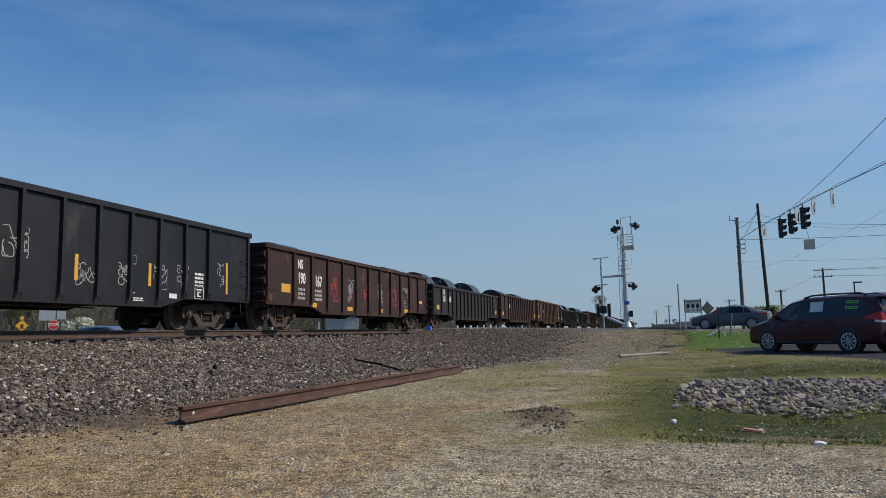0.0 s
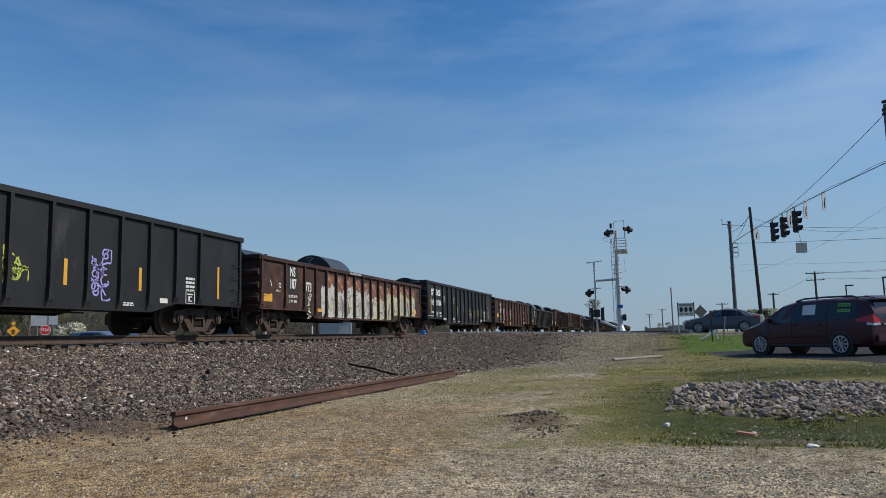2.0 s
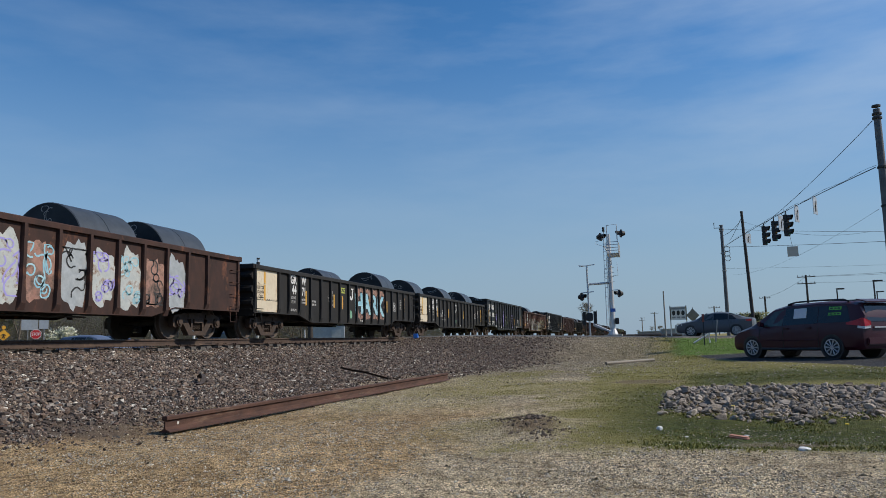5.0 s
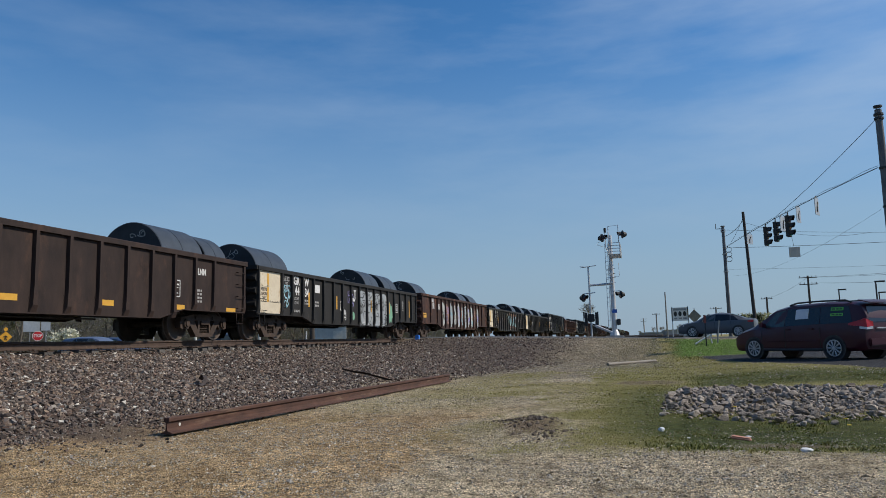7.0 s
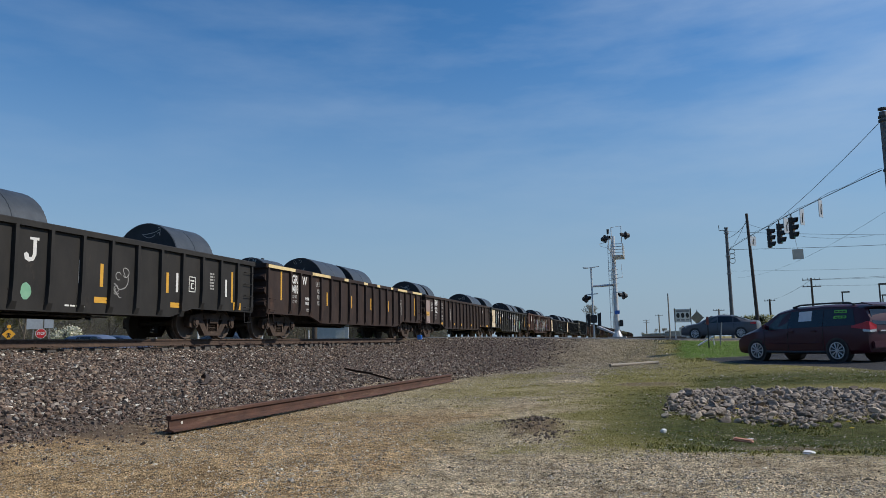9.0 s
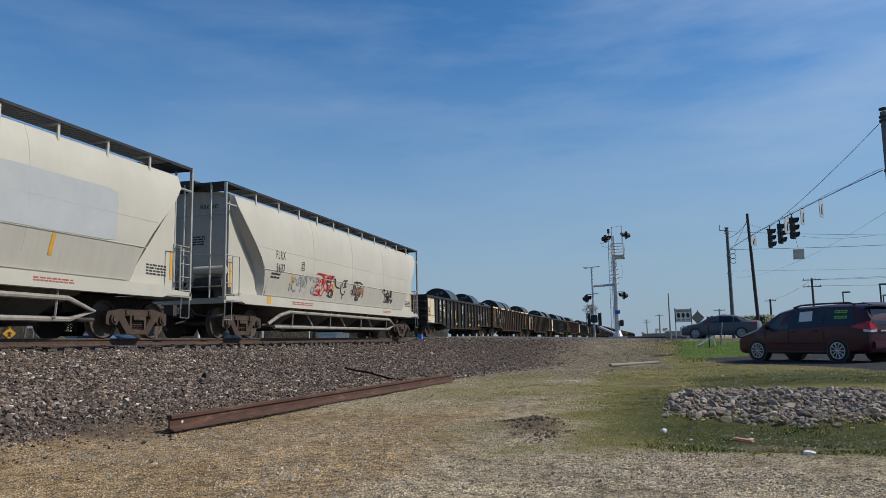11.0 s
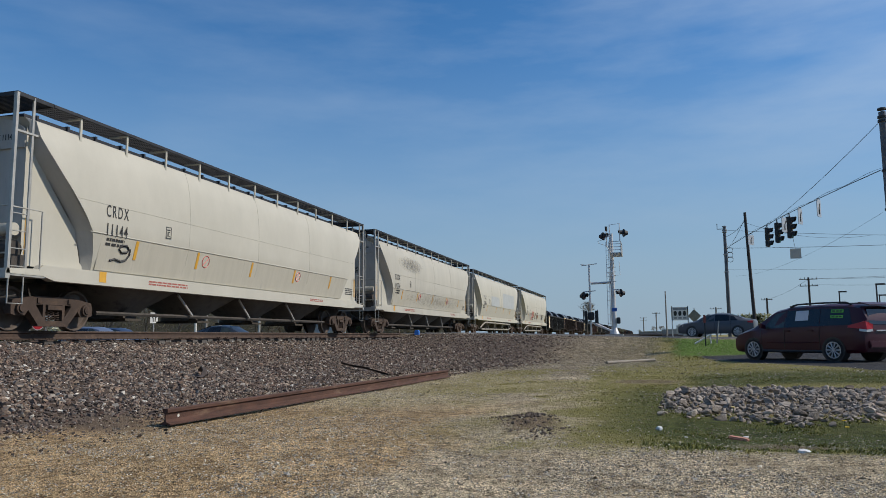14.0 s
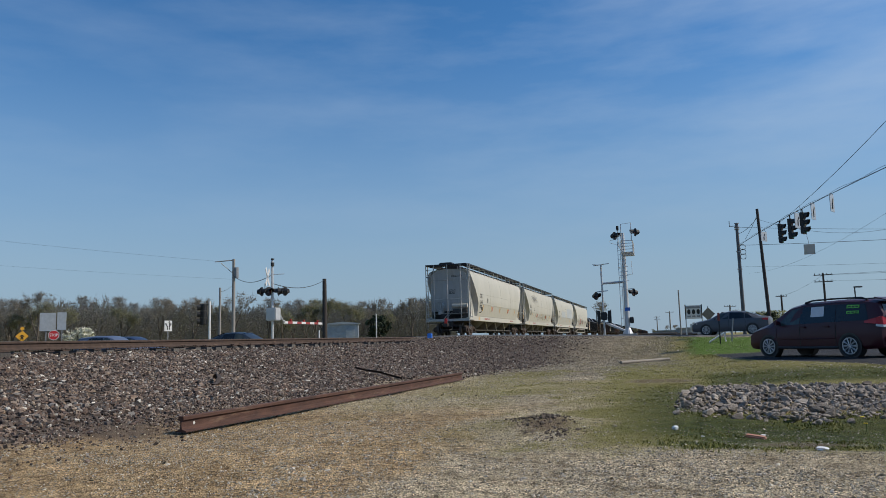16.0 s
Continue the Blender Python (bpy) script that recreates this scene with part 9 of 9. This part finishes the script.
def shed(x, y, w, d, h, label, wall, roof, name="signal_hut", turn=0):
    t = thing(name, label, "building", Matrix.Translation((x, y, float(height(x, y)))) @ pose(0, 0, 0, 0, 0, turn))
    part("wall", box(bmesh.new(), -w / 2, w / 2, -d / 2, d / 2, -0.1, h), wall, t)
    bm = bmesh.new()
    prism(bm, [(-w / 2 - 0.15, h), (w / 2 + 0.15, h), (w / 2 + 0.15, h + 0.08), (0, h + 0.25), (-w / 2 - 0.15, h + 0.08)], "y", -d / 2 - 0.15, d / 2 + 0.15)
    part("roof", bm, roof, t)
    part("door", box(bmesh.new(), w * 0.1, w * 0.1 + 0.85, -d / 2 - 0.03, -d / 2, 0.1, min(h - 0.2, 2.1)), SIGN_BACK, t)
    return t


HUT = surface("hut_metal", (0.30, 0.34, 0.38), (0.38, 0.42, 0.46), 3, 0.5, 0.3)
shed(-28.8, 63.8, 2.9, 2.2, 2.6, "small grey metal signal hut by the railway", HUT, SIGN_BACK, turn=22)

# ---- trees ----
BARK = surface("bark", (0.075, 0.062, 0.05), (0.14, 0.12, 0.10), 4, 0.95, 0, 0.4, 20)
# wood colours kept pale, haze of the distance put into them
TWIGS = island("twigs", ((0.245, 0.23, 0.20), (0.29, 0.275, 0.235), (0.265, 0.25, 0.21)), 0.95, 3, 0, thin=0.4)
YOUNG = island("young_leaves", ((0.22, 0.235, 0.11), (0.27, 0.275, 0.13), (0.30, 0.295, 0.155), (0.24, 0.235, 0.13)), 0.9, 3, 0, thin=0.5)
BUDS = island("reddish_buds", ((0.27, 0.22, 0.19), (0.31, 0.265, 0.23), (0.26, 0.235, 0.18), (0.29, 0.27, 0.20)), 0.9, 3, 0, thin=0.45)
BLOSSOM = island("white_blossom", ((0.55, 0.53, 0.42), (0.66, 0.65, 0.55), (0.40, 0.42, 0.25)), 0.9, 3, 0)
CONIFER = island("conifer", ((0.018, 0.03, 0.015), (0.03, 0.045, 0.02), (0.04, 0.055, 0.028)), 0.9, 3, 0)


def limbs(seed, tall, spread, depth=5):
    """Branches of a tree: straight tapered runs that fork; returns them with the twig ends."""
    r = random.Random(seed)
    runs, ends = [], []

    def grow(p, d, length, rad, level):
        q = p + d * length
        runs.append((p, q, rad, rad * 0.72, level))
        if level == depth:
            ends.append(q)
            return
        for k in range(3 if level < 3 else 2 + (r.random() < 0.5)):
            nd = (d + Vector((r.uniform(-1, 1), r.uniform(-1, 1), r.uniform(-0.25, 0.75))) * spread).normalized()
            grow(q if k else p.lerp(q, r.uniform(0.75, 1)), nd, length * r.uniform(0.62, 0.82), rad * 0.6, level + 1)
        if level >= 2:
            ends.append(q)
    grow(Vector((0, 0, 0)), Vector((r.uniform(-0.06, 0.06), r.uniform(-0.06, 0.06), 1)).normalized(), tall * 0.27, tall * 0.018, 0)
    return runs, ends


def tree_meshes(seed, tall, spread, leaf, leaf_n, leaf_size):
    runs, ends = limbs(seed, tall, spread)
    bm = bmesh.new()
    for p, q, a, b, level in runs:
        if level <= 2:
            tube(bm, p, q, a, 6, b, caps=False)
    trunk = bpy.data.meshes.new("trunk")
    bm.to_mesh(trunk)
    bm.free()
    trunk.materials.append(BARK)
    rg = np.random.default_rng(seed)
    co = []
    for p, q, a, b, level in runs:
        if level > 2:
            s = (q - p).cross(Vector(rg.normal(size=3))).normalized() * max(a, 0.022)
            co += [p - s, p + s, q]
    for e in ends:
        for _ in range(10):
            d = Vector(rg.normal(size=3)) * tall * 0.032
            d.z = abs(d.z)
            s = d.cross(Vector(rg.normal(size=3))).normalized() * 0.018
            co += [e - s, e + s, e + d]
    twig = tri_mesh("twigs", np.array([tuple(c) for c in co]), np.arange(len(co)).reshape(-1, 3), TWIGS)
    crown = None
    if leaf:
        pts = np.array([tuple(ends[i]) for i in rg.integers(0, len(ends), leaf_n)]) + rg.normal(0, tall * 0.028, (leaf_n, 3))
        d1, d2 = rg.normal(0, leaf_size, (leaf_n, 3)) * (1, 1, 0.45), rg.normal(0, leaf_size, (leaf_n, 3)) * (1, 1, 0.45)
        crown = tri_mesh("crown", np.stack([pts - d1, pts + d1 * 0.4 + d2, pts + d1 - d2 * 0.5], 1).reshape(-1, 3), np.arange(leaf_n * 3).reshape(-1, 3), leaf)
    return trunk, twig, crown


def plant(meshes, x, y, scale, turn, label, group="", z=None):
    t = thing("tree", label, "tree", Matrix.LocRotScale((x, y, (float(height(x, y)) if z is None else z) - 0.1), Euler((0, 0, turn)), (scale, scale, scale)), group=group)
    for name, me in zip(("trunk", "canopy", "foliage"), meshes):
        if me:
            part(name, me, None, t)
    return t


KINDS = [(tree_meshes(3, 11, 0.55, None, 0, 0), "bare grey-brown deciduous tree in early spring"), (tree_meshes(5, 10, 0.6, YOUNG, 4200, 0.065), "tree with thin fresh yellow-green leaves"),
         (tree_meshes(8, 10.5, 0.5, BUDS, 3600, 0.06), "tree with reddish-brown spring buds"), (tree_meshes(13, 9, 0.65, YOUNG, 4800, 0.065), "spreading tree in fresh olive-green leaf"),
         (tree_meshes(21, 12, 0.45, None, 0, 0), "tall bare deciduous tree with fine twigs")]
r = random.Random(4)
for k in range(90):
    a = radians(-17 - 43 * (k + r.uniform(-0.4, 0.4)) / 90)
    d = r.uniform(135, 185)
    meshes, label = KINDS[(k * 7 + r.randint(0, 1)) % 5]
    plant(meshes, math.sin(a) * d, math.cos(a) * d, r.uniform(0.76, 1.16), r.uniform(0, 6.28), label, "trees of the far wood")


def far_wood():
    """Undergrowth of the wood: thin stems and small leaf scraps with an uneven top."""
    rg = np.random.default_rng(17)
    n = 260000
    a = np.radians(rg.uniform(-62, -15.5, n))
    d = rg.uniform(150, 200, n)
    x, y = np.sin(a) * d, np.cos(a) * d
    top = 5.6 + 5.0 * fbm(np.degrees(a) * 0.7, d * 0.05, 3) + 3.2 * (fbm(np.degrees(a) * 2.6, d * 0.1, 8) - 0.4)
    z = rg.uniform(0, 1, n) ** 0.7 * top
    stem = rg.random(n) < 0.45
    up = np.where(stem, rg.uniform(0.5, 1.6, n), rg.uniform(0.08, 0.25, n))
    w = np.where(stem, 0.035, rg.uniform(0.05, 0.14, n))
    p = np.stack([x, y, z], -1)
    side = np.stack([np.cos(a), -np.sin(a), rg.normal(0, 0.3, n)], -1) * w[:, None]
    tip = np.stack([rg.normal(0, 0.25, n), rg.normal(0, 0.25, n), up], -1)
    co = np.stack([p - side, p + side, p + tip], 1).reshape(-1, 3)
    # undergrowth is paled as well, to carry the distance haze
    m = island("undergrowth", ((0.20, 0.185, 0.165), (0.235, 0.215, 0.195), (0.215, 0.21, 0.155), (0.19, 0.20, 0.135), (0.24, 0.222, 0.20), (0.185, 0.172, 0.152)), 0.95, 3, 0, thin=0.45)
    ob = new("far_wood", tri_mesh("far_wood", co, np.arange(n * 3).reshape(-1, 3), m))
    tagged(ob, "brown-grey undergrowth of a far wood in early spring", "woodland", kind="stuff")
    # a plain dark sheet behind the stems stands for the wood's inner shade
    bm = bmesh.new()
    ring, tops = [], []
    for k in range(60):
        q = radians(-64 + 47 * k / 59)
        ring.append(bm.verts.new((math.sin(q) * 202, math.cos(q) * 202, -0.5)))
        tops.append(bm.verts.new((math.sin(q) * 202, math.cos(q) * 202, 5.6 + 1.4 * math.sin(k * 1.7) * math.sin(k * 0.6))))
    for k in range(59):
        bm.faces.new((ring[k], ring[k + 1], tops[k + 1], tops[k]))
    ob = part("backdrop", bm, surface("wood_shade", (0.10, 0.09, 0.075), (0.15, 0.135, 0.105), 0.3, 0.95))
    tagged(ob, "dark sheet painted as the far wood's inner shade", "woodland", kind="structure")


far_wood()


def bush(x, y, wide, tall, material, label, n=1500, size=0.06, z0=None):
    t = thing("bush", label, "bush", Matrix.Translation((x, y, float(height(x, y)))))
    rg = np.random.default_rng(int(abs(x * 10 + y)))
    bm = bmesh.new()
    for k in range(7):
        wire(bm, [(0, 0, 0), (rg.normal(0, wide * 0.15), rg.normal(0, wide * 0.15), tall * 0.4), (rg.normal(0, wide * 0.3), rg.normal(0, wide * 0.3), tall * 0.8)], 0.03, 5)
    part("stems", bm, BARK, t)
    blobs = rg.normal(0, 1, (14, 3)) * np.array([wide * 0.28, wide * 0.28, tall * 0.2]) + np.array([0, 0, tall * 0.55])
    p = blobs[rg.integers(0, 14, n)] + rg.normal(0, wide * 0.12, (n, 3))
    p[:, 2] = np.abs(p[:, 2])
    p[:, 2] = np.where(p[:, 2] > tall, tall * 0.7, p[:, 2])
    d1, d2 = rg.normal(0, size, (n, 3)), rg.normal(0, size, (n, 3))
    part("crown", tri_mesh("crown", np.stack([p - d1, p + d1 * 0.4 + d2, p + d1 - d2 * 0.5], 1).reshape(-1, 3), np.arange(n * 3).reshape(-1, 3), material), None, t)


bush(-51.5, 55.5, 2.4, 2.9, BLOSSOM, "bush in full white blossom", 2600, 0.08)
bush(-66, 51, 5, 5.6, CONIFER, "dark green evergreen at the wood's edge", 2600, 0.16)
bush(-34.9, 88, 2.3, 4.2, CONIFER, "dark green evergreen bush by the hut", 2200, 0.14)
bush(13.3, 112, 3.0, 3.0, CONIFER, "dark green evergreen behind the road", 2600, 0.10)
bush(15.6, 118, 5.0, 3.4, YOUNG, "fresh green bush behind the road", 3000, 0.10)
bush(11.8, 104, 2.2, 2.3, CONIFER, "small dark evergreen behind the road", 1100, 0.12)
plant(KINDS[4][0], -7.6, 96, 0.46, 1.0, "small bare tree beside the track")
for k in range(9):
    plant(KINDS[(k * 3) % 5][0], 20 + k * 7.5 + r.uniform(-2, 2), 190 + r.uniform(-15, 30), r.uniform(0.45, 0.7), r.uniform(0, 6), KINDS[(k * 3) % 5][1], "trees along the far road")
for k in range(8):
    plant(KINDS[(k * 2 + 1) % 5][0], -8 + k * 4.2 + r.uniform(-1.5, 1.5), 255 + r.uniform(-15, 30), r.uniform(0.28, 0.42), r.uniform(0, 6), KINDS[(k * 2 + 1) % 5][1], "trees along the far road")

# ---- far buildings and clutter beyond the road ----
PALE_WALL = surface("pale_siding", (0.24, 0.245, 0.25), (0.32, 0.325, 0.33), 1, 0.7)
shed(7.5, 165, 9, 8, 1.5, "low pale grey shed far behind the road", PALE_WALL, SIGN_BACK, "shed", 5)
shed(1.5, 175, 7, 6, 1.2, "low pale grey shed far behind the road", PALE_WALL, SIGN_BACK, "shed", -6)
shed(40, 170, 22, 12, 3.6, "long low commercial building far behind the road", PALE_WALL, SIGN_BACK, "shed", 12)


def scrap_heap():
    t = thing("steel_stack", "low stack of dark steel beams beyond the crossing", "steel stack", Matrix.Translation((-0.4, 88, float(height(-0.4, 88)))))
    r = random.Random(6)
    for k in range(16):
        bm = bmesh.new()
        a, x, z = r.uniform(-0.4, 0.4), r.uniform(-2.2, 2.2), 0.12 + 0.14 * (k % 4)
        ln = r.uniform(1.5, 3.0)
        wire(bm, [(x - ln, -a * ln, z), (x + ln, a * ln, z + r.uniform(-0.1, 0.15))], 0.10, 4)
        part("beam", bm, DARK_STEEL, t)


scrap_heap()
for k, (x, y) in enumerate(((4.2, 96), (5.2, 98), (6.3, 97), (7.4, 99), (3.4, 97))):
    z = float(height(x, y))
    t = thing("fence_post", "pale post in a row beyond the road", "post", Matrix.Translation((x, y, z)), group="far posts")
    part("post", box(bmesh.new(), -0.1, 0.1, -0.06, 0.06, -0.2, 1.3 + 0.25 * (k % 3)), SIGN_BACK, t)


# ---- what moves ----
def travelled(t):
    """How far the train is from its place at 14.5 s."""
    return 17.438 * (t - 8) - 0.0095 * (t - 8) ** 2 - 112.95


def motions():
    times = [0, 2, 4, 6, 8, 10, 12, 14, 16]
    for ob, along, x, z in MOVERS:
        walk(ob, [(t, pose(x, along + travelled(t), z)) for t in times])
    # the wheels roll; all wheelsets of one kind share their turning
    for w in WHEELSETS:
        place = w.location.copy()
        rows = []
        for k in range(16 * FPS + 1):
            t = k / FPS
            rows.append((t, Matrix.Translation(place) @ Matrix.Rotation(-(travelled(t) / 0.457) % (2 * math.pi), 4, "X")))
        walk(w, rows)
    for t in TRAIN_TRUCKS:
        for o in t.children:
            for w in WHEELSETS:
                if o.data == w.data and o is not w:
                    o.rotation_mode = "QUATERNION"
                    o.animation_data_create()
                    o.animation_data.action = w.animation_data.action
                    o.animation_data.action_slot = w.animation_data.action_slot


motions()
